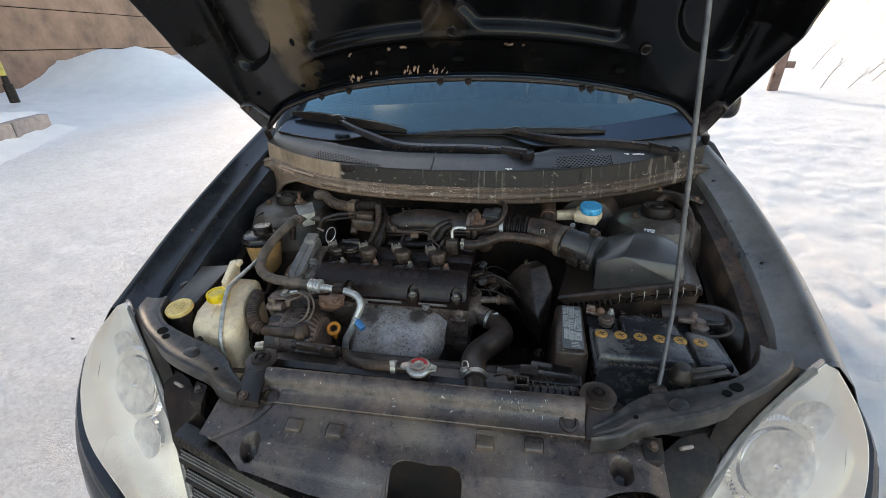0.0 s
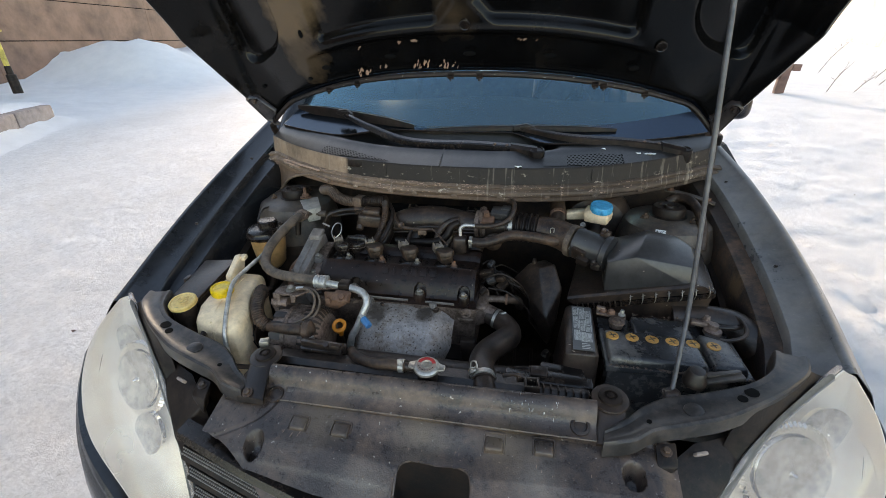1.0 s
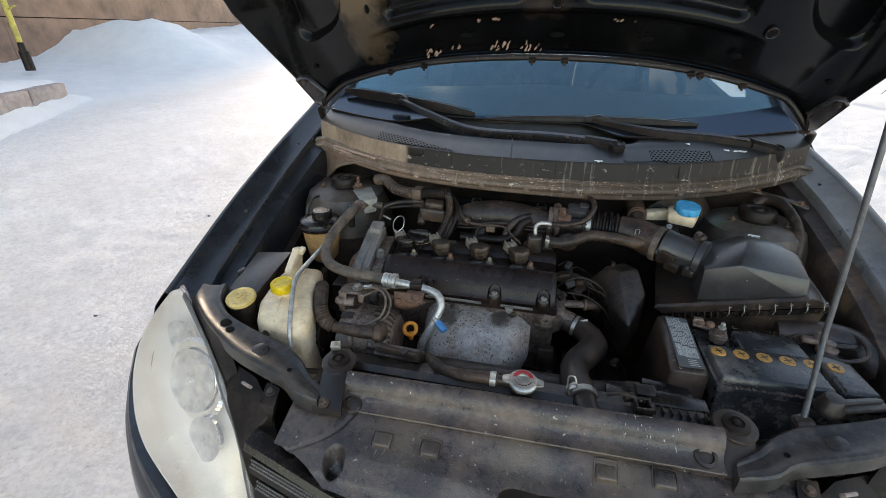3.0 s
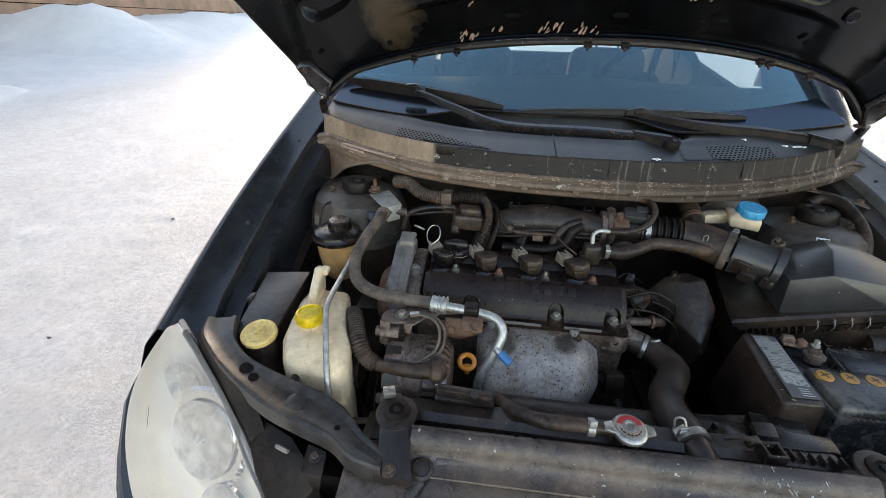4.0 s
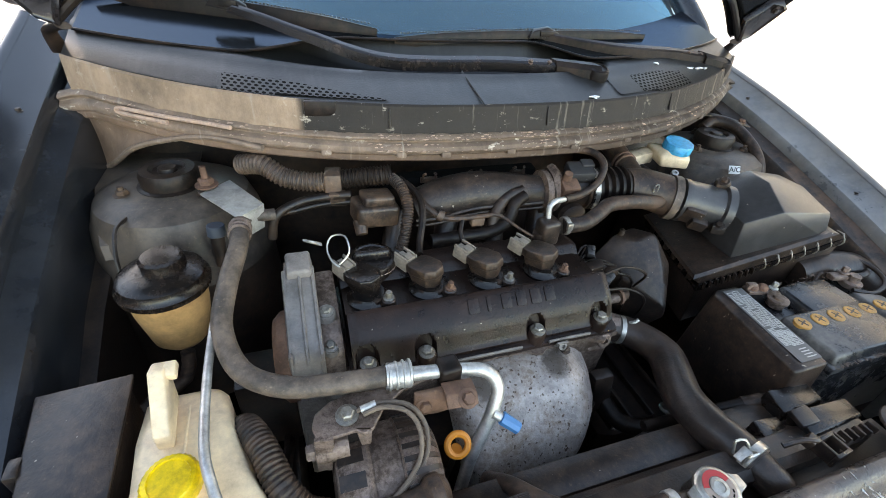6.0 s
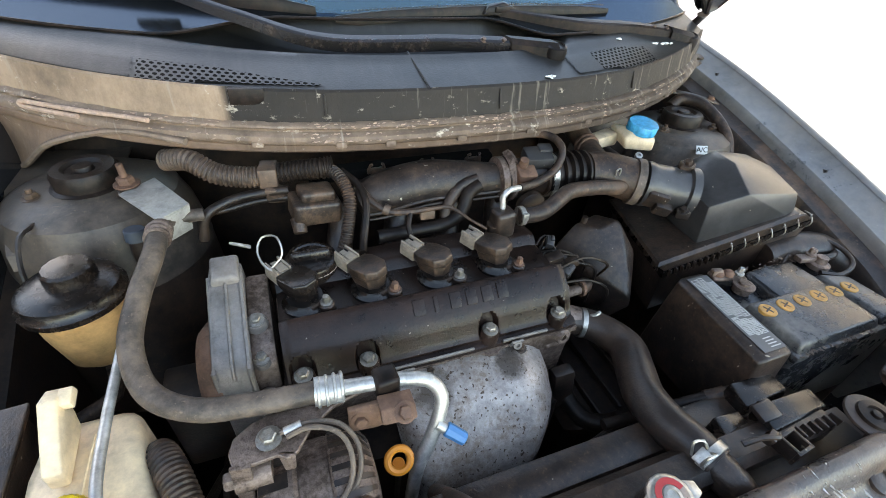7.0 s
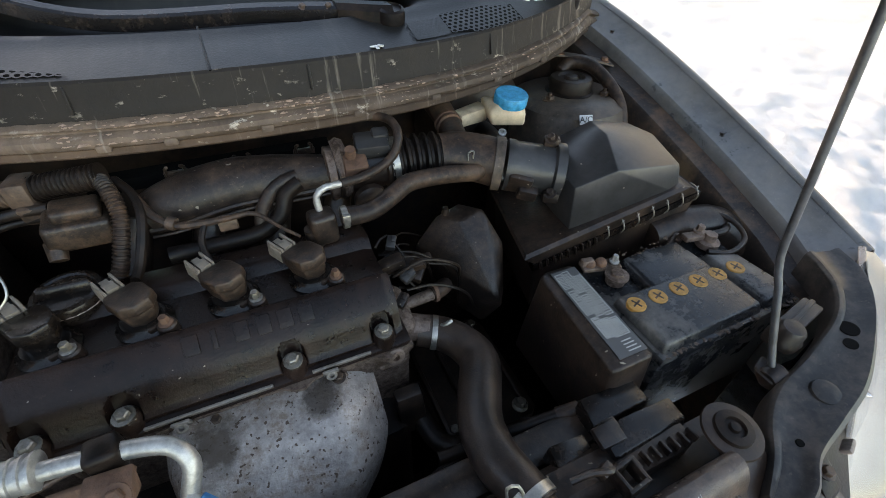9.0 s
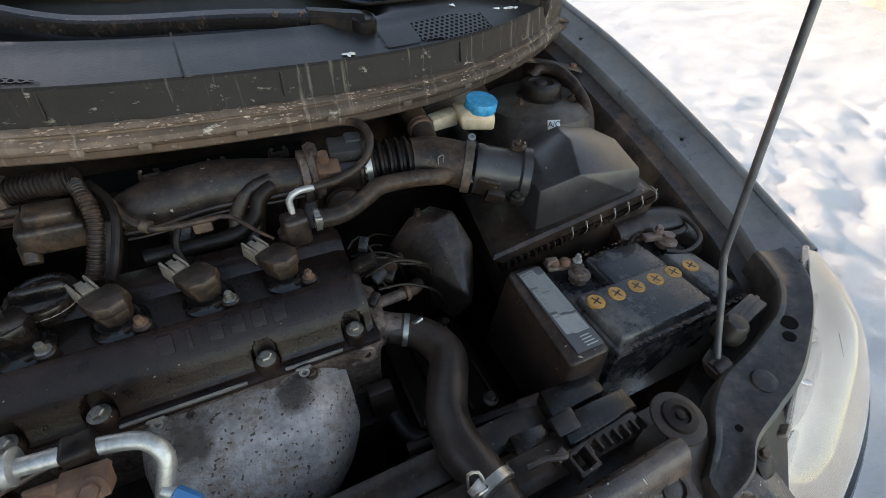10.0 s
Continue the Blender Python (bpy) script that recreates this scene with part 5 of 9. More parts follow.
def lamp_grid(sx, n, m, bulge, back=0.0):
    ins, outs = spline(LAMP_IN, 0.004), spline(LAMP_OUT, 0.004)
    rows = []
    for i in range(n + 1):
        t = i / n
        a = ins[min(int(t * (len(ins) - 1)), len(ins) - 1)]
        b = outs[min(int(t * (len(outs) - 1)), len(outs) - 1)]
        row = []
        for j in range(m + 1):
            s = j / m
            p = lerp(a, b, s) + Vector((0.25, -0.75, 0.62)) * (bulge * math.sin(math.pi * s) * min(1, 4 * t) - back * min(1, 6 * t) * min(1, 8 * (1 - t)) * math.sin(math.pi * min(1, 4 * min(s, 1 - s)) / 2))
            row.append(Vector((sx * p.x, p.y, p.z)))
        rows.append(row)
    return rows


for sx in (-1, 1):
    at = (sx * 0.62, -0.05, 0.66)
    side = "clear-lens headlamp with a dull yellowed cover"
    lamp = thing("headlamp", at, side, "headlamp", "pair of headlamps")
    bm = B()
    sheet(bm, lamp_grid(sx, 30, 14, 0.022), 0.0)
    lens = part("lens", bm, M_LENS, lamp, "hazed clear plastic lens", 180)
    lens.visible_shadow = False
    bm = B()
    sheet(bm, lamp_grid(sx, 30, 16, 0.0, 0.055), 0.002)
    part("housing", bm, M_LAMPBODY, lamp, "pale grey lamp housing")
    for c, r, d in (((0.690, 0.015, 0.800), 0.038, 0.03), ((0.622, -0.045, 0.762), 0.056, 0.05), ((0.575, -0.098, 0.672), 0.036, 0.03)):
        ax = Vector((sx * 0.22, -0.86, 0.38))
        cc = Vector((sx * c[0], c[1] + 0.004, c[2])) + Vector((0, 0.03, -0.02))
        bm = B()
        lathe(bm, cc, ax, [(r * 0.25, -d), (r * 0.7, -d * 0.55), (r, 0.004), (r + 0.004, 0.006), (r + 0.006, -0.002)], 32)
        bowl = part("reflector_bowl", bm, M_REFLECT, lamp, "silvery reflector bowl")
        bm = B()
        lathe(bm, cc + ax * 0.004, ax, [(r + 0.002, 0), (r + 0.007, 0.002), (r + 0.008, 0.005), (r + 0.001, 0.005)], 36)
        part("bezel_ring", bm, M_CHROME, bowl, "bright ring round the reflector")
        if r > 0.04:
            bm = B()
            lathe(bm, cc, ax, [(r + 0.008, 0.002), (r + 0.014, 0.004), (r + 0.022, 0.003), (r + 0.028, -0.004)], 120, 60, 0.020)
            part("fluting", bm, M_REFLECT, bowl, "fluted ring of prisms")
        bm = B()
        lathe(bm, cc - ax * d * 0.7, ax, [(0.008, 0), (0.010, d * 0.5), (0.006, d * 0.9), (0.001, d)], 14)
        part("bulb", bm, M_CHROME, bowl)
    bm = B()
    tube(bm, [(sx * (x - 0.006), y + 0.004, z + 0.004) for x, y, z in LAMP_IN], 0.0045, 8, 0.02)
    part("trim", bm, M_LENS, lamp)
    # grey rubber strip along the lens edge, and the dark gutter up to the support panel
    strip, gutter = [], []
    for p in spline(LAMP_IN, 0.008)[3:]:
        q = min(SUPPORT_OUT, key=lambda e: abs(e.y - p.y))
        q = Vector((q.x - 0.004, q.y, support_z(q.x) - 0.003))
        q = lerp(p + Vector((-0.034, 0.012, -0.004)), q, smooth(-0.042, 0.0, p.y))
        r = p + (q - p).normalized() * 0.013
        strip.append([Vector((sx * e.x, e.y, e.z)) for e in (p + Vector((0.002, 0, -0.004)), p + Vector((-0.001, 0, 0.003)), lerp(p, r, 0.35) + Vector((0, 0, 0.006)), lerp(p, r, 0.8) + Vector((0, 0, 0.0055)), r + Vector((0, 0, 0.001)), r + Vector((0, 0, -0.006)))])
        gutter.append([Vector((sx * e.x, e.y, e.z)) for e in (r + Vector((0, 0, -0.002)), lerp(r, q, 0.3) + Vector((0, 0, -0.004)), lerp(r, q, 0.7) + Vector((0, 0, -0.003)), q)])
    bm = B()
    sheet(bm, strip, 0.002)
    part("rubber_strip", bm, M_LAMPRUBBER, lamp, "grey rubber strip along the lamp")
    bm = B()
    sheet(bm, gutter, 0.002)
    part("lamp_gutter", bm, M_RUBBER_DARK, lamp, "black plastic gutter beside the lamp")

grille = thing("radiator_grille", (0, -0.2, 0.6), "black grille with silver mesh slats between the lamps", "grille")
for sx in (-1, 1):
    a, b = Vector((sx * 0.426, -0.124, 0.752)), Vector((sx * 0.10, -0.200, 0.722))
    bm = B()
    loft(bm, [[p + Vector(q) for q in ((0, 0.030, -0.006), (0, 0.026, 0.004), (0, -0.006, 0.004), (0, -0.013, -0.006), (0, 0.008, -0.014))] for p in (a, lerp(a, b, 0.5) + Vector((0, -0.006, 0.002)), b)])
    part("top_bar", bm, M_GLOSSBLACK, grille, "black painted top bar")
    for k in range(5):
        off = Vector((0, -0.012 - 0.007 * k, -0.034 - 0.040 * k))
        bm = B()
        p, q = a + off + Vector((sx * -0.010 - sx * 0.008 * k, -0.003 - 0.002 * k, 0)), b + off
        loft(bm, [[c + Vector(w) for w in ((0, 0.010, -0.010), (0, 0.007, 0.010), (0, 0.003, 0.010), (0, -0.010, -0.008))] for c in (p, q)])
        slat = part("slat", bm, M_RUBBER_DARK, grille)
        bm = B()
        nrm = Vector((0, -0.55, 0.83))
        for i in range(64):
            for j in range(3):
                c = lerp(p, q, (i + 0.5 + 0.5 * (j % 2)) / 65) + Vector((0, 0.002 - 0.0032 * j, 0.0085 - 0.0043 * j))
                hullc = [c + Vector((0.0025, 0, 0)), c + Vector((0, 0.0013, 0.0019)), c - Vector((0.0025, 0, 0)), c - Vector((0, 0.0013, 0.0019))]
                tip = bm.verts.new(c + nrm * 0.0016)
                vs = [bm.verts.new(v) for v in hullc]
                for w in range(4):
                    bm.faces.new((vs[w], vs[(w + 1) % 4], tip))
        part("mesh_strip", bm, M_MESH, slat, "silver mesh strip", kind="stuff")

bm = B()
rings = []
TOPS = [(0.80, 0.34, 0.80), (0.790, 0.14, 0.80), (0.764, 0.03, 0.795), (0.752, -0.010, 0.772), (0.728, -0.068, 0.716), (0.678, -0.122, 0.650), (0.566, -0.176, 0.580), (0.45, -0.215, 0.548), (0.25, -0.268, 0.535)]
tops = [Vector((-x, y, z)) for x, y, z in TOPS] + [Vector((0, -0.285, 0.53))] + [Vector(q) for q in reversed(TOPS)]
for p in spline(tops, 0.03):
    k = abs(p.x)
    out = Vector((math.copysign(smooth(0.30, 0.80, k), p.x), -1 + 0.85 * smooth(0.45, 0.79, k), 0)).normalized()
    rings.append([p + out * o + Vector((0, 0, z)) for o, z in ((-0.03, -0.012), (-0.004, -0.004), (0.004, -0.003), (0.010, -0.010), (0.009, -0.026), (0.013, -0.032), (0.022, -0.040), (0.034, -0.10), (0.040, -0.20))] + [Vector((p.x, p.y, 0.26)) + out * 0.02])
sheet(bm, rings, 0.003)
bumper = part("front_bumper", bm, M_PAINT_DUST, car, "dusty black front bumper")


# plastic cover in front of the radiator
def cover_z(x, y):
    z = 0.802 - 0.32 * (-0.045 - y) - 0.5 * max(0, -0.13 - y)
    z -= 0.022 * bead(x, 0.05, 0.13) * smooth(-0.06, -0.10, y)
    return z


def cover_front(x):
    k = abs(x)
    return -0.285 + 0.16 * smooth(0.02, 0.40, k)


def cover_at(x, y):
    """Height of the cover with its dimples, crease, waviness and drawn-up edges."""
    z = cover_z(x, y)
    for cx, cy in ((-0.262, -0.138), (0.36, -0.10)):
        z -= 0.030 * (1 - smooth(0.008, 0.018, math.hypot(x - cx, (y - cy) * 0.8)))
    z -= 0.004 * bead(math.hypot(x + 0.36, y + 0.02) - 0.115, 0, 0.0025)
    z += 0.0016 * fbm(x, y, 11.0)
    z += 0.0028 * smooth(-0.004, 0.004, y + 0.150 + 0.10 * abs(x - 0.05) - 0.25 * (x - 0.05) ** 2) * smooth(-0.045, -0.075, y)
    return z + 0.010 * smooth(-0.055, -0.042, y) - 0.010 * smooth(-0.30, -0.372, x) - 0.012 * smooth(0.39, 0.428, x)


NX, NY = 250, 100
cover_pts = []
for i in range(NY + 1):
    row = []
    for j in range(NX + 1):
        x = -0.372 + 0.80 * j / NX
        y = -0.040 + (cover_front(x) + 0.040) * i / NY
        row.append((x, y, cover_at(x, y)))
    cover_pts.append(row)
bm = B()


def in_hole(i, j):
    x, y, z = cover_pts[i][j]
    return not (pocket(x, y, 0.052, -0.19, 0.062, 0.075, 0.018, 0.0001) > 0.5)


sheet(bm, cover_pts, 0.003, in_hole)
cover = part("radiator_top_cover", bm, M_COVER, car, "scuffed black plastic cover over the radiator front")
for cx, cy in ((-0.195, -0.098), (-0.118, -0.096), (0.145, -0.080), (0.225, -0.078)):
    bm = B()
    box(bm, (cx, cy, cover_z(cx, cy) + 0.001), (0.034, 0.028, 0.014), (12, 0, 0), 0.0035, 3, (0.84, 0.80))
    q = [Vector((cx + a * 0.0165, cy + b * 0.0135, cover_z(cx + a * 0.0165, cy + b * 0.0135) + 0.0030)) for a, b in ((-1, -0.9), (-1, 0.7), (-0.7, 1), (0.7, 1), (1, 0.7), (1, -0.9))]
    tube(bm, q, 0.0017, 6, 0.004)
    part("raised_pad", bm, M_COVER, cover, "square raised pad")
rnd = random.Random(31)
bm = B()
for k in range(190):
    cx, cy, wide = ((0.222, -0.135, 0.020), (-0.060, -0.175, 0.022), (0.09, -0.095, 0.020), (-0.20, -0.125, 0.05), (0.10, -0.12, 0.16))[min(4, k // 38)]
    x, y = rnd.gauss(cx, wide), rnd.gauss(cy, 0.020)
    if not -0.35 < x < 0.40 or not cover_front(x) + 0.01 < y < -0.072 or (abs(x - 0.052) < 0.072 and y < -0.105):
        continue
    n = 0.0004 + 0.0011 * rnd.random() ** 2
    z = cover_at(x, y)
    hull(bm, [(x + rnd.uniform(-1, 1) * n * 0.8, y + rnd.uniform(-1, 1) * n * (1 + 2 * (k % 3)), z + 0.0002 + rnd.random() * 0.0008) for _ in range(7)], 0)
part("pale_scuffs", bm, M_CRUST, cover, "pale scratches and dried splashes on the cover", kind="stuff")
bm = B()
tube(bm, [(0.052 + a * 0.064, -0.19 + b * 0.077, cover_z(0.052 + a * 0.064, -0.19 + b * 0.077) - 0.002) for a, b in ((-1, -1), (-1, 0), (-1, 0.72), (-0.72, 1), (0, 1.02), (0.72, 1), (1, 0.72), (1, 0), (1, -1))], 0.004, 6, 0.008)
part("latch_opening_rim", bm, M_COVER, cover)
# black sheet added so that the opening looks deep and unlit
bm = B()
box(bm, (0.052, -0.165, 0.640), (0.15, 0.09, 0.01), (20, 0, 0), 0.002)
part("opening_back", bm, M_BLACK, car, "black sheet standing for the dark depth behind the cover opening")
bm = B()
cyl(bm, (0.00, -0.152, 0.682), (0.095, -0.160, 0.678), 0.006)
latch = part("bonnet_latch", bm, M_RUST, car, "rusty bonnet latch in the opening")
bm = B()
plate_pts = [(0.012, -0.150, 0.690), (0.082, -0.150, 0.694), (0.020, -0.168, 0.690), (0.078, -0.168, 0.694), (0.016, -0.150, 0.655), (0.080, -0.150, 0.655)]
hull(bm, plate_pts, 0.002)
part("latch_plate", bm, M_RUST, latch)
bm = B()
tube(bm, [(-0.002, -0.172, 0.692), (0.020, -0.174, 0.700), (0.045, -0.174, 0.704), (0.052, -0.178, 0.690)], 0.0035, 8, 0.006)
tube(bm, [(0.060 + 0.007 * math.cos(a * 0.9), -0.176 + 0.002 * a / 6, 0.697 + 0.007 * math.sin(a * 0.9)) for a in range(30)], 0.0014, 6, 0.003)
part("latch_spring", bm, M_BOLT, latch, "worn steel spring and hook")
for x, y, z, w in ((0.006, -0.160, 0.704, 0.016), (0.090, -0.158, 0.700, 0.012)):
    bm = B()
    box(bm, (x, y, z), (w, 0.010, 0.012), (18, 5, 12), 0.002)
    part("latch_stop", bm, M_CLIPGREY, latch, "pale plastic stop")

# upper cross tube and step of the lock panel
bm = B()
rings = []
for i in range(41):
    x = -0.282 + 0.588 * i / 40
    z = 0.840 + 0.010 * (x + 0.28) / 0.58
    wob = 0.003 * fbm(x, 0.3, 9.0)
    rings.append([(x, y, z + q) for y, q in ((-0.010, -0.034), (-0.0105, -0.010), (-0.013, -0.003), (-0.018, 0.001), (-0.024, 0.001 + wob * 0.3), (-0.031, -0.003), (-0.037, -0.011), (-0.040, -0.020), (-0.043, -0.029), (-0.050 + wob, -0.0345), (-0.057, -0.0375), (-0.0645, -0.0390), (-0.0655, -0.0410), (-0.0640, -0.0430), (-0.062, -0.056), (-0.03, -0.056))])
loft(bm, rings)
lock = part("lock_panel_tube", bm, M_COVER, car, "dusty black upper radiator cross panel")
for sx in (-1, 1):
    bm = B()
    box(bm, (sx * 0.325, -0.015, 0.790), (0.075, 0.110, 0.006), (0, 0, 0), 0.002)
    part("corner_plate", bm, M_APRON, car, "black plate under the bonnet rest")
for x, y, z in ((-0.262, -0.055, 0.812), (0.281, -0.046, 0.8270)):
    bm = B()
    lathe(bm, (x, y, z - 0.010), (0, -0.45, 1), [(0.016, 0), (0.0155, 0.0045), (0.011, 0.006), (0.010, 0.003), (0.006, 0.004)], 24)
    part("push_clip", bm, M_PLASTIC, lock, "round black push clip")
rnd = random.Random(12)
bm = B()
for k in range(24):
    x = rnd.uniform(0.165, 0.245)
    y = rnd.uniform(-0.055, -0.02)
    s = rnd.uniform(0.0004, 0.0012)
    z = 0.843 + 0.010 * (x + 0.28) / 0.58 - (0.0 if y > -0.02 else 0.6 * (-0.018 - y))
    hull(bm, [(x + rnd.uniform(-s, s), y + rnd.uniform(-s, s) * (2 + 3 * (k % 3)), z + rnd.uniform(-0.001, 0.002)) for _ in range(7)], 0)
part("bird_splash", bm, M_WHITE, lock, "white splashes dried on the panel", kind="stuff")


def rest_bracket(sx, disc, foot, label):
    """A pressed bracket that carries a round rubber bonnet rest."""
    d, f = Vector(disc), Vector(foot)
    b = part("rest_bracket", rest_shape(d, f, sx), M_APRON, car, label)
    bm = B()
    lathe(bm, d, (0, -0.08, 1), [(0.020, 0.0), (0.019, 0.004), (0.011, 0.0055), (0.010, 0.002), (0.006, 0.0025), (0.005, 0.006), (0.001, 0.0065)], 28)
    part("rubber_rest", bm, M_RUBBER_DARK, b, "round rubber rest")
    bm = B()
    bolt(bm, lerp(d, f, 0.86) + Vector((sx * 0.004, -0.006, 0.004)), (0, -0.4, 1), 0.0065, 0.006)
    part("bracket_bolt", bm, M_COIL, b)


def rest_shape(d, f, sx):
    bm = B()
    lathe(bm, d - Vector((0, 0, 0.006)), (0, -0.08, 1), [(0.030, 0), (0.031, 0.002), (0.030, 0.0045), (0.022, 0.006)], 32)
    rings = []
    for t in (0.15, 0.35, 0.6, 0.85, 1.0):
        p = lerp(d, f, t)
        w = 0.026 - 0.004 * math.sin(math.pi * t)
        p.z += 0.004 * math.sin(math.pi * t) - 0.004
        rings.append([p + Vector((x, 0, z)) for x, z in ((-w, -0.006), (-w, 0.003), (-w + 0.005, 0.006), (w - 0.005, 0.006), (w, 0.003), (w, -0.006), (w - 0.004, -0.008), (-w + 0.004, -0.008))])
    loft(bm, rings)
    return bm


rest_bracket(-1, (-0.309, 0.002, 0.842), (-0.297, -0.082, 0.812), "black pressed bonnet rest bracket")
rest_bracket(1, (0.331, 0.003, 0.842), (0.331, -0.062, 0.800), "black pressed bonnet rest bracket")

for sx in (-1, 1):
    rings = []
    for i in range(61):
        a, b = (row[min(int(i / 60 * (len(row) - 1)), len(row) - 1)].copy() for row in (SUPPORT_IN, SUPPORT_OUT))
        a.z, b.z = support_z(a.x), support_z(b.x)
        dn = Vector((0, 0, 1))
        ring = [a - dn * 0.040, a - dn * 0.004, lerp(a, b, 0.03), lerp(a, b, 0.08) + dn * 0.0025, lerp(a, b, 0.18) + dn * 0.002, lerp(a, b, 0.27) - dn * 0.001, lerp(a, b, 0.5) - dn * 0.0012, lerp(a, b, 0.72) - dn * 0.001, lerp(a, b, 0.82) + dn * 0.002, lerp(a, b, 0.93) + dn * 0.0025, b - dn * 0.001, b - dn * 0.006, b - dn * 0.028]
        rings.append([Vector((sx * q.x, q.y, q.z)) for q in ring])
    bm = B()
    loft(bm, rings)
    arm = part("lamp_support", bm, M_SUPPORT, car, "black pressed lamp support panel")
    # holes are flat black discs, their inner shade given by colour
    for x, y, r in ((0.551, 0.030, 0.0105), (0.533, 0.016, 0.0075), (0.386, -0.034, 0.004), (0.577, 0.056, 0.003), (0.586, 0.066, 0.003)):
        bm = B()
        lathe(bm, (sx * x, y, 0.8203 + 0.17 * (x - 0.294)), (0.17 * -sx, 0, 1), [(r, -0.002), (r, 0.0006), (r * 0.8, 0.0007)], 20)
        part("panel_hole", bm, M_BLACK, arm, "round hole in the panel")
    bm = B()
    lathe(bm, (sx * 0.456, -0.010, 0.8468), (0.17 * -sx, -0.1, 1), [(0.016, -0.002), (0.014, 0.003), (0.009, 0.0045), (0.001, 0.0048)], 24)
    part("pressed_boss", bm, M_SUPPORT, arm)
    # lower plate behind the lamp with clip, duct edge
    bm = B()
    hull(bm, [(sx * 0.60, 0.03, 0.80), (sx * 0.46, -0.03, 0.80), (sx * 0.40, -0.08, 0.78), (sx * 0.455, -0.115, 0.72), (sx * 0.60, 0.03, 0.70), (sx * 0.40, -0.08, 0.66), (sx * 0.455, -0.115, 0.60)], 0.004)
    part("lamp_bracket", bm, M_RUBBER_DARK, car, "black plastic panel beside the lamp")
    bm = B()
    box(bm, (sx * 0.462, -0.055, 0.804), (0.020, 0.006, 0.012), (30, 0, sx * 20), 0.002)
    part("white_clip", bm, M_CLIPGREY, car, "small pale grey plastic clip")
    bm = B()
    hull(bm, [(sx * 0.428, -0.045, 0.812), (sx * 0.395, -0.055, 0.812), (sx * 0.428, -0.078, 0.792), (sx * 0.395, -0.082, 0.792), (sx * 0.41, -0.06, 0.76), (sx * 0.40, -0.09, 0.76)], 0.003)
    ear = part("cover_ear", bm, M_RUBBER_DARK, car)
    bm = B()
    bolt(bm, (sx * 0.41, -0.062, 0.806), (0, -0.2, 1), 0.006, 0.006)
    part("ear_bolt", bm, M_COIL, ear)

# bonnet prop
prop = thing("bonnet_prop", (0.437, 0.036, 0.84), "thin bent dark steel rod propping the bonnet", "prop rod")
bm = B()
tube(bm, [(0.433, 0.030, 0.835), (0.440, 0.050, 0.865), (0.449, 0.082, 0.925), (0.4545, 0.100, 0.955), (0.453, 0.113, 1.03), (0.444, 0.146, 1.25), (0.433, 0.184, 1.50), (0.426, 0.208, 1.66), (0.424, 0.235, 1.76)], 0.0042, 10, 0.015)
part("rod", bm, M_PROP, prop)
bm = B()
lathe(bm, (0.425, 0.030, 0.832), (1, 0, 0.2), [(0.012, 0), (0.014, 0.004), (0.014, 0.020), (0.010, 0.024)], 16)
hull(bm, [(0.420, 0.020, 0.838), (0.446, 0.026, 0.838), (0.420, 0.046, 0.838), (0.446, 0.055, 0.842), (0.428, 0.03, 0.815), (0.446, 0.05, 0.815)], 0.004)
part("pivot", bm, M_APRON, prop)
bm = B()
lathe(bm, (0.474, 0.056, 0.850), (0, -0.1, 1), [(0.019, 0), (0.019, 0.010), (0.016, 0.014), (0.015, 0.024), (0.012, 0.028), (0.004, 0.029)], 24)
part("pivot_mount", bm, M_APRON, prop, "black stepped rubber bush")
bm = B()
hull(bm, [(0.462, 0.046, 0.852), (0.556, 0.062, 0.866), (0.462, 0.072, 0.852), (0.552, 0.086, 0.866), (0.462, 0.046, 0.842), (0.556, 0.062, 0.858), (0.462, 0.072, 0.842), (0.552, 0.086, 0.858)], 0.003)
box(bm, (0.51, 0.0665, 0.862), (0.085, 0.006, 0.004), (0, -8, 12), 0.0015)
part("pivot_bracket", bm, M_SUPPORT, prop, "black pressed bracket")


# ---- engine ----
engine = thing("engine", (-0.12, 0.32, 0.45), "transverse four-cylinder engine under a dusty black valve cover", "engine")
VX0, VX1 = -0.318, 0.066


def loft_x(bm, x0, x1, prof, n=2, end=0.006, shrink=0.9):
    """A body with a constant section (y, z) along x and slightly drawn-in ends."""
    cy = sum(p[0] for p in prof) / len(prof)
    cz = sum(p[1] for p in prof) / len(prof)

    def ring(x, k):
        return [(x, cy + (y - cy) * k, cz + (z - cz) * k) for y, z in prof]
    rings = [ring(x0, shrink), ring(x0 + end * 0.4, 0.5 + shrink / 2), ring(x0 + end, 1.0)]
    rings += [ring(x0 + end + (x1 - x0 - 2 * end) * i / n, 1.0) for i in range(1, n)]
    rings += [ring(x1 - end, 1.0), ring(x1 - end * 0.4, 0.5 + shrink / 2), ring(x1, shrink)]
    return loft(bm, rings)


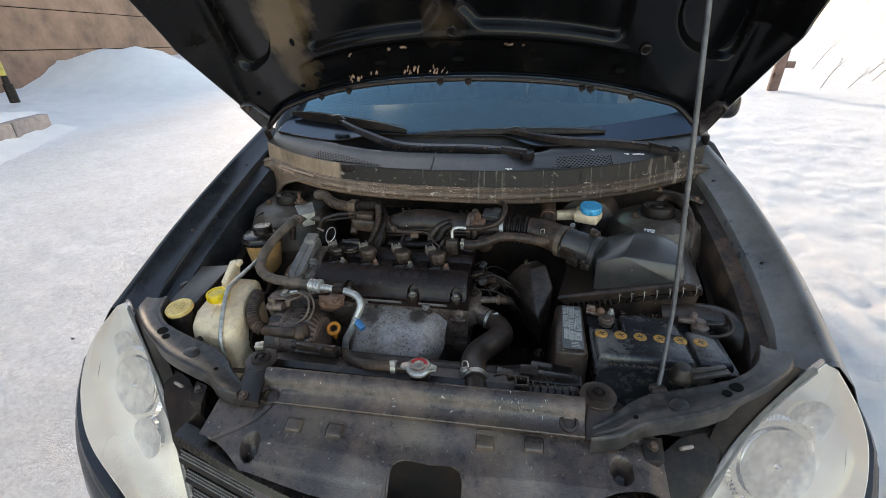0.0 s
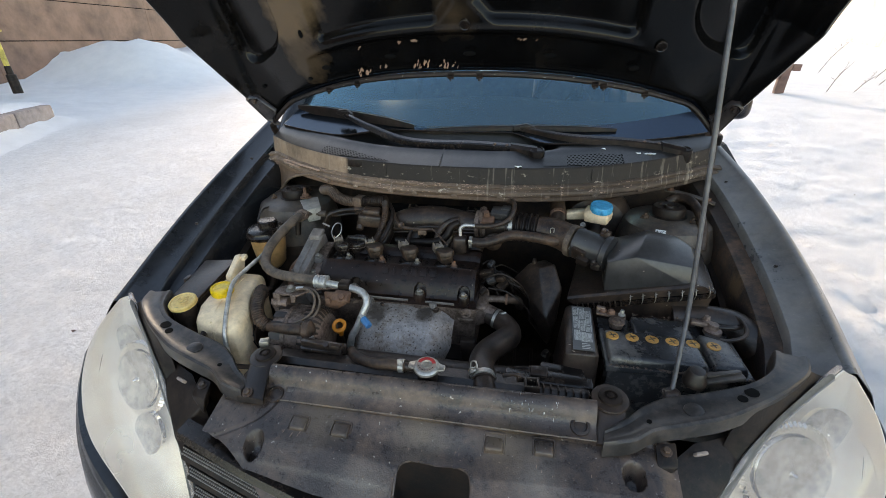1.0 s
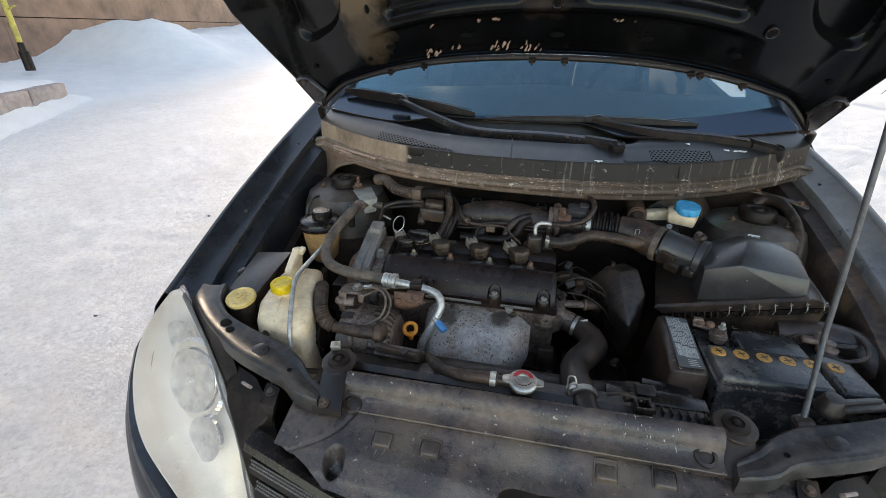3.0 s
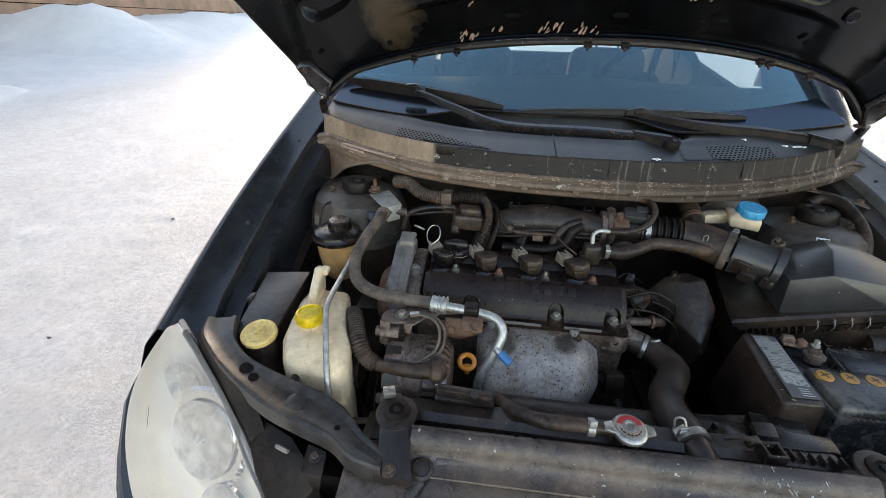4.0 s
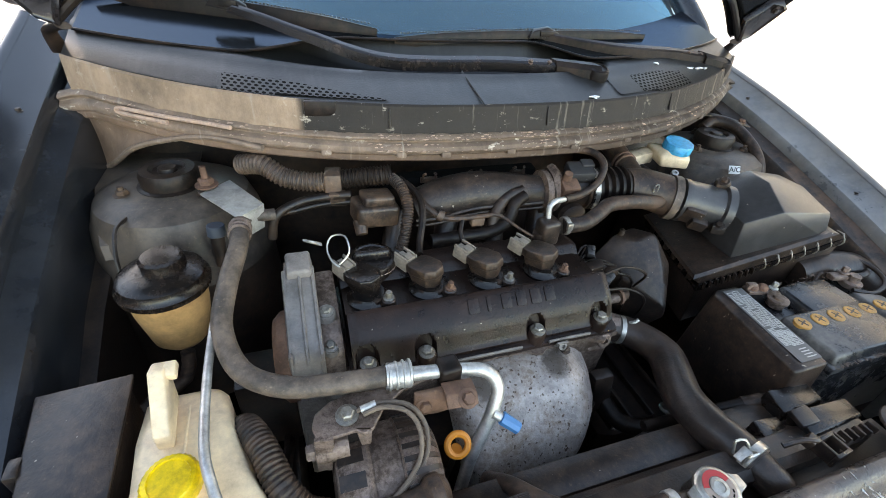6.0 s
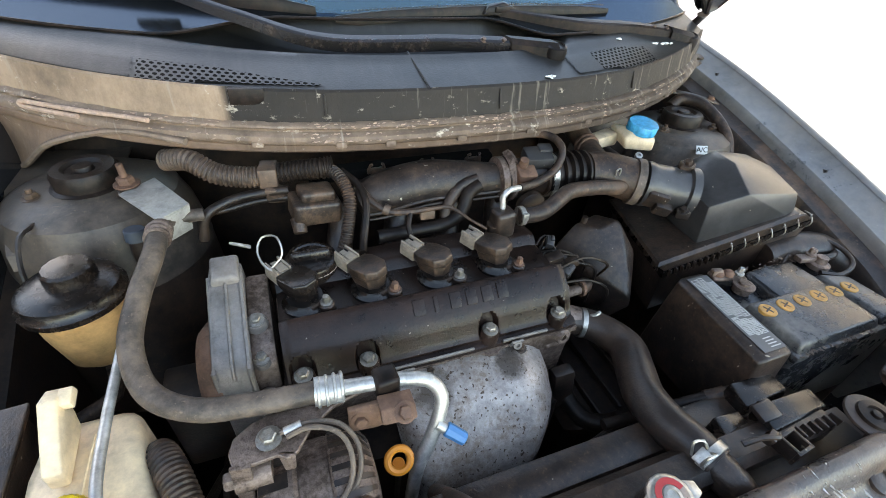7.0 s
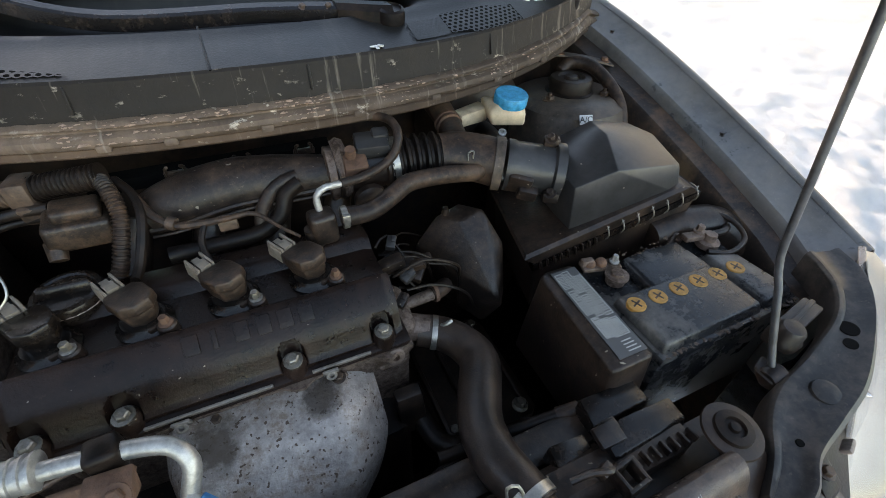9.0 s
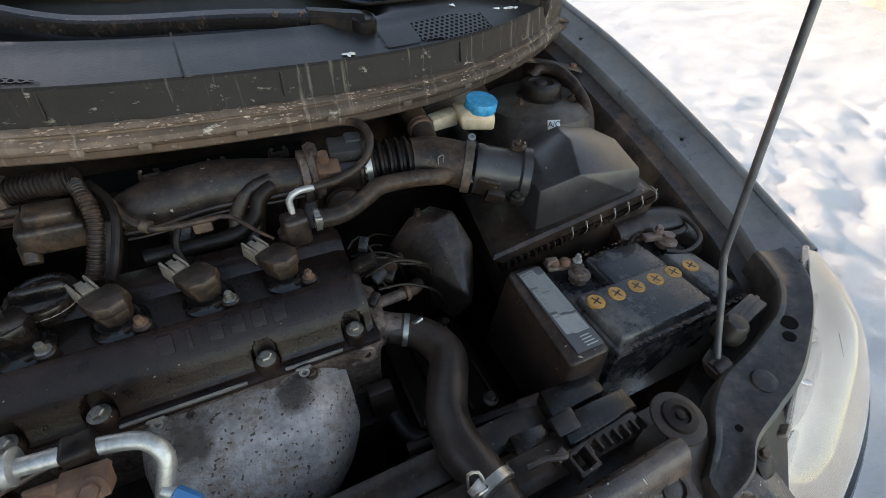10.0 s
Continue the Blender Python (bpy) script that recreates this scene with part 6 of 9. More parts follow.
# valve cover: sloping front face, flat top with a coil trough
bm = B()
vc_prof = [(0.252, 0.832), (0.250, 0.846), (0.2535, 0.8495), (0.255, 0.852), (0.2565, 0.855), (0.258, 0.8585), (0.2597, 0.862), (0.261, 0.8655), (0.2625, 0.869), (0.265, 0.873), (0.267, 0.8765), (0.2695, 0.8800), (0.276, 0.887), (0.292, 0.902), (0.300, 0.904), (0.306, 0.899), (0.312, 0.886), (0.370, 0.888), (0.378, 0.898), (0.386, 0.902), (0.418, 0.898), (0.426, 0.886), (0.430, 0.840)]
rings = []
for q in range(241):
    x = VX0 + (VX1 - VX0) * q / 240
    end = smooth(0.0, 0.012, min(x - VX0, VX1 - x))
    near = min(abs(x - c) for c in (-0.300, -0.224, -0.062, 0.042))
    ring = []
    for y, z in vc_prof:
        k = (1 - smooth(0.0115, 0.0150, math.hypot(near, max(0.0, z - 0.858) * 0.8))) * smooth(0.846, 0.850, z) * (1 if y < 0.29 else 0)
        y2, z2 = y + 0.013 * k, z
        ring.append((x, 0.34 + (y2 - 0.34) * (0.96 + 0.04 * end), 0.868 + (z2 - 0.868) * (0.90 + 0.10 * end)))
    rings.append(ring)
loft(bm, rings)
vc = part("valve_cover", bm, M_VALVE, engine, "dusty black valve cover")
bm = B()
loft_x(bm, VX0 - 0.004, VX1 + 0.006, [(0.244, 0.826), (0.243, 0.836), (0.250, 0.840), (0.430, 0.840), (0.436, 0.828)], 4, 0.006, 0.97)
part("cover_flange", bm, M_VALVE, vc)
bm = B()
rings = []
for i in range(40):
    x = VX0 - 0.006 + (VX1 - VX0 + 0.014) * i / 39
    lug = max(bead(x, q, 0.012) for q in (-0.300, -0.224, -0.062, 0.042))
    y = 0.2425 - 0.010 * lug
    rings.append([(x, y, 0.8225), (x, y, 0.8295), (x, 0.262, 0.8305), (x, 0.262, 0.8225)])
loft(bm, rings)
part("gasket_edge", bm, M_ALLOY_DIRTY, engine, "oily tan gasket edge under the cover")
for x in (-0.300, -0.224, -0.062, 0.042):
    bm = B()
    lathe(bm, (x, 0.256, 0.836), (0, -0.12, 1), [(0.014, 0), (0.013, 0.018), (0.011, 0.021), (0.004, 0.021)], 20)
    boss = part("bolt_boss", bm, M_VALVE, vc)
    bm = B()
    bolt(bm, (x, 0.2535, 0.8565), (0, -0.12, 1), 0.0072, 0.007)
    part("cover_bolt", bm, M_BOLT, vc, "worn hexagon bolt")
# raised badge on the sloping face, drawn as plain blocks
for k, w in enumerate((0.017, 0.006, 0.016, 0.016, 0.017, 0.017)):
    x = -0.152 + 0.0225 * k + (0.004 if k > 1 else 0)
    bm = B()
    box(bm, (x, 0.2835, 0.8945), (w * 0.92, 0.021, 0.0026), (42, 0, 0), 0.0010)
    part("raised_badge_block", bm, M_VALVE, vc)
# cylinder head below the cover
bm = B()
loft_x(bm, -0.325, 0.070, [(0.252, 0.70), (0.248, 0.790), (0.244, 0.800), (0.244, 0.826), (0.43, 0.826), (0.43, 0.70)], 3, 0.005, 0.98)
part("cylinder_head", bm, M_ALLOY_DIRTY, engine, "oily cast alloy cylinder head")
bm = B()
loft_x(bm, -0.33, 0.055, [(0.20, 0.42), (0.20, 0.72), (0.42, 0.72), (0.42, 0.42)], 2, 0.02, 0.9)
part("engine_block", bm, M_APRON, engine, "black engine block")
for x, z in ((-0.02, 0.812), (0.050, 0.818), (-0.27, 0.812)):
    bm = B()
    lathe(bm, (x, 0.250, z), (0, -1, 0.2), [(0.012, 0), (0.012, 0.012), (0.010, 0.014), (0.005, 0.014), (0.005, 0.008)], 18)
    part("head_lug", bm, M_ALLOY_DIRTY, engine)
bm = B()
hull(bm, [(0.020, 0.262, 0.825), (0.072, 0.262, 0.825), (0.066, 0.24, 0.80), (0.030, 0.24, 0.80), (0.070, 0.30, 0.76), (0.035, 0.262, 0.76), (0.074, 0.40, 0.83), (0.074, 0.40, 0.76)], 0.004)
part("head_corner", bm, M_ALLOY_DIRTY, engine)
# pale metal strip with eyes clamped along the cover's lower edge
bm = B()
for x0, x1 in ((-0.212, -0.088), (-0.046, 0.022)):
    box(bm, ((x0 + x1) / 2, 0.2425, 0.8400), (x1 - x0, 0.0035, 0.0065), (20, 0, 0), 0.0010)
part("edge_strip", bm, M_CAST, engine, "pale stamped strip along the cover edge")
for x in (-0.180, -0.027):
    bm = B()
    box(bm, (x, 0.2385, 0.8350), (0.018, 0.0040, 0.014), (24, 0, 0), 0.0016)
    lathe(bm, (x, 0.2370, 0.8335), (0, -1, 0.4), [(0.0062, 0), (0.0062, 0.004), (0.0030, 0.0045), (0.0030, 0.001)], 16)
    part("strip_eye", bm, M_CAST, engine, "small bracket eye")

# timing cover
bm = B()
tc = [(0.262, 0.62), (0.258, 0.80), (0.258, 0.868), (0.268, 0.884), (0.340, 0.914), (0.372, 0.930), (0.392, 0.928), (0.400, 0.90), (0.41, 0.62)]
loft_x(bm, -0.388, -0.352, tc, 1, 0.004, 0.985)
timing = part("timing_cover", bm, M_CAST, engine, "dull grey cast timing cover")
bm = B()
loft_x(bm, -0.352, -0.326, [(0.272, 0.62), (0.268, 0.850), (0.280, 0.872), (0.35, 0.902), (0.39, 0.905), (0.40, 0.62)], 1, 0.004, 0.98)
part("cover_step", bm, M_ALLOY_DIRTY, timing)
bm = B()
tube(bm, [(-0.3885, 0.262, 0.66), (-0.3885, 0.262, 0.864), (-0.3885, 0.272, 0.880), (-0.3885, 0.338, 0.909), (-0.3885, 0.374, 0.925)], 0.0032, 6, 0.01)
tube(bm, [(-0.353, 0.258, 0.66), (-0.353, 0.257, 0.862), (-0.353, 0.270, 0.885), (-0.353, 0.340, 0.915), (-0.353, 0.372, 0.930)], 0.0028, 6, 0.01)
part("flange_bead", bm, M_CAST, timing)
bm = B()
hull(bm, [(-0.386, 0.358, 0.922), (-0.352, 0.358, 0.922), (-0.386, 0.394, 0.936), (-0.352, 0.394, 0.936), (-0.384, 0.360, 0.934), (-0.354, 0.360, 0.934), (-0.384, 0.390, 0.944), (-0.354, 0.390, 0.944)], 0.003)
part("casting_lug", bm, M_CAST, timing)
bm = B()
tube(bm, [(-0.370, 0.260, 0.866), (-0.370, 0.268, 0.8855), (-0.370, 0.340, 0.9155), (-0.370, 0.372, 0.9315)], 0.0022, 6, 0.01)
part("casting_seam", bm, M_CAST, timing)
bm = B()
lathe(bm, (-0.386, 0.315, 0.83), (-1, 0, 0), [(0.062, 0), (0.060, 0.014), (0.050, 0.024), (0.02, 0.026)], 28)
part("cover_dome", bm, M_RUST, timing, "rounded brown-stained end dome")
for y, z, w in ((0.262, 0.836, 0.013), (0.290, 0.872, 0.012), (0.324, 0.900, 0.012)):
    bm = B()
    lathe(bm, (-0.342, y, z - 0.030), (0, -0.3, 1), [(w + 0.002, 0), (w, 0.026), (w - 0.002, 0.029), (0.004, 0.029)], 18)
    hull(bm, [(-0.342 + a, y + b, z - 0.030 + c) for a in (-0.022, 0.0) for b in (-0.008, 0.012) for c in (0.0, 0.018)], 0.003)
    boss = part("timing_boss", bm, M_CAST, timing)
    bm = B()
    bolt(bm, (-0.342, y - 0.008, z - 0.002), (0, -0.3, 1), 0.0062, 0.006)
    part("timing_bolt", bm, M_BOLT, boss)
bm = B()
lathe(bm, (-0.40, 0.25, 0.62), (-1, 0, 0), [(0.055, 0), (0.075, 0.002), (0.075, 0.006), (0.070, 0.010), (0.075, 0.014), (0.075, 0.022), (0.05, 0.024)], 36)
lathe(bm, (-0.40, 0.13, 0.79), (-1, 0, 0), [(0.026, 0), (0.033, 0.002), (0.030, 0.010), (0.033, 0.018), (0.02, 0.02)], 28)
part("belt_pulley", bm, M_APRON, engine)
bm = B()
tube(bm, [(-0.412, 0.098, 0.79), (-0.412, 0.175, 0.61), (-0.412, 0.25, 0.545), (-0.412, 0.325, 0.62), (-0.412, 0.165, 0.80), (-0.412, 0.13, 0.823), (-0.412, 0.10, 0.80)], 0.007, 6, 0.03, flat=0.5)
part("drive_belt", bm, M_RUBBER_DARK, engine)

# ignition coils in a row
for k, x in enumerate((-0.26, -0.1733, -0.0827, 0.008)):
    coil = thing("ignition_coil", (x, 0.34, 0.888), "black ignition coil with a grey plug and clip", "ignition coil", "row of ignition coils")
    bm = B()
    c = Vector((x - 0.026, 0.347, 0.909))
    yaw = 32
    m0 = pose(*c, -8, 0, yaw)
    top = [(-0.017, 0.025), (0.016, 0.025), (0.021, 0.014), (0.0205, -0.010), (0.010, -0.023), (-0.007, -0.0235), (-0.019, -0.013), (-0.0205, 0.014)]
    hull(bm, [m0 @ Vector((a * q, b * q, z)) for a, b in top for q, z in ((0.97, 0.003), (1.0, 0.006), (0.97, 0.0145), (0.92, 0.016))], 0.0012, 2)
    hull(bm, [m0 @ Vector((a * q, b * q, z)) for a, b in top for q, z in ((0.70, -0.019), (0.86, -0.004), (0.90, 0.004))], 0.0015, 2)
    part("coil_body", bm, M_COIL if k else M_GLOSSBLACK, coil)
    bm = B()
    lathe(bm, (x - 0.024, 0.342, 0.8862), (0, 0, 1), [(0.029, 0), (0.029, 0.004), (0.024, 0.008), (0.022, 0.012)], 28)
    part("collar", bm, M_GLOSSBLACK, coil, "black rubber collar")
    bm = B()
    box(bm, c, (0.023, 0.026, 0.018), m=m0 @ pose(-0.004, 0.038, 0.010, 14, 0, 0), r=0.0016)
    for u in (-0.009, 0.009):
        box(bm, c, (0.003, 0.026, 0.006), m=m0 @ pose(-0.004 + u, 0.036, 0.020, 14, 0, 0), r=0.0008)
    box(bm, c, (0.012, 0.014, 0.004), m=m0 @ pose(-0.004, 0.030, 0.0195, 14, 0, 0), r=0.0008)
    plug = part("plug", bm, M_BEIGE, coil, "beige connector plug")
    bm = B()
    box(bm, c, (0.010, 0.010, 0.0016), m=m0 @ pose(-0.004, 0.043, 0.0196, 14, 0, 0), r=0.0)
    for u in (-0.0055, 0.0055):
        box(bm, c, (0.0022, 0.018, 0.0012), m=m0 @ pose(-0.004 + u, 0.038, 0.0195, 14, 0, 0), r=0.0)
    part("latch_slot", bm, M_BLACK, plug)
    bm = B()
    lathe(bm, (x, 0.322, 0.886), (0, -0.1, 1), [(0.0105, 0), (0.0098, 0.012), (0.008, 0.014)], 20)
    box(bm, (x - 0.010, 0.330, 0.894), (0.026, 0.016, 0.008), (0, 0, yaw), 0.003)
    part("coil_lug", bm, M_PLASTIC, coil)
    bm = B()
    bolt(bm, (x, 0.3205, 0.899), (0, -0.1, 1), 0.0050, 0.010)
    part("coil_bolt", bm, M_BOLT if k % 2 == 0 else M_RUST, coil)

cap = thing("oil_filler_cap", (-0.270, 0.40, 0.885), "glossy black oil filler cap on the valve cover", "oil cap")
OC = Vector((-0.268, 0.398, 0.0))
bm = B()
lathe(bm, OC + Vector((0, 0, 0.884)), (0, -0.05, 1), [(0.030, 0), (0.030, 0.012), (0.034, 0.014), (0.035, 0.026), (0.033, 0.030), (0.028, 0.031), (0.026, 0.029), (0.008, 0.029)], 44, 1, 0.012)
part("cap", bm, M_GLOSSBLACK, cap)
bm = B()
hull(bm, [OC + Vector((a * 0.030, b * 0.007, 0.912)) for a in (-1, 1) for b in (-1, 1)] + [OC + Vector((a * 0.024, b * 0.004, 0.925)) for a in (-1, 1) for b in (-1, 1)], 0.003, 2)
part("grip_bar", bm, M_GLOSSBLACK, cap)
bm = B()
tube(bm, [OC + Vector((0.0352 * math.cos(a), 0.0352 * math.sin(a), 0.904)) for a in [math.pi * 1.05 + math.pi * 0.9 * i / 10 for i in range(11)]], 0.0009, 6, 0.01)
part("cap_edge", bm, M_ALLOY, cap)

# intake
intake = thing("intake_manifold", (-0.07, 0.50, 0.90), "dusty black intake plenum behind the engine", "intake manifold")
bm = B()
tube(bm, [(-0.185, 0.488, 0.930), (-0.15, 0.492, 0.938), (-0.08, 0.497, 0.945), (0.0, 0.490, 0.944), (0.045, 0.482, 0.944)], [0.028, 0.036, 0.037, 0.033, 0.027], 22, 0.012)
plen = part("plenum", bm, M_PLENUM, intake, "rounded black plenum")
bm = B()
tube(bm, [(0.0, 0.465, 0.960), (-0.03, 0.462, 0.952), (-0.055, 0.45, 0.925), (-0.06, 0.44, 0.90)], 0.009, 10, 0.008)
part("moulded_rib", bm, M_PLENUM, plen)
# welded seam along the plenum's front, with a scalloped lip
bm = B()
seam = [(-0.185, 0.463, 0.924), (-0.15, 0.4575, 0.928), (-0.08, 0.4605, 0.937), (0.0, 0.4575, 0.937), (0.038, 0.4555, 0.938)]
tube(bm, seam, 0.0032, 6, 0.008)
tube(bm, [(x, y - 0.0005, z - 0.009) for x, y, z in seam], 0.0022, 6, 0.008)
part("moulded_seam", bm, M_PLENUM, plen, "double seam along the plenum")
bm = B()
lathe(bm, (0.040, 0.482, 0.944), (1, -0.06, 0), [(0.030, 0), (0.038, 0.002), (0.038, 0.012), (0.033, 0.014)], 28)
part("plenum_flange", bm, M_ALLOY_DIRTY, intake)
for k in range(4):
    bm = B()
    x = -0.235 + 0.088 * k
    tube(bm, [(x + 0.03, 0.50, 0.925), (x + 0.015, 0.47, 0.88), (x, 0.43, 0.84), (x, 0.42, 0.80)], 0.020, 12, 0.015)
    part("runner", bm, M_PLASTIC, intake)
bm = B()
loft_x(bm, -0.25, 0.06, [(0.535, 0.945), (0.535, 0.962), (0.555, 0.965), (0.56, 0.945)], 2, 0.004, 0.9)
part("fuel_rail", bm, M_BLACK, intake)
for x in (-0.145, -0.062, 0.022):
    bm = B()
    box(bm, (x, 0.534, 0.958), (0.030, 0.004, 0.010), (0, 0, 0), 0.001)
    for q in (-0.011, 0.011):
        tube(bm, [(x + q, 0.533, 0.958), (x + q, 0.531, 0.968), (x + q * 0.7, 0.527, 0.972)], 0.0022, 6, 0.004)
    part("rail_bracket", bm, M_COIL, intake, "small dull bracket on the rail")
bm = B()
box(bm, (-0.250, 0.470, 0.946), (0.066, 0.050, 0.034), (0, 6, 8), 0.006, 3)
box(bm, (-0.246, 0.472, 0.968), (0.048, 0.036, 0.016), (0, 6, 8), 0.005, 3)
cyl(bm, (-0.275, 0.455, 0.940), (-0.275, 0.44, 0.925), 0.011, 0.009, 14)
part("valve_block", bm, M_COIL, intake, "dusty valve block at the plenum end")

throttle = thing("throttle_body", (0.09, 0.475, 0.91), "dirty throttle body with a rusty sensor bracket", "throttle body")
bm = B()
lathe(bm, (0.052, 0.482, 0.944), (1, -0.10, 0.03), [(0.032, 0), (0.038, 0.004), (0.038, 0.012), (0.032, 0.016), (0.031, 0.070), (0.035, 0.072), (0.035, 0.078)], 28)
part("body", bm, M_APRON, throttle)
bm = B()
tube(bm, [(0.060, 0.452, 0.925), (0.060, 0.446, 0.95), (0.060, 0.462, 0.980), (0.060, 0.49, 0.988)], [0.009, 0.009], 4, 0.01, flat=0.6)
part("band", bm, M_ALLOY_DIRTY, throttle)
bm = B()
box(bm, (0.076, 0.450, 0.965), (0.032, 0.030, 0.026), (20, 0, -6), 0.004)
cyl(bm, (0.072, 0.455, 0.975), (0.071, 0.450, 0.992), 0.008, 0.007, 12)
part("sensor_bracket", bm, M_RUST, throttle, "rusty brown sensor bracket")
bm = B()
box(bm, (0.105, 0.468, 0.984), (0.046, 0.036, 0.020), (14, 0, -8), 0.004)
box(bm, (0.120, 0.475, 0.990), (0.024, 0.020, 0.020), (14, 0, -8), 0.004)
part("sensor", bm, M_PLASTIC_CLEAN, throttle, "black throttle sensor")
bm = B()
lathe(bm, (0.09, 0.445, 0.915), (0, -1, -0.1), [(0.024, 0), (0.024, 0.010), (0.018, 0.014), (0.006, 0.015)], 20)
part("linkage_drum", bm, M_APRON, throttle)

duct = thing("intake_duct", (0.22, 0.46, 0.91), "black ribbed rubber intake duct with a branch hose", "intake duct")
bm = B()
tube(bm, [(0.128, 0.474, 0.946), (0.165, 0.468, 0.948), (0.205, 0.462, 0.948)], 0.034, 26, 0.01, ribs=0.0125, depth=0.0035)
part("bellows", bm, M_RUBBER_DARK, duct, "black ribbed bellows")
bm = B()
tube(bm, [(0.203, 0.462, 0.948), (0.235, 0.456, 0.946), (0.262, 0.444, 0.942), (0.285, 0.430, 0.937)], [0.034, 0.036, 0.036, 0.037], 26, 0.008)
part("elbow", bm, M_RUBBER, duct)
bm = B()
tube(bm, [(0.240, 0.470, 0.950), (0.250, 0.505, 0.955), (0.256, 0.545, 0.962), (0.250, 0.600, 0.985)], [0.020, 0.019, 0.020, 0.022], 18, 0.01)
part("branch", bm, M_RUBBER, duct, "dusty branch hose to the bulkhead")
for q in ((0.2535, 0.530, 0.9595), (0.2545, 0.540, 0.961)):
    bm = B()
    clamp(bm, q, (0.1, 0.97, 0.18), 0.0205, 0.004)
    part("branch_ring", bm, M_RUST, duct)
bm = B()
clamp(bm, (0.135, 0.473, 0.9465), (1, -0.1, 0), 0.036, 0.012)
part("bellows_clamp", bm, M_STEEL, duct, "bright hose clamp")
bm = B()
box(bm, (0.132, 0.440, 0.938), (0.010, 0.006, 0.026), (0, 0, 0), 0.002)
part("clamp_screw", bm, M_STEEL, duct)

AX = Vector((0.86, -0.50, -0.08)).normalized()
RING = Vector((0.287, 0.428, 0.9365))
maf = thing("air_flow_meter", RING, "black tubular air flow meter with a sensor plug", "air flow meter")
bm = B()
clamp(bm, RING, AX, 0.0392, 0.014)
part("band_clamp", bm, M_HOSE, maf, "dusty wide band clamp")
bm = B()
lathe(bm, RING + AX * 0.010, AX, [(0.030, 0), (0.039, 0.002), (0.039, 0.012), (0.0375, 0.015), (0.0375, 0.070), (0.043, 0.073), (0.043, 0.086), (0.030, 0.090)], 40)
part("tube", bm, M_PLASTIC_CLEAN, maf)
fx, fy, _ = frame_of(AX)
for a in (0.6, 2.7):
    bm = B()
    q = RING + AX * 0.082 + (Vector((0, 0.25, 0.97)) if a < 1 else Vector((-0.45, -0.75, -0.5))) * 0.043
    box(bm, q, (0.024, 0.016, 0.018), (0, 0, -30), 0.004)
    bolt(bm, q + Vector((-0.004, -0.004, 0.008)), (-0.5, -0.2, 0.8), 0.006, 0.007)
    part("flange_ear", bm, M_PLASTIC, maf)
bm = B()
q = RING + AX * 0.034 + Vector((-0.42, -0.72, -0.25)) * 0.034
box(bm, q, (0.036, 0.022, 0.034), (20, 10, -30), 0.004)
box(bm, q + Vector((0.008, -0.012, -0.014)), (0.030, 0.020, 0.022), (20, 10, -30), 0.004)
part("sensor_plug", bm, M_PLASTIC, maf, "black sensor plug")
for q in (Vector((0.312, 0.463, 0.966)), Vector((0.283, 0.402, 0.930))):
    bm = B()
    lathe(bm, q - Vector((0, 0, 0.002)), (-0.2, -0.5, 0.85), [(0.0065, 0), (0.0065, 0.006), (0.003, 0.0065), (0.003, 0.004)], 12)
    part("clamp_screw", bm, M_PIPE, maf)

# air filter box
airbox = thing("air_filter_box", (0.45, 0.38, 0.78), "dusty black air filter box with wire clips along its lid", "air filter box")
fl, fr_, br_, bl = Vector((0.292, 0.306, 0.826)), Vector((0.572, 0.282, 0.902)), Vector((0.600, 0.475, 0.905)), Vector((0.330, 0.50, 0.840))
bm = B()
dn = Vector((0, 0, -0.012))
loft(bm, [[p + dn for p in (fl, fr_, br_, bl)], [p for p in (fl, fr_, br_, bl)]])
part("base_rim", bm, M_GLOSSBLACK, airbox)
bm = B()
loft(bm, [[lerp(p, (0.44, 0.39, p.z), 0.10) + Vector((0, 0, -0.10)) for p in (fl, fr_, br_, bl)], [lerp(p, (0.44, 0.39, p.z), 0.03) + dn for p in (fl, fr_, br_, bl)]])
part("lower_tray", bm, M_PLASTIC, airbox)
bm = B()
up = Vector((-0.02, 0, 0.013))
cc = Vector((0.44, 0.39, 0.865))
loft(bm, [[lerp(p, cc, 0.02) + Vector((0, 0, 0.001)) for p in (fl, fr_, br_, bl)], [lerp(p, cc, 0.03) + up for p in (fl, fr_, br_, bl)], [lerp(p, cc, 0.09) + up * 1.25 for p in (fl, fr_, br_, bl)]])
part("lid_flange", bm, M_PLASTIC, airbox)
bm = B()
hull(bm, [(0.455, 0.431, 0.976), (0.437, 0.373, 0.981), (0.410, 0.309, 0.960), (0.538, 0.308, 0.934), (0.534, 0.309, 0.944), (0.537, 0.376, 0.963), (0.511, 0.412, 0.972),
          (0.356, 0.327, 0.934), (0.362, 0.40, 0.945), (0.388, 0.45, 0.942), (0.536, 0.296, 0.900), (0.356, 0.319, 0.866), (0.572, 0.452, 0.910), (0.368, 0.460, 0.862), (0.560, 0.40, 0.945)], 0.003, 2)
lid = part("lid", bm, M_PLASTIC_CLEAN, airbox, "grey-black faceted filter lid")
for i in range(7):
    t = 0.42 + 0.53 * i / 6
    p = lerp(fl, fr_, t) + Vector((0, -0.003, -0.002))
    bm = B()
    tube(bm, [p + Vector((0, 0, -0.006)), p + Vector((0, -0.004, 0.004)), p + Vector((0, 0.004, 0.016)), p + Vector((0, 0.016, 0.017))], 0.0011, 6, 0.004)
    box(bm, p + Vector((0.003, 0.004, 0.013)), (0.012, 0.002, 0.002), (0, -15, 25), 0.0005)
    part("wire_clip", bm, M_BOLT, airbox, "thin wire clip")
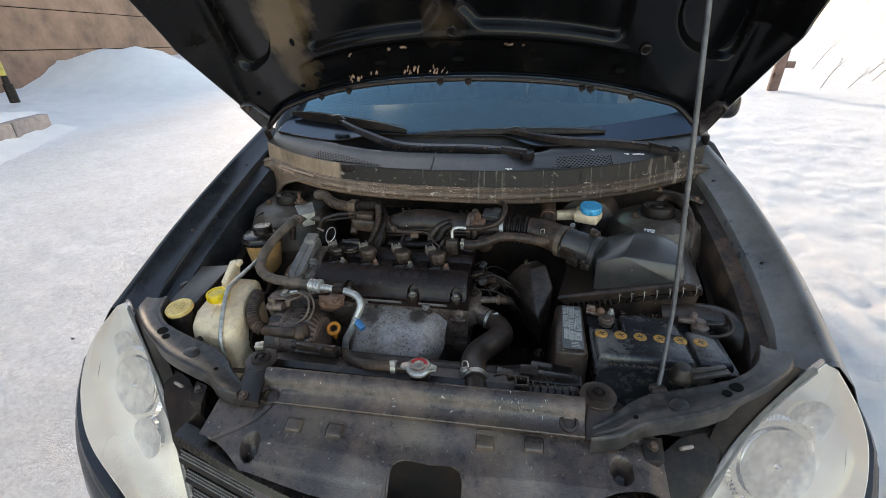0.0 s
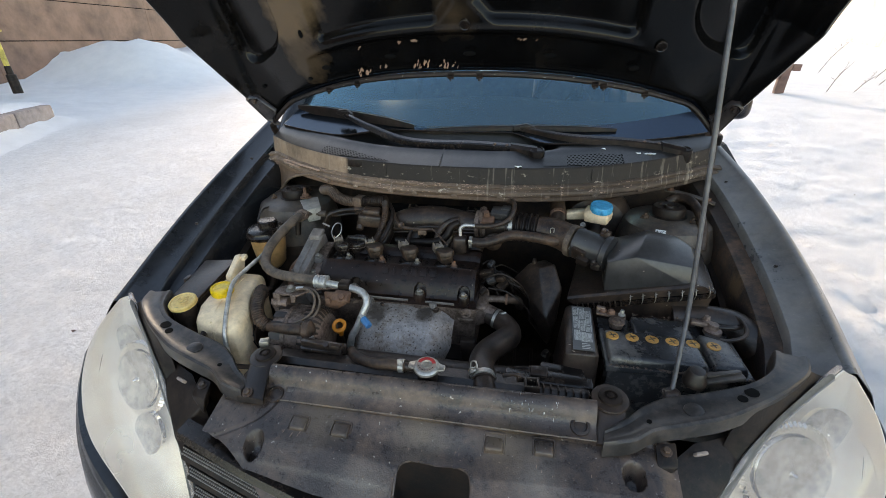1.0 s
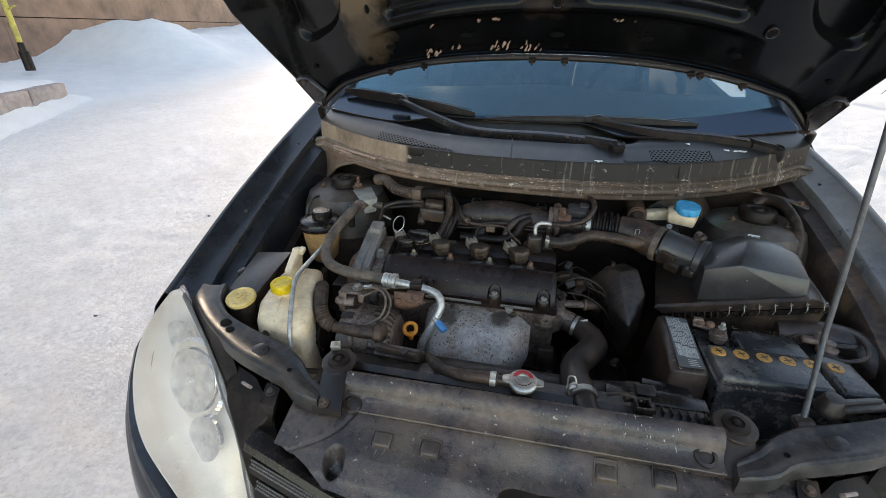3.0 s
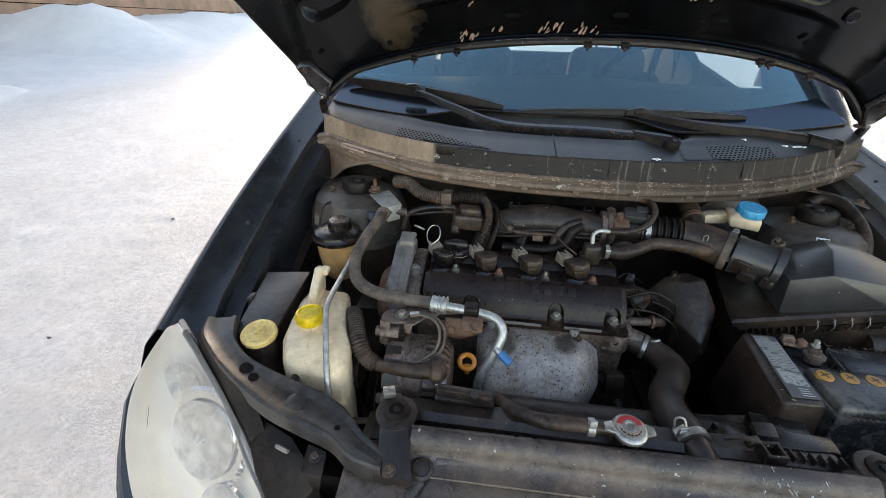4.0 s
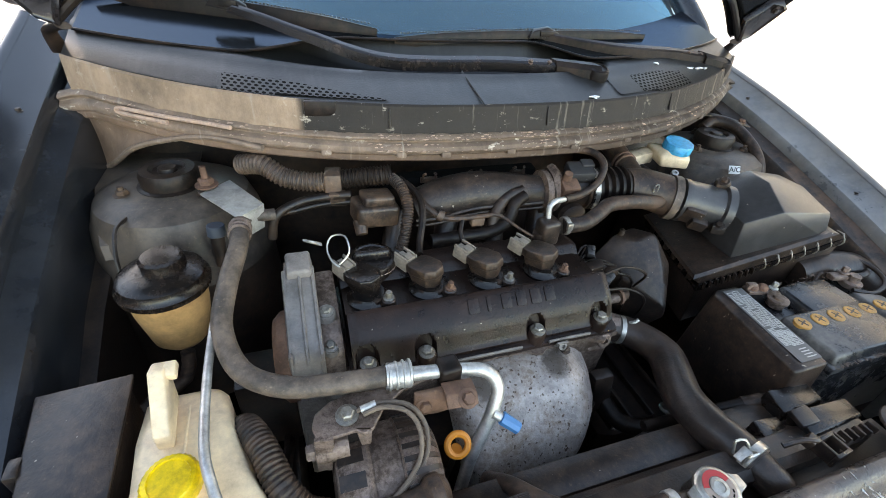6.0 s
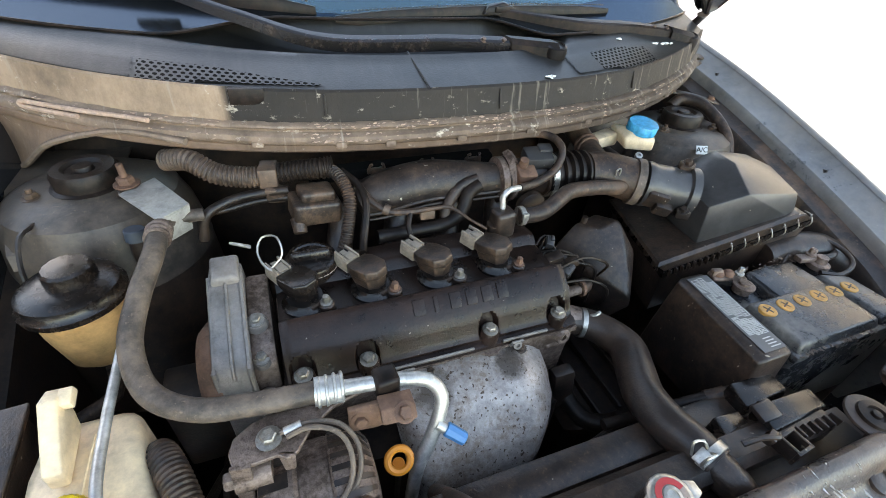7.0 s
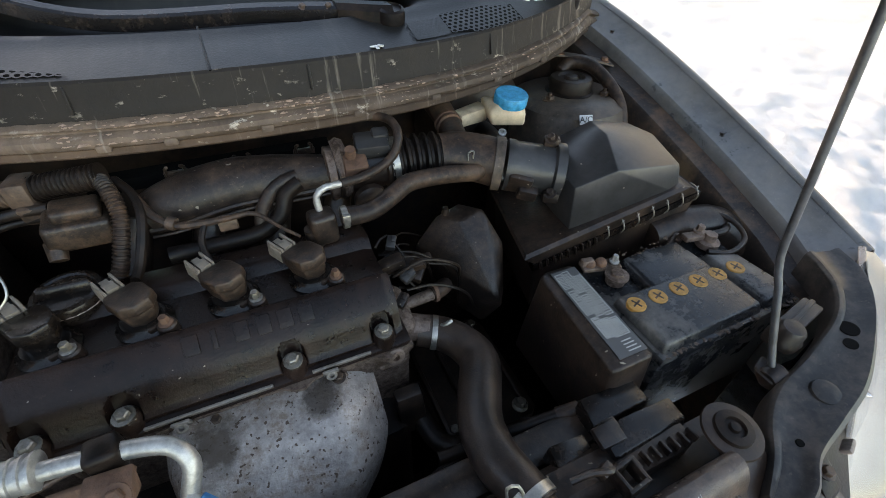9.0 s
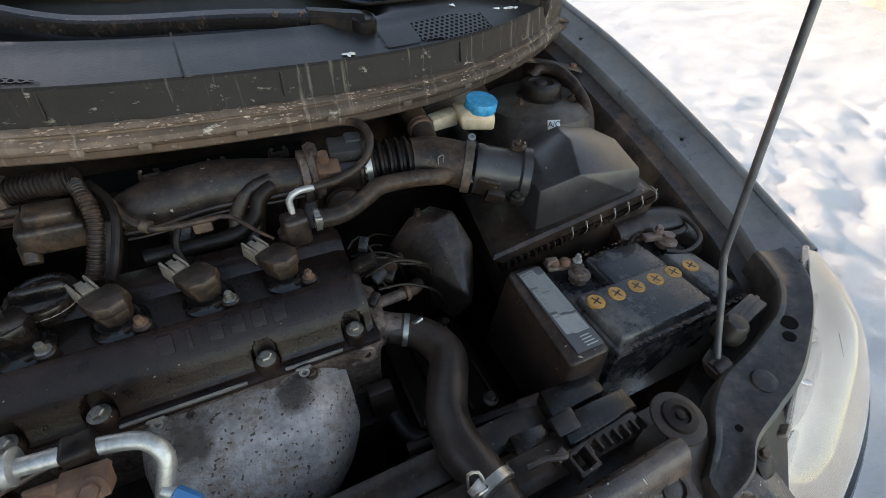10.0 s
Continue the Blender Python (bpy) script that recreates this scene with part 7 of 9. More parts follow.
for i in range(6):
    p = lerp(fl, bl, 0.12 + 0.14 * i) + Vector((-0.004, 0, 0.004))
    bm = B()
    box(bm, p, (0.008, 0.010, 0.018), (0, 0, 10), 0.002)
    part("side_clip", bm, M_PLASTIC, airbox)
for i in range(9):
    p = lerp(fl, fr_, 0.04 + 0.04 * i) + Vector((0, -0.002, -0.004))
    bm = B()
    box(bm, p, (0.003, 0.006, 0.016), (0, -15, 0), 0.001)
    part("rim_rib", bm, M_PLASTIC, airbox)

# strap over the suspension tower
strap = thing("tower_strap", (0.60, 0.64, 0.97), "flat grey steel strap bolted over the suspension tower", "bracket")
bm = B()
sheet(bm, [[lerp((0.545, 0.672, 1.004), (0.662, 0.622, 0.985), i / 8) + Vector((0.010 * j, 0.022 * j, 0.004 * math.sin(math.pi * i / 8) - 0.004 * (j == 1))) for j in (-0.5, -0.2, 0.2, 0.5)] for i in range(9)], 0.003)
part("strap", bm, M_TOWER, strap)
for k in (0.12, 0.86):
    bm = B()
    bolt(bm, lerp((0.545, 0.672, 1.004), (0.662, 0.622, 0.985), k) + Vector((0, 0, 0.001)), (0, 0, 1), 0.007, 0.007)
    part("strap_bolt", bm, M_RUST, strap, "rusty bolt")

# scrap of paper fallen beside the top hose
bm = B()
sheet(bm, [[(0.163 + 0.007 * a + 0.002 * b, 0.236 + 0.010 * b, 0.330 + 0.004 * math.sin(2.0 * a + b)) for a in range(4)] for b in range(4)], 0.001)
solo("paper_scrap", bm, M_WHITE, (0.17, 0.24, 0.32), "crumpled white paper scrap lying under the hose", "paper scrap")

# snorkel and loose pipe behind the battery
snorkel = thing("air_snorkel", (0.60, 0.28, 0.76), "black plastic air snorkel leading into the wing", "air snorkel")
bm = B()
tube(bm, [(0.50, 0.29, 0.83), (0.56, 0.285, 0.835), (0.62, 0.27, 0.83), (0.66, 0.24, 0.80)], [0.026, 0.030, 0.034, 0.034], 20, 0.01)
part("pipe", bm, M_PLASTIC, snorkel)

# central resonator
reso = thing("resonator", (0.22, 0.36, 0.70), "faceted black plastic resonator beside the engine", "resonator")
bm = B()
hull(bm, [(0.185, 0.43, 0.865), (0.225, 0.43, 0.880), (0.250, 0.395, 0.885), (0.212, 0.395, 0.872), (0.200, 0.375, 0.80), (0.205, 0.345, 0.765), (0.232, 0.300, 0.790), (0.245, 0.305, 0.758), (0.206, 0.345, 0.735), (0.270, 0.36, 0.84), (0.262, 0.33, 0.77), (0.24, 0.45, 0.80), (0.150, 0.428, 0.822), (0.152, 0.438, 0.74), (0.19, 0.45, 0.70), (0.25, 0.36, 0.66)], 0.005, 3)
part("shell", bm, M_PLASTIC, reso)
bm = B()
lathe(bm, (0.200, 0.425, 0.868), (0, 0, 1), [(0.006, 0), (0.005, 0.012), (0.002, 0.013)], 12)
part("peg", bm, M_PLASTIC, reso)

# exhaust heat shield
shield = thing("exhaust_heat_shield", (-0.07, 0.17, 0.62), "spotted grey metal heat shield over the exhaust", "heat shield")
prof = [(0.262, 0.812), (0.250, 0.826), (0.225, 0.824), (0.190, 0.812), (0.176, 0.800), (0.150, 0.770), (0.134, 0.745), (0.126, 0.71), (0.124, 0.60)]
bm = B()
rows = []
for i in range(31):
    s = i / 30
    row = []
    for k, (y, z) in enumerate(spline([(0, a, b) for a, b in prof], 0.012) and [(v.y, v.z) for v in spline([(0, a, b) for a, b in prof], 0.012)]):
        d = max(0.0, 0.812 - z)
        x0, x1 = -0.205 + 0.10 * min(d, 0.2), 0.022 - 0.55 * max(0, d - 0.035)
        x = x0 + (x1 - x0) * s
        edge = min(s, 1 - s) * 30
        drop = 0.030 * max(0.0, 1 - edge / 3.0) ** 2 if s < 0.5 else 0.048 * max(0.0, 1 - edge / 8.0) ** 2
        row.append((x, y + drop * 0.8, z - drop * 0.5 + 0.0025 * fbm(x, z, 20.0) + 0.004 * bead(z, 0.772, 0.006) * min(1.0, edge / 4)))
    rows.append(row)
sheet(bm, rows, 0.0015)
hs = part("pressed_shell", bm, M_HEATSHIELD, shield)
for x, y, z in ((-0.150, 0.236, 0.8235), (-0.020, 0.236, 0.8235)):
    bm = B()
    bolt(bm, (x, y, z), (0, -0.15, 1), 0.0055, 0.005)
    part("shield_bolt", bm, M_COIL, shield, "small brown shield bolt")
# alternator
alt = thing("alternator", (-0.31, 0.13, 0.72), "dusty grey alternator with slotted end covers", "alternator")
AC = Vector((0, 0.135, 0.795))
bm = B()
lathe(bm, AC + Vector((-0.358, 0, 0)), (1, 0, 0), [(0.030, 0), (0.060, 0.004), (0.066, 0.012), (0.067, 0.036), (0.064, 0.040)], 36)
part("front_cover", bm, M_ALLOY_DIRTY, alt, "cast front cover")
bm = B()
lathe(bm, AC + Vector((-0.318, 0, 0)), (1, 0, 0), [(0.063, 0), (0.0645, 0.002), (0.0645, 0.028), (0.063, 0.030)], 36)
part("stator", bm, M_ALLOY_DIRTY, alt)
bm = B()
lathe(bm, AC + Vector((-0.288, 0, 0)), (1, 0, 0), [(0.064, 0), (0.067, 0.003), (0.066, 0.020), (0.060, 0.034), (0.048, 0.043), (0.02, 0.046)], 36)
part("rear_cover", bm, M_ALLOY_DIRTY, alt, "cast rear cover")
# vent openings are solid dark blocks whose colour stands for the shade inside
for ring_x, w in ((-0.272, 0.026), ):
    for k in range(20):
        a = radians(-38 + 11.5 * k)
        bm = B()
        pts = []
        for x, r in ((-0.286, 0.0668), (-0.268, 0.0668), (-0.254, 0.0612), (-0.247, 0.0520)):
            for da in (-0.042, 0.042):
                for dr in (-0.006, 0.0008):
                    pts.append(AC + Vector((x, -(r + dr) * math.cos(a + da), (r + dr) * math.sin(a + da))))
        hull(bm, pts, 0.0)
        part("vent_slot", bm, M_APRON, alt)
for x0, x1 in ((-0.352, -0.326), ):
    for k in range(9):
        a = radians(-34 + 21 * k)
        bm = B()
        hull(bm, [AC + Vector((x, -(0.0662 + dr) * math.cos(a + da), (0.0662 + dr) * math.sin(a + da))) for x in (x0, x1) for da in (-0.11, 0.11) for dr in (-0.006, 0.0012)], 0.0)
        part("vent_window", bm, M_APRON, alt)
for p, ax in (((-0.368, 0.152, 0.862), (-1, 0, 0)), ((-0.366, 0.168, 0.832), (-1, 0, 0)), ((-0.345, 0.06, 0.80), (-1, 0, 0))):
    bm = B()
    lathe(bm, p, ax, [(0.014, -0.03), (0.014, 0.0), (0.010, 0.002)], 16)
    bolt(bm, p, ax, 0.009, 0.010)
    part("mount_lug", bm, M_ALLOY_DIRTY, alt)
bm = B()
outline = [(-0.368, 0.148), (-0.372, 0.162), (-0.368, 0.176), (-0.352, 0.188), (-0.325, 0.195), (-0.285, 0.204), (-0.245, 0.210), (-0.232, 0.205), (-0.240, 0.192), (-0.275, 0.182), (-0.298, 0.166), (-0.312, 0.146), (-0.322, 0.142), (-0.330, 0.148), (-0.350, 0.146)]
plate(bm, outline, 0.005, pose(0, 0, 0.884), 0.001)
hull(bm, [(-0.371, 0.146, 0.889), (-0.352, 0.143, 0.889), (-0.371, 0.151, 0.889), (-0.352, 0.149, 0.889), (-0.371, 0.140, 0.846), (-0.357, 0.138, 0.842), (-0.371, 0.146, 0.846), (-0.357, 0.144, 0.842)], 0.0015)
hull(bm, [(-0.330, 0.148, 0.889), (-0.314, 0.143, 0.889), (-0.330, 0.152, 0.889), (-0.314, 0.148, 0.889), (-0.326, 0.140, 0.872), (-0.316, 0.139, 0.872), (-0.326, 0.146, 0.872), (-0.316, 0.145, 0.872)], 0.0015)
br = part("adjuster_bracket", bm, M_ALLOY_DIRTY, alt, "grey hook-shaped bracket")
bm = B()
bolt(bm, (-0.336, 0.166, 0.890), (0, -0.1, 1), 0.008, 0.007)
part("bracket_bolt", bm, M_BOLT, br)
bm = B()
tube(bm, [(-0.326, 0.166, 0.894), (-0.300, 0.168, 0.896), (-0.272, 0.160, 0.892), (-0.258, 0.142, 0.876), (-0.264, 0.118, 0.858), (-0.295, 0.095, 0.850), (-0.325, 0.082, 0.845)], 0.0026, 8, 0.006)
tube(bm, [(-0.320, 0.160, 0.894), (-0.300, 0.161, 0.898), (-0.276, 0.152, 0.894), (-0.266, 0.136, 0.880), (-0.272, 0.114, 0.862), (-0.303, 0.090, 0.852), (-0.333, 0.078, 0.846)], 0.0026, 8, 0.006)
part("earth_lead", bm, M_HOSE, alt, "black earth lead in a loop")
bm = B()
cyl(bm, (-0.322, 0.166, 0.894), (-0.306, 0.168, 0.896), 0.0042, 0.0042, 12)
part("lead_ferrule", bm, M_PIPE, alt)
bm = B()
tube(bm, [(-0.372, 0.108, 0.826), (-0.34, 0.088, 0.842), (-0.30, 0.082, 0.846), (-0.272, 0.085, 0.846)], [0.011, 0.010, 0.012, 0.013], 12, 0.008)
lathe(bm, (-0.275, 0.084, 0.846), (1, 0.1, 0), [(0.013, 0), (0.019, 0.006), (0.020, 0.018), (0.012, 0.026), (0.002, 0.028)], 18)
part("terminal_boot", bm, M_RUBBER, alt, "rubber terminal boot and cable")
bm = B()
box(bm, (-0.255, 0.078, 0.822), (0.018, 0.014, 0.036), (18, 0, 0), 0.003)
for k in range(4):
    box(bm, (-0.255, 0.070, 0.808 + 0.009 * k), (0.012, 0.004, 0.004), (18, 0, 0), 0.001)
part("regulator_plug", bm, M_STEEL, alt)

conduit = thing("corrugated_cable_sleeve", (-0.41, 0.15, 0.82), "black corrugated cable sleeve beside the coolant tank", "cable sleeve")
bm = B()
tube(bm, [(-0.448, 0.215, 0.838), (-0.436, 0.198, 0.858), (-0.420, 0.165, 0.864), (-0.405, 0.128, 0.858), (-0.388, 0.108, 0.842), (-0.368, 0.104, 0.828)], 0.0142, 18, 0.01, ribs=0.0052, depth=0.0007)
part("sleeve", bm, M_RUBBER, conduit)

# dipstick
dip = thing("dipstick", (-0.218, 0.14, 0.70), "orange ring-handled engine oil dipstick", "dipstick")
bm = B()
c = Vector((-0.218, 0.140, 0.824))
tube(bm, [c + Vector((0.0125 * math.cos(a), 0.0085 * math.sin(a), 0.0085 * math.sin(a))) for a in [2 * math.pi * i / 16 for i in range(17)]], 0.0042, 8, 0.006)
cyl(bm, c + Vector((0, 0.003, -0.012)), c + Vector((0, 0.004, -0.028)), 0.007, 0.005, 12, 0.001)
part("ring_handle", bm, M_ORANGE, dip, "orange plastic ring handle")
bm = B()
tube(bm, [c + Vector((0, 0.004, -0.026)), c + Vector((0.004, 0.02, -0.09)), c + Vector((0.01, 0.05, -0.2))], 0.004, 8, 0.02)
part("tube", bm, M_APRON, dip)

# air conditioning line
acline = thing("refrigerant_line", (-0.30, 0.2, 0.86), "rubber refrigerant hose joined to a bent aluminium pipe", "refrigerant line")
bm = B()
tube(bm, [(-0.437, 0.418, 0.962), (-0.437, 0.385, 0.962), (-0.449, 0.335, 0.946), (-0.455, 0.285, 0.926), (-0.437, 0.235, 0.911), (-0.397, 0.207, 0.905), (-0.345, 0.199, 0.902), (-0.290, 0.197, 0.899)], 0.0116, 16, 0.008)
part("hose", bm, M_HOSE, acline, "dusty black rubber hose")
bm = B()
tube(bm, [(-0.290, 0.197, 0.899), (-0.262, 0.195, 0.897)], [0.0145, 0.0145], 18, 0.004)
for q in (-0.286, -0.278, -0.270, -0.263):
    lathe(bm, (q, 0.196, 0.8985), (1, -0.05, -0.05), [(0.0140, -0.002), (0.0158, -0.001), (0.0158, 0.001), (0.0140, 0.002)], 20)
part("crimp_ferrule", bm, M_PIPE, acline, "bright crimped ferrule")
bm = B()
tube(bm, [(-0.264, 0.195, 0.897), (-0.235, 0.193, 0.895), (-0.200, 0.190, 0.892), (-0.172, 0.184, 0.886), (-0.161, 0.172, 0.870), (-0.168, 0.160, 0.848), (-0.182, 0.150, 0.815), (-0.196, 0.143, 0.785), (-0.205, 0.140, 0.70)], 0.0082, 16, 0.007)
part("aluminium_pipe", bm, M_PIPE, acline, "bright aluminium pipe")
bm = B()
cyl(bm, (-0.171, 0.154, 0.847), (-0.160, 0.146, 0.842), 0.006, 0.006, 12)
part("valve_stem", bm, M_PIPE, acline)
bm = B()
cyl(bm, (-0.163, 0.148, 0.844), (-0.145, 0.134, 0.835), 0.0082, 0.0076, 8, 0.0010)
part("valve_cap", bm, M_BLUE_DARK, acline, "blue plastic valve cap")
bm = B()
tube(bm, [(-0.437, 0.418, 0.962), (-0.438, 0.45, 0.956)], [0.0140, 0.0140], 16, 0.005)
for q in (0.420, 0.428, 0.436):
    lathe(bm, (-0.437, q, 0.961), (0, 1, -0.1), [(0.0135, -0.002), (0.0152, 0), (0.0135, 0.002)], 18)
part("upper_ferrule", bm, M_ALLOY_DIRTY, acline)
bm = B()
tube(bm, [(-0.438, 0.448, 0.957), (-0.436, 0.470, 0.951), (-0.420, 0.487, 0.946), (-0.395, 0.492, 0.944)], 0.009, 12, 0.006)
part("upper_fitting", bm, M_HOSE, acline)
bm = B()
tube(bm, [(-0.447, 0.40, 0.945), (-0.462, 0.33, 0.928), (-0.468, 0.27, 0.914), (-0.467, 0.205, 0.911), (-0.463, 0.152, 0.910), (-0.457, 0.125, 0.902), (-0.446, 0.092, 0.884), (-0.437, 0.064, 0.862), (-0.428, 0.040, 0.830), (-0.424, 0.034, 0.74)], 0.0048, 10, 0.008)
part("thin_pipe", bm, M_PIPE, acline, "thin bare aluminium pipe")
bm = B()
box(bm, (-0.218, 0.192, 0.892), (0.026, 0.026, 0.030), (0, 0, 4), 0.005, 3)
part("pipe_clip", bm, M_RUBBER_DARK, acline, "black pipe clip")
bm = B()
hull(bm, [(-0.262, 0.175, 0.885), (-0.195, 0.170, 0.890), (-0.262, 0.172, 0.850), (-0.205, 0.160, 0.868), (-0.262, 0.180, 0.885), (-0.195, 0.176, 0.890), (-0.262, 0.178, 0.850), (-0.205, 0.166, 0.868), (-0.235, 0.172, 0.845), (-0.235, 0.178, 0.845)], 0.0015)
hull(bm, [(-0.232, 0.158, 0.896), (-0.196, 0.156, 0.894), (-0.232, 0.148, 0.884), (-0.196, 0.146, 0.884), (-0.232, 0.178, 0.894), (-0.196, 0.176, 0.894), (-0.225, 0.172, 0.865), (-0.20, 0.17, 0.865)], 0.002)
rb = part("rusty_bracket", bm, M_RUST, acline, "rusty steel bracket")
bm = B()
bolt(bm, (-0.208, 0.153, 0.890), (0, -0.6, 0.8), 0.0075, 0.007)
part("bracket_bolt", bm, M_RUST, rb)
bm = B()
bolt(bm, (-0.25, 0.172, 0.868), (0, -1, 0.2), 0.007, 0.006)
part("bracket_bolt", bm, M_RUST, rb)

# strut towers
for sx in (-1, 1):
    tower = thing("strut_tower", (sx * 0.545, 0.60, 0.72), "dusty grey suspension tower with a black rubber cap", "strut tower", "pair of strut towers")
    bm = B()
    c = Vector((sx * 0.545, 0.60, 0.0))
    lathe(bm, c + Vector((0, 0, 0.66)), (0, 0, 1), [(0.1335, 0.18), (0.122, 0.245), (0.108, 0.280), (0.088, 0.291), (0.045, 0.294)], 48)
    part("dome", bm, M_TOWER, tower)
    # shade below the tower top is put into this wall's near-black colour
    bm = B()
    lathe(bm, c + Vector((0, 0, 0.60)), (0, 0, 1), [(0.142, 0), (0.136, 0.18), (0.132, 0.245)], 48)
    part("tower_wall", bm, M_APRON, tower, "lower wall of the tower, its shade put into a black colour")
    bm = B()
    lathe(bm, c + Vector((0, 0, 0.952)), (0, 0, 1), [(0.046, 0), (0.047, 0.003), (0.041, 0.005), (0.0415, 0.022), (0.038, 0.028), (0.026, 0.029), (0.022, 0.024), (0.014, 0.024), (0.012, 0.030), (0.004, 0.031)], 36)
    part("rubber_cap", bm, M_RUBBER_DARK, tower, "black rubber strut cap")
    for a in (200, 320, 80):
        p = c + Vector((0.066 * math.cos(radians(a)), 0.066 * math.sin(radians(a)), 0.951))
        bm = B()
        bolt(bm, p, (0, 0, 1), 0.0085, 0.007)
        cyl(bm, p, p + Vector((0, 0, 0.014)), 0.0042, 0.004, 10)
        part("strut_stud", bm, M_COIL, tower, "brown strut stud and nut")
    if sx < 0:
        bm = B()
        sheet(bm, [[lerp((-0.630 - 0.24 * (y - 0.50), y, za), (-0.520, y, zb), i / 6) + Vector((0, 0, -0.006 * math.sin(math.pi * i / 6))) for i in range(7)] for y, za, zb in ((0.500, 0.890, 0.905), (0.507, 0.910, 0.922), (0.535, 0.920, 0.931), (0.60, 0.934, 0.938), (0.76, 0.945, 0.945))], 0.003)
        part("apron_shelf", bm, M_TOWER, tower, "dusty pressed shelf between tower and wing")
    if sx > 0:
        bm = B()
        tube(bm, [(0.552, 0.645, 0.975), (0.575, 0.645, 0.990), (0.600, 0.615, 0.990), (0.612, 0.565, 0.968), (0.612, 0.525, 0.940), (0.608, 0.50, 0.90)], 0.012, 12, 0.008)
        part("vent_hose", bm, M_RUBBER, tower, "small dusty hose over the tower")
        q = Vector((0.503, 0.492, 0.9435))
        nrm = Vector((-0.25, -0.80, 0.55)).normalized()
        mm = look(q + nrm * 0.002, q + nrm) @ pose(0, 0, 0, 0, 180, 0)
        bm = B()
        box(bm, (0, 0, 0), (0.024, 0.017, 0.0012), r=0.0004, m=mm)
        tag = part("sticker", bm, M_WHITE, tower, "white A/C sticker")
        cu = bpy.data.curves.new("letters", "FONT")
        cu.body, cu.size, cu.align_x, cu.align_y, cu.extrude = "A/C", 0.0145, "CENTER", "CENTER", 0.0002
        letters = new("letters", cu)
        deps = bpy.context.evaluated_depsgraph_get()
        me = bpy.data.meshes.new_from_object(letters.evaluated_get(deps))
        bpy.data.objects.remove(letters)
        lb = B()
        lb.from_mesh(me)
        bmesh.ops.transform(lb, matrix=mm @ pose(0, 0, 0.0012), verts=lb.verts)
        part("lettering", lb, M_BLACK, tag, "black letters A/C")

bk = thing("pipe_stay", (-0.46, 0.53, 0.955), "light grey bent steel stay bolted to the tower", "bracket")
bm = B()
A_, B_, C_, D_ = (Vector(q) for q in ((-0.496, 0.536, 0.962), (-0.458, 0.575, 0.962), (-0.407, 0.489, 0.962), (-0.440, 0.456, 0.962)))
lift = Vector((0, 0, 0.003))
hull(bm, [A_, B_, C_, D_] + [q + lift for q in (A_, B_, C_, D_)], 0.0008)
fold = Vector((0.004, 0.004, -0.034))
hull(bm, [C_, D_, C_ + Vector((-0.003, 0.003, 0)), D_ + Vector((-0.003, 0.003, 0)), lerp(C_, D_, 0.25) + fold, lerp(C_, D_, 0.95) + fold, lerp(C_, D_, 0.25) + fold + Vector((-0.003, 0.003, 0)), lerp(C_, D_, 0.95) + fold + Vector((-0.003, 0.003, 0))], 0.0008)
part("strap", bm, M_STAY, bk)
bm = B()
bolt(bm, (-0.488, 0.557, 0.967), (0, 0, 1), 0.011, 0.010)
cyl(bm, (-0.488, 0.557, 0.972), (-0.488, 0.557, 0.998), 0.005, 0.0045, 10)
part("stay_nut", bm, M_RUST, bk)
sensor = thing("pressure_valve", (-0.475, 0.46, 0.90), "small valve with a faded blue cap", "valve")
bm = B()
cyl(bm, (-0.476, 0.462, 0.885), (-0.474, 0.468, 0.935), 0.008, 0.010, 14, 0.001)
part("stem", bm, M_APRON, sensor)
bm = B()
cyl(bm, (-0.474, 0.468, 0.933), (-0.473, 0.470, 0.949), 0.0125, 0.012, 16, 0.001)
part("cap", bm, M_FADEDBLUE, sensor, "faded blue-grey cap")

# power steering reservoir
psr = thing("steering_fluid_reservoir", (-0.535, 0.40, 0.78), "brown-stained fluid reservoir under a black lid", "reservoir")
RC = Vector((-0.534, 0.402, 0.018))
bm = B()
lathe(bm, RC + Vector((0, 0, 0.775)), (0, 0, 1), [(0.014, 0.012), (0.026, 0.020), (0.037, 0.034), (0.045, 0.085), (0.047, 0.120)], 36)
part("tank", bm, M_BROWN, psr, "brown-stained translucent tank")
bm = B()
lathe(bm, RC + Vector((0, 0, 0.888)), (0, 0, 1), [(0.048, 0), (0.054, 0.002), (0.055, 0.010), (0.051, 0.014), (0.050, 0.022), (0.044, 0.026), (0.026, 0.027)], 40)
lid2 = part("lid", bm, M_GLOSSBLACK, psr, "black lid")
bm = B()
lathe(bm, RC + Vector((0.004, 0.006, 0.912)), (0, 0, 1), [(0.026, 0), (0.025, 0.018), (0.022, 0.021), (0.004, 0.022)], 28, 1, 0.02)
part("filler_knob", bm, M_GLOSSBLACK, lid2)
bm = B()
tube(bm, [(-0.590, 0.52, 0.945), (-0.598, 0.49, 0.945), (-0.600, 0.465, 0.92), (-0.598, 0.45, 0.89)], 0.003, 6, 0.008)
tube(bm, [(-0.598, 0.455, 0.900), (-0.585, 0.440, 0.906), (-0.565, 0.43, 0.908)], 0.0025, 6, 0.008)
part("wire_hanger", bm, M_APRON, psr)
bm = B()
tube(bm, [(-0.54, 0.405, 0.78), (-0.55, 0.39, 0.74), (-0.60, 0.34, 0.74), (-0.61, 0.28, 0.70)], 0.010, 10, 0.015)
part("return_hose", bm, M_RUBBER, psr)

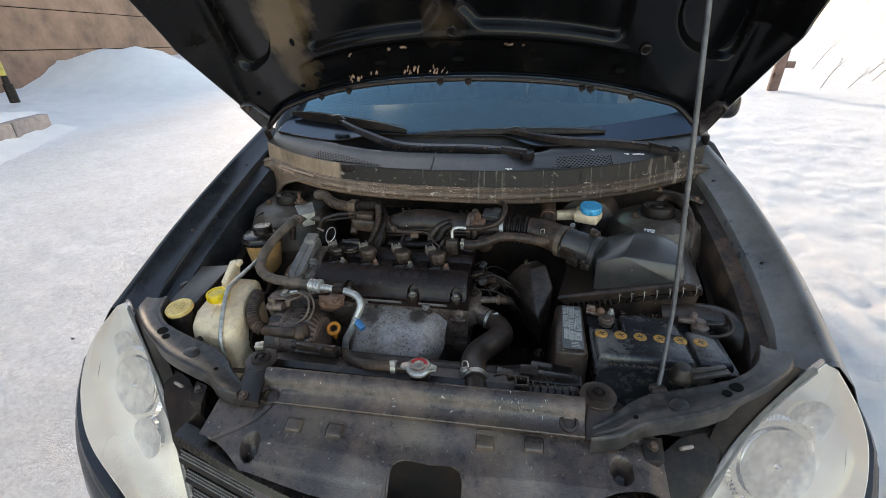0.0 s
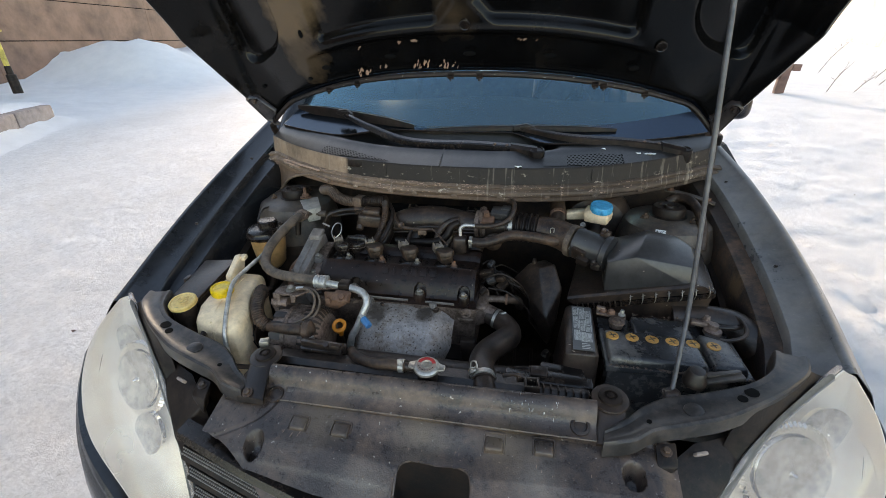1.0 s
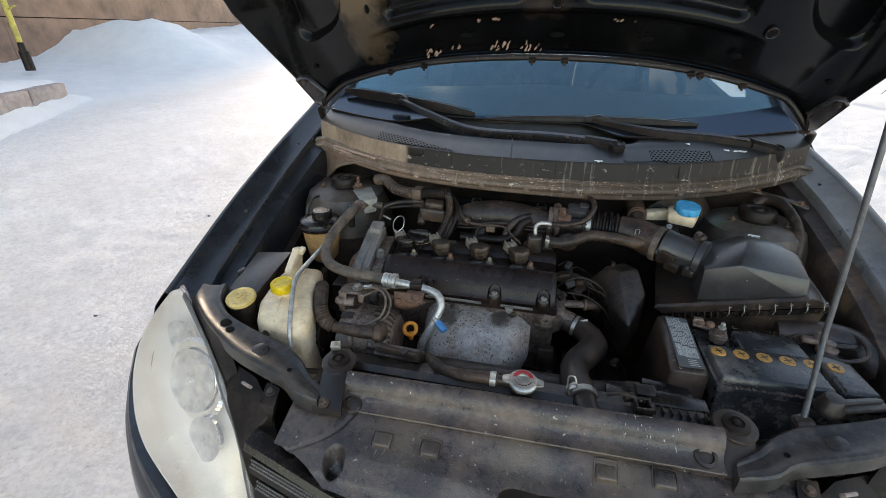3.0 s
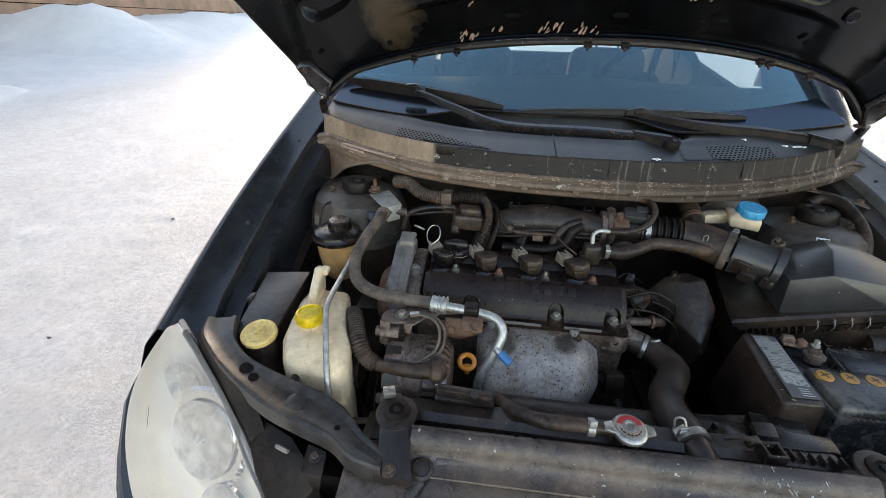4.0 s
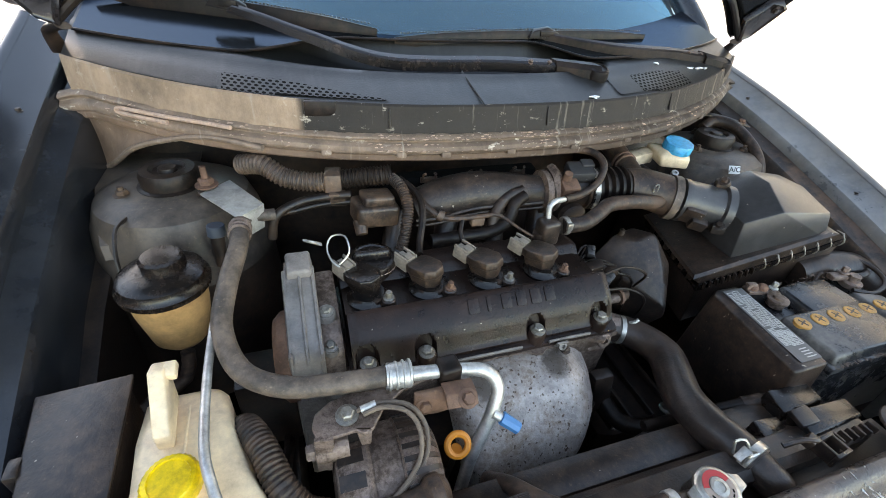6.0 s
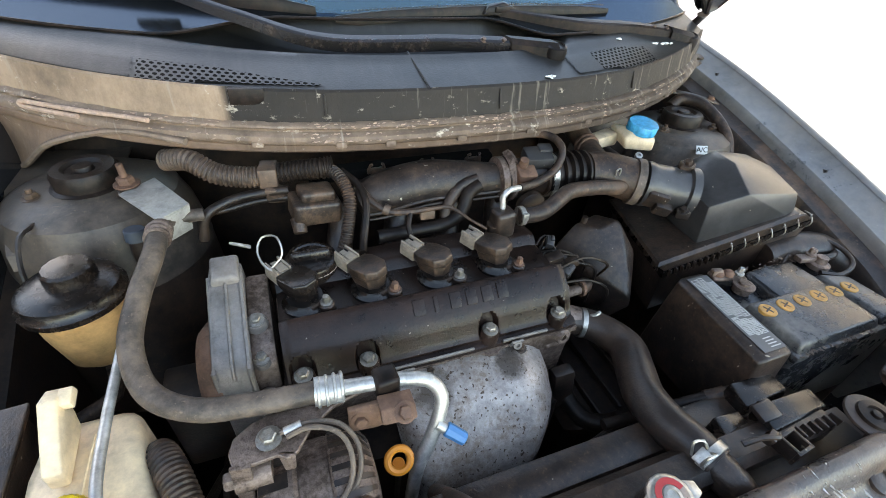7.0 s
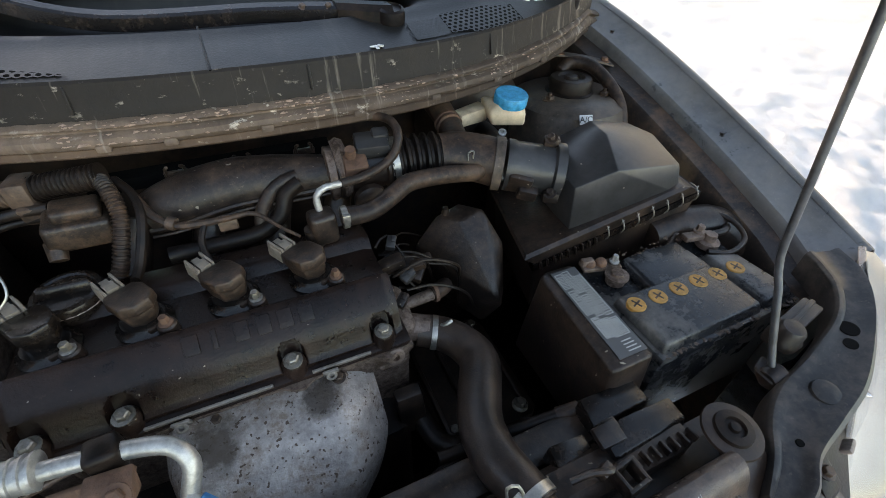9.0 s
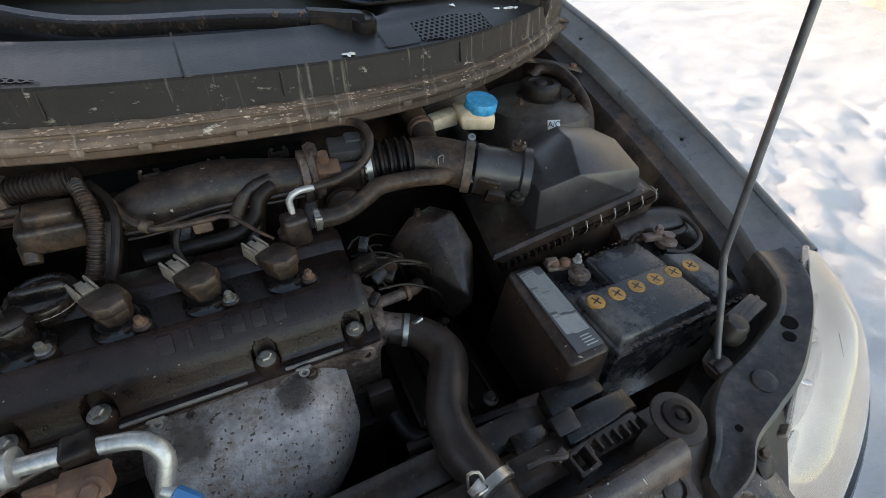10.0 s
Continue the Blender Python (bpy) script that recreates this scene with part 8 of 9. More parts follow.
# coolant tank
tank = thing("coolant_tank", (-0.485, 0.15, 0.68), "aged cream coolant tank with a yellow ribbed cap", "coolant tank")
bm = B()
sec = []
for y, x0, x1, zt, zb in ((0.050, -0.500, -0.412, 0.845, 0.70), (0.066, -0.512, -0.404, 0.862, 0.69), (0.105, -0.530, -0.410, 0.868, 0.69), (0.150, -0.536, -0.432, 0.872, 0.70), (0.200, -0.540, -0.448, 0.876, 0.71), (0.245, -0.540, -0.458, 0.872, 0.72), (0.258, -0.532, -0.466, 0.862, 0.73)):
    r = 0.012
    sec.append([(x0, y, zb), (x0, y, zt - r), (x0 + r * 0.3, y, zt - r * 0.3), (x0 + r, y, zt), (x1 - r, y, zt), (x1 - r * 0.3, y, zt - r * 0.3), (x1, y, zt - r), (x1, y, zb)])
loft(bm, sec)
part("tank", bm, M_CREAM, tank, "aged cream plastic tank", 60)
bm = B()
tube(bm, [(-0.470, 0.060, 0.857), (-0.484, 0.11, 0.8700), (-0.490, 0.17, 0.8755), (-0.492, 0.23, 0.8755)], 0.0015, 6, 0.02)
tube(bm, [(-0.462, 0.050, 0.842), (-0.460, 0.049, 0.78), (-0.46, 0.049, 0.71)], 0.0015, 6, 0.02)
part("mould_seam", bm, M_CREAM, tank)
bm = B()
hull(bm, [(-0.521, 0.240, 0.925), (-0.506, 0.240, 0.925), (-0.521, 0.258, 0.920), (-0.506, 0.258, 0.920), (-0.513, 0.182, 0.878), (-0.498, 0.182, 0.878), (-0.513, 0.183, 0.898), (-0.498, 0.183, 0.898), (-0.518, 0.240, 0.88), (-0.502, 0.240, 0.88)], 0.0025, 3)
box(bm, (-0.502, 0.246, 0.917), (0.012, 0.018, 0.011), (14, 0, 0), 0.002)
part("spout", bm, M_CREAM, tank, "cream moulded spout")
bm = B()
lathe(bm, (-0.492, 0.140, 0.868), (0, -0.06, 1), [(0.017, 0), (0.017, 0.014)], 24)
part("neck", bm, M_CREAM, tank)
bm = B()
lathe(bm, (-0.492, 0.140, 0.880), (0, -0.06, 1), [(0.0225, 0), (0.0240, 0.002), (0.0240, 0.015), (0.0215, 0.019), (0.0175, 0.0195), (0.0170, 0.0175), (0.006, 0.0175)], 60, 1, 0.018)
part("cap", bm, M_YELLOW, tank, "bright yellow ribbed cap")
bm = B()
cyl(bm, (-0.485, 0.052, 0.835), (-0.484, 0.040, 0.833), 0.007, 0.006, 12)
tube(bm, [(-0.484, 0.040, 0.833), (-0.470, 0.028, 0.815), (-0.44, 0.022, 0.79), (-0.40, 0.03, 0.775), (-0.33, 0.045, 0.772)], 0.0052, 10, 0.01)
part("overflow_hose", bm, M_RUBBER, tank, "thin overflow hose")

# washer filler
wash = thing("washer_filler", (-0.567, 0.10, 0.80), "dirty yellow washer filler cap on a black neck", "washer filler")
bm = B()
tube(bm, [(-0.567, 0.100, 0.872), (-0.567, 0.100, 0.84), (-0.575, 0.11, 0.78), (-0.60, 0.14, 0.70)], [0.025, 0.023, 0.022, 0.022], 20, 0.012)
part("neck", bm, M_PLASTIC, wash)
bm = B()
WAX = Vector((0.0, -0.18, 1)).normalized()
lathe(bm, (-0.567, 0.102, 0.866), WAX, [(0.027, 0), (0.0295, 0.002), (0.0295, 0.009), (0.027, 0.012), (0.024, 0.0125), (0.023, 0.011), (0.002, 0.0112)], 40)
box(bm, (-0.572, 0.132, 0.871), (0.016, 0.012, 0.006), (-10, 0, 0), 0.003, 3)
wc = part("cap", bm, M_YELLOW_DIRTY, wash, "dirty yellow flip cap")
bm = B()
mm = Matrix.Translation((-0.567, 0.1001, 0.8778)) @ pose(0, 0, 0, 10, 0, -25)
for pts in ([(-0.010, -0.006), (-0.013, 0.005), (-0.006, 0.009), (0.006, 0.009), (0.013, 0.005), (0.010, -0.006), (0, -0.008), (-0.010, -0.006)], [(0, -0.008), (0.0, 0.011)], [(-0.004, 0.012), (0, 0.015), (0.004, 0.012)]):
    tube(bm, [mm @ Vector((x, y, 0)) for x, y in pts], 0.0011, 6, 0.004)
part("washer_symbol", bm, M_YELLOW_DIRTY, wc)

# relay box beside the tank
relay = thing("relay_box", (-0.59, 0.20, 0.70), "dark grey relay box with a flat sloping lid", "relay box")
bm = B()
hull(bm, [(-0.640, 0.275, 0.884), (-0.545, 0.272, 0.896), (-0.620, 0.105, 0.862), (-0.548, 0.105, 0.866), (-0.636, 0.272, 0.872), (-0.549, 0.269, 0.884), (-0.616, 0.108, 0.850), (-0.552, 0.108, 0.854)], 0.003, 3)
part("lid", bm, M_PLASTIC, relay, "flat dusty grey lid")
bm = B()
hull(bm, [(-0.632, 0.270, 0.872), (-0.552, 0.267, 0.884), (-0.613, 0.110, 0.850), (-0.555, 0.110, 0.854), (-0.632, 0.270, 0.74), (-0.552, 0.267, 0.74), (-0.613, 0.110, 0.74), (-0.555, 0.110, 0.74)], 0.004, 2)
part("body", bm, M_PLASTIC, relay)
bm = B()
box(bm, (-0.634, 0.20, 0.862), (0.012, 0.022, 0.03), (0, 0, 4), 0.003)
part("latch", bm, M_PLASTIC, relay)
bm = B()
hull(bm, [(-0.470, 0.30, 0.800), (-0.395, 0.30, 0.800), (-0.470, 0.36, 0.805), (-0.395, 0.36, 0.805), (-0.470, 0.30, 0.66), (-0.395, 0.30, 0.66), (-0.470, 0.36, 0.66), (-0.395, 0.36, 0.66)], 0.006)
mnt = thing("engine_mount", (-0.43, 0.33, 0.66), "dusty black engine mount beside the timing cover", "engine mount")
part("bracket", bm, M_APRON, mnt)

# brake fluid reservoir
brk = thing("brake_fluid_reservoir", (0.355, 0.54, 0.93), "cream brake fluid reservoir with a blue cap", "reservoir")
bm = B()
hull(bm, [(0.318, 0.505, 0.958), (0.372, 0.490, 0.955), (0.392, 0.535, 0.958), (0.335, 0.575, 0.960), (0.314, 0.508, 0.980), (0.372, 0.490, 0.978), (0.394, 0.535, 0.980), (0.330, 0.572, 0.984), (0.335, 0.515, 0.990), (0.375, 0.51, 0.990)], 0.005, 3)
hull(bm, [(0.275, 0.53, 0.950), (0.33, 0.54, 0.950), (0.275, 0.56, 0.950), (0.33, 0.575, 0.950), (0.275, 0.53, 0.972), (0.33, 0.54, 0.975), (0.275, 0.56, 0.972), (0.33, 0.575, 0.975)], 0.005)
part("tank", bm, M_CREAM, brk)
bm = B()
lathe(bm, (0.359, 0.522, 0.984), (0.02, -0.14, 1), [(0.0255, 0), (0.0275, 0.001), (0.0275, 0.016), (0.0262, 0.018), (0.002, 0.0185)], 48, 1, 0.008)
part("cap", bm, M_BLUE, brk, "blue ribbed cap")
bm = B()
lathe(bm, (0.36, 0.70, 0.90), (0, -1, 0), [(0.10, 0), (0.11, 0.02), (0.11, 0.05), (0.085, 0.085), (0.03, 0.10)], 40)
cyl(bm, (0.36, 0.61, 0.90), (0.345, 0.50, 0.91), 0.020, 0.018, 20, 0.002)
part("brake_servo", bm, M_APRON, brk, "black brake servo drum")

# hoses around the engine
vent = thing("breather_hose", (0.13, 0.40, 0.92), "dusty rubber breather hose from the valve cover", "hose")
bm = B()
tube(bm, [(0.036, 0.386, 0.934), (0.075, 0.384, 0.936), (0.112, 0.398, 0.944), (0.138, 0.408, 0.950), (0.19, 0.410, 0.948), (0.235, 0.413, 0.940), (0.262, 0.422, 0.938)], 0.0125, 14, 0.008)
part("hose", bm, M_RUBBER, vent)
bm = B()
clamp(bm, (0.040, 0.386, 0.934), (1, 0, 0), 0.0135, 0.008)
box(bm, (0.040, 0.373, 0.940), (0.010, 0.006, 0.012), (0, 0, 0), 0.0015)
part("hose_clamp", bm, M_STEEL, vent)
bm = B()
box(bm, (0.012, 0.390, 0.925), (0.034, 0.030, 0.044), (0, 0, 6), 0.007, 3)
cyl(bm, (0.0, 0.39, 0.90), (0.0, 0.39, 0.925), 0.012, 0.012, 14)
part("breather_stub", bm, M_PLASTIC, vent)
bm = B()
tube(bm, [(0.012, 0.395, 0.945), (0.012, 0.398, 0.965), (0.024, 0.402, 0.972), (0.045, 0.410, 0.968)], 0.0045, 10, 0.005)
part("metal_elbow", bm, M_PIPE, vent, "bright metal elbow")
bm = B()
tube(bm, [(0.045, 0.410, 0.968), (0.085, 0.425, 0.964), (0.125, 0.440, 0.975), (0.140, 0.455, 1.000), (0.134, 0.485, 1.010), (0.105, 0.51, 1.006), (0.06, 0.515, 1.002)], 0.0062, 10, 0.007)
part("vacuum_hose", bm, M_RUBBER, vent)
bm = B()
for q in ((0.236, 0.420, 0.957), (0.252, 0.425, 0.955)):
    tube(bm, [Vector(q) + Vector(d) for d in ((-0.004, 0, 0), (-0.004, 0, 0.012), (0.004, 0, 0.013), (0.004, 0, 0.001))], 0.0013, 6, 0.004)
part("spring_clip", bm, M_STEEL, vent)

loom = thing("wiring_sleeve", (-0.33, 0.53, 0.96), "tan-dusted corrugated wiring sleeve with a clip", "wiring sleeve")
bm = B()
tube(bm, [(-0.440, 0.585, 0.985), (-0.405, 0.560, 0.992), (-0.375, 0.545, 0.976), (-0.335, 0.535, 0.970), (-0.305, 0.530, 0.972)], 0.0145, 18, 0.01, ribs=0.0058, depth=0.0012)
part("sleeve", bm, M_CONDUIT, loom)
bm = B()
tube(bm, [(-0.300, 0.530, 0.972), (-0.27, 0.522, 0.978), (-0.235, 0.508, 0.985), (-0.215, 0.505, 0.988)], 0.0145, 18, 0.01, ribs=0.0058, depth=0.0012)
part("dark_sleeve", bm, M_RUBBER_DARK, loom, "black corrugated sleeve")
bm = B()
box(bm, (-0.304, 0.530, 0.972), (0.026, 0.036, 0.034), (0, 0, -8), 0.004, 2)
box(bm, (-0.300, 0.512, 0.950), (0.026, 0.014, 0.024), (10, 0, -8), 0.003)
part("clip", bm, M_CONDUIT, loom, "dusty plastic clip")
down = thing("coil_wiring", (-0.19, 0.43, 0.92), "black corrugated wiring branch running to the coils", "wiring")
bm = B()
tube(bm, [(-0.218, 0.500, 0.985), (-0.208, 0.474, 0.980), (-0.203, 0.450, 0.960), (-0.213, 0.425, 0.925), (-0.222, 0.415, 0.905)], 0.0085, 12, 0.008, ribs=0.0045, depth=0.0009)
part("sleeve", bm, M_RUBBER, down)
bm = B()
tube(bm, [(-0.205, 0.500, 0.982), (-0.186, 0.470, 0.972), (-0.182, 0.440, 0.955), (-0.195, 0.405, 0.920), (-0.200, 0.385, 0.915)], 0.0055, 8, 0.008)
part("taped_lead", bm, M_RUBBER_DARK, down)
bm = B()
tube(bm, [(-0.186, 0.470, 0.972), (-0.172, 0.448, 0.955), (-0.150, 0.432, 0.944), (-0.120, 0.428, 0.942), (-0.088, 0.424, 0.944), (-0.062, 0.420, 0.945), (-0.035, 0.395, 0.932), (-0.018, 0.380, 0.925)], [0.0052, 0.0056, 0.0045, 0.0052, 0.0038, 0.0030, 0.0022, 0.0020], 8, 0.007)
part("coil_lead", bm, M_RUBBER, down)
bm = B()
tube(bm, [(-0.120, 0.428, 0.942), (-0.128, 0.41, 0.925), (-0.122, 0.392, 0.908), (-0.108, 0.385, 0.912)], 0.0038, 8, 0.006)
part("coil_lead", bm, M_RUBBER_DARK, down)
bm = B()
cyl(bm, (-0.158, 0.437, 0.948), (-0.150, 0.433, 0.945), 0.0082, 0.0082, 12)
part("loom_clip", bm, M_CONDUIT, down)
bm = B()
box(bm, (-0.095, 0.428, 0.934), (0.022, 0.012, 0.014), (0, 0, 0), 0.002)
part("loom_clip", bm, M_CONDUIT, down)
bm = B()
tube(bm, [(-0.318, 0.372, 0.925), (-0.302, 0.378, 0.940), (-0.305, 0.392, 0.958), (-0.322, 0.398, 0.956), (-0.330, 0.388, 0.942), (-0.322, 0.372, 0.928), (-0.300, 0.365, 0.918)], 0.0014, 6, 0.005)
hull(bm, [(-0.36, 0.395, 0.955), (-0.335, 0.385, 0.950), (-0.36, 0.400, 0.957), (-0.335, 0.392, 0.952), (-0.348, 0.390, 0.958), (-0.345, 0.396, 0.948)], 0.001)
part("bare_wire_loop", bm, M_STEEL, down, "loop of pale bare wire")

fuel = thing("fuel_pipes", (-0.36, 0.50, 0.94), "pair of dark metal pipes along the bulkhead", "pipe")
for k in (0, 1):
    bm = B()
    tube(bm, [(-0.405, 0.495 + 0.012 * k, 0.90), (-0.395, 0.50 + 0.012 * k, 0.935 - 0.006 * k), (-0.365, 0.515, 0.945 - 0.012 * k), (-0.325, 0.515, 0.952 - 0.012 * k), (-0.28, 0.505, 0.958 - 0.012 * k)], 0.0068 - 0.002 * k, 10, 0.008)
    part("pipe", bm, M_APRON, fuel)

lowhose = thing("heater_hose", (-0.05, 0.44, 0.88), "black heater hose between engine and plenum", "hose")
bm = B()
tube(bm, [(-0.17, 0.43, 0.905), (-0.11, 0.435, 0.902), (-0.06, 0.435, 0.906), (-0.032, 0.44, 0.922), (-0.02, 0.45, 0.945), (0.0, 0.455, 0.955)], 0.0105, 12, 0.008)
part("hose", bm, M_RUBBER_DARK, lowhose)

# radiator, cap and hoses
bm = B()
box(bm, (0.0, 0.004, 0.790), (0.70, 0.034, 0.012), (0, 0, 0), 0.003)
part("air_seal_strip", bm, M_RUBBER_DARK, car, "black foam strip between panel and radiator")
rad = thing("radiator", (0, 0.03, 0.36), "black radiator with plastic top tank", "radiator")
bm = B()
loft_x(bm, -0.30, 0.30, [(0.012, 0.79), (0.012, 0.818), (0.022, 0.826), (0.048, 0.824), (0.058, 0.812), (0.058, 0.79)], 3, 0.01, 0.9)
part("top_tank", bm, M_PLASTIC, rad, "black plastic top tank")
bm = B()
box(bm, (0, 0.035, 0.57), (0.60, 0.03, 0.44), (0, 0, 0), 0.003)
part("core", bm, M_APRON, rad)
bm = B()
box(bm, (0, 0.085, 0.57), (0.58, 0.045, 0.46), (0, 0, 0), 0.012)
part("fan_shroud", bm, M_PLASTIC, rad)
for x in (-0.14, 0.14):
    bm = B()
    cyl(bm, (x, 0.10, 0.58), (x, 0.135, 0.58), 0.045, 0.04, 24, 0.004)
    part("fan_motor", bm, M_APRON, rad)
for x, w in ((-0.215, 0.09), (-0.185, 0.03), (0.213, 0.03)):
    bm = B()
    box(bm, (x, 0.052, 0.832 if w > 0.05 else 0.836), (w, 0.022, 0.008), (10, 0, 0), 0.002)
    box(bm, (x + w * 0.3, 0.06, 0.826), (0.016, 0.012, 0.026), (0, 0, 0), 0.002)
    part("tank_clip", bm, M_PLASTIC, rad)
for x0, x1, y0, y1, z in ((0.206, 0.310, 0.030, 0.062, 0.832), (0.150, 0.200, 0.026, 0.070, 0.822), (0.215, 0.300, 0.068, 0.102, 0.818)):
    bm = B()
    hull(bm, [(x0, y0, z), (x1, y0 + 0.006, z - 0.006), (x0 + 0.004, y1, z + 0.004), (x1, y1, z - 0.004), (x0, y0, z - 0.02), (x1, y0, z - 0.026), (x0, y1, z - 0.02), (x1, y1, z - 0.026)], 0.003, 2)
    part("shroud_plate", bm, M_GLOSSBLACK, rad, "flat glossy plate of the fan shroud")
for k in range(7):
    bm = B()
    box(bm, (0.222 + 0.013 * k, 0.020, 0.829 - 0.0006 * k), (0.003, 0.014, 0.010), (0, 0, 6), 0.0008)
    part("shroud_rib", bm, M_PLASTIC, rad)
bm = B()
for x, y, a, b in ((0.190, 0.010, 0.004, 0.024), (0.212, 0.010, 0.004, 0.024), (0.201, -0.001, 0.026, 0.004), (0.201, 0.021, 0.026, 0.004)):
    box(bm, (x, y, 0.838), (a, b, 0.020), (0, 0, 6), 0.001)
box(bm, (0.182, 0.024, 0.842), (0.016, 0.010, 0.014), (10, 0, 20), 0.002)
part("connector_block", bm, M_PLASTIC, rad, "open square plastic latch")
bm = B()
tube(bm, [(0.150, 0.030, 0.836), (0.168, 0.026, 0.846), (0.184, 0.020, 0.848), (0.196, 0.024, 0.840)], 0.0035, 8, 0.005)
part("clip_wire", bm, M_PLASTIC, rad)
bm = B()
box(bm, (-0.215, 0.05, 0.842), (0.085, 0.014, 0.014), (0, 0, -4), 0.002)
cyl(bm, (-0.20, 0.045, 0.845), (-0.20, 0.04, 0.853), 0.006, 0.006, 10)
part("clip_bar", bm, M_PLASTIC, rad)
bm = B()
box(bm, (-0.326, 0.030, 0.836), (0.012, 0.012, 0.03), (0, 0, 20), 0.002)
box(bm, (-0.326, 0.028, 0.850), (0.018, 0.016, 0.012), (0, 0, 20), 0.002)
part("bleed_clip", bm, M_STEEL, rad)
bm = B()
cyl(bm, (0.013, 0.012, 0.825), (0.013, 0.007, 0.856), 0.019, 0.019, 24)
cyl(bm, (0.0, 0.01, 0.845), (-0.03, 0.011, 0.848), 0.0075, 0.0075, 14)
part("filler_neck", bm, M_PLASTIC, rad)
CAX = Vector((0, -0.10, 1)).normalized()
bm = B()
lathe(bm, (0.013, 0.006, 0.853), CAX, [(0.0215, 0), (0.0235, 0.001), (0.0235, 0.006), (0.0215, 0.0085), (0.0185, 0.0095)], 40)
for s in (-1, 1):
    hull(bm, [(0.013 + s * 0.017, 0.006 + y, 0.8555 + z) for y in (-0.012, 0.012) for z in (0, 0.005)] + [(0.013 + s * 0.0335, 0.006 + y, 0.8555 + z) for y in (-0.006, 0.006) for z in (0, 0.004)], 0.0012)
rcap = part("pressure_cap", bm, M_STEEL, rad, "bright metal radiator cap with two ears")
bm = B()
lathe(bm, (0.013, 0.006, 0.8615), CAX, [(0.0175, 0), (0.0175, 0.0013), (0.0095, 0.0014), (0.0085, 0.001)], 36)
part("disc", bm, M_CLIPGREY, rcap)
bm = B()
for k in range(9):
    a0, a1 = radians(15 + 17 * k), radians(15 + 17 * k + 17.2)
    c = Vector((0.013, 0.006, 0.8615)) + CAX * 0.0017
    vs = [c + Vector((r * math.cos(a), r * math.sin(a), r * math.sin(a) * 0.10)) for r, a in ((0.0108, a0), (0.0170, a0), (0.0170, a1), (0.0108, a1))]
    loft(bm, [[v for v in vs], [v + CAX * 0.0004 for v in vs]])
part("red_arc", bm, M_RED, rcap, "red warning arc")
bm = B()
for k in range(7):
    a = radians(205 + 21 * k)
    c = Vector((0.013 + 0.0140 * math.cos(a), 0.006 + 0.0140 * math.sin(a), 0.8615 + 0.00165 * math.sin(a))) + CAX * 0.0016
    box(bm, c, (0.0035, 0.0015, 0.0005), (6, 0, math.degrees(a) + 90), 0.0)
part("fine_print", bm, M_BLACK, rcap, kind="stuff")
bm = B()
lathe(bm, (0.013, 0.006, 0.862), CAX, [(0.010, 0), (0.0095, 0.0022), (0.006, 0.0028), (0.0055, 0.0018), (0.002, 0.0018)], 24)
part("rivet", bm, M_STEEL, rcap)
ovf = thing("filler_hose", (-0.1, 0.03, 0.82), "black rubber hose clamped to the radiator filler", "hose")
bm = B()
tube(bm, [(-0.028, 0.011, 0.848), (-0.055, 0.013, 0.846), (-0.085, 0.017, 0.840), (-0.12, 0.030, 0.832), (-0.150, 0.055, 0.822), (-0.17, 0.09, 0.80), (-0.18, 0.12, 0.76)], [0.0105, 0.0105, 0.010, 0.0105, 0.011, 0.011, 0.011], 14, 0.008)
part("hose", bm, M_RUBBER, ovf)
bm = B()
clamp(bm, (-0.036, 0.011, 0.8475), (1, 0, 0), 0.0112, 0.010)
box(bm, (-0.036, 0.002, 0.862), (0.010, 0.004, 0.014), (0, 0, 0), 0.001)
part("hose_clamp", bm, M_PIPE, ovf, "bright hose clamp")
tophose = thing("radiator_top_hose", (0.12, 0.15, 0.76), "thick curved black radiator hose", "radiator hose")
bm = B()
tube(bm, [(0.098, 0.290, 0.790), (0.126, 0.276, 0.786), (0.148, 0.246, 0.786), (0.152, 0.210, 0.790), (0.132, 0.172, 0.797), (0.110, 0.130, 0.804), (0.104, 0.088, 0.812), (0.109, 0.055, 0.816), (0.115, 0.026, 0.816)], [0.022, 0.024, 0.0255, 0.0265, 0.0265, 0.026, 0.0255, 0.0250, 0.0245], 24, 0.008)
part("hose", bm, M_HOSEDARK, tophose)
bm = B()
tube(bm, [(0.114, 0.032, 0.816), (0.119, 0.012, 0.814), (0.126, -0.004, 0.806), (0.130, -0.012, 0.790)], [0.0215, 0.0210, 0.020, 0.020], 20, 0.006)
part("radiator_nipple", bm, M_PLASTIC, tophose, "black plastic radiator outlet")
bm = B()
clamp(bm, (0.119, 0.280, 0.786), (0.9, -0.42, -0.10), 0.0228, 0.008)
tube(bm, [(0.125, 0.272, 0.806), (0.132, 0.268, 0.811), (0.140, 0.270, 0.812)], 0.003, 8, 0.004)
part("hose_clamp", bm, M_STEEL, tophose)
bm = B()
clamp(bm, (0.1135, 0.034, 0.816), (0.2, -0.98, 0.0), 0.0252, 0.011)
box(bm, (0.093, 0.034, 0.836), (0.018, 0.012, 0.003), (0, -40, 12), 0.001)
for dy in (-0.006, 0.007):
    tube(bm, [(0.088, 0.034 + dy, 0.830), (0.089, 0.036 + dy * 1.5, 0.846), (0.098, 0.034 + dy * 1.3, 0.850), (0.101, 0.034 + dy * 0.4, 0.842)], 0.0017, 6, 0.004)
part("spring_clamp", bm, M_STEEL, tophose, "bright spring clamp with bent ears")
therm = thing("thermostat_housing", (0.09, 0.31, 0.74), "oily cast coolant outlet on the engine end", "coolant outlet")
bm = B()
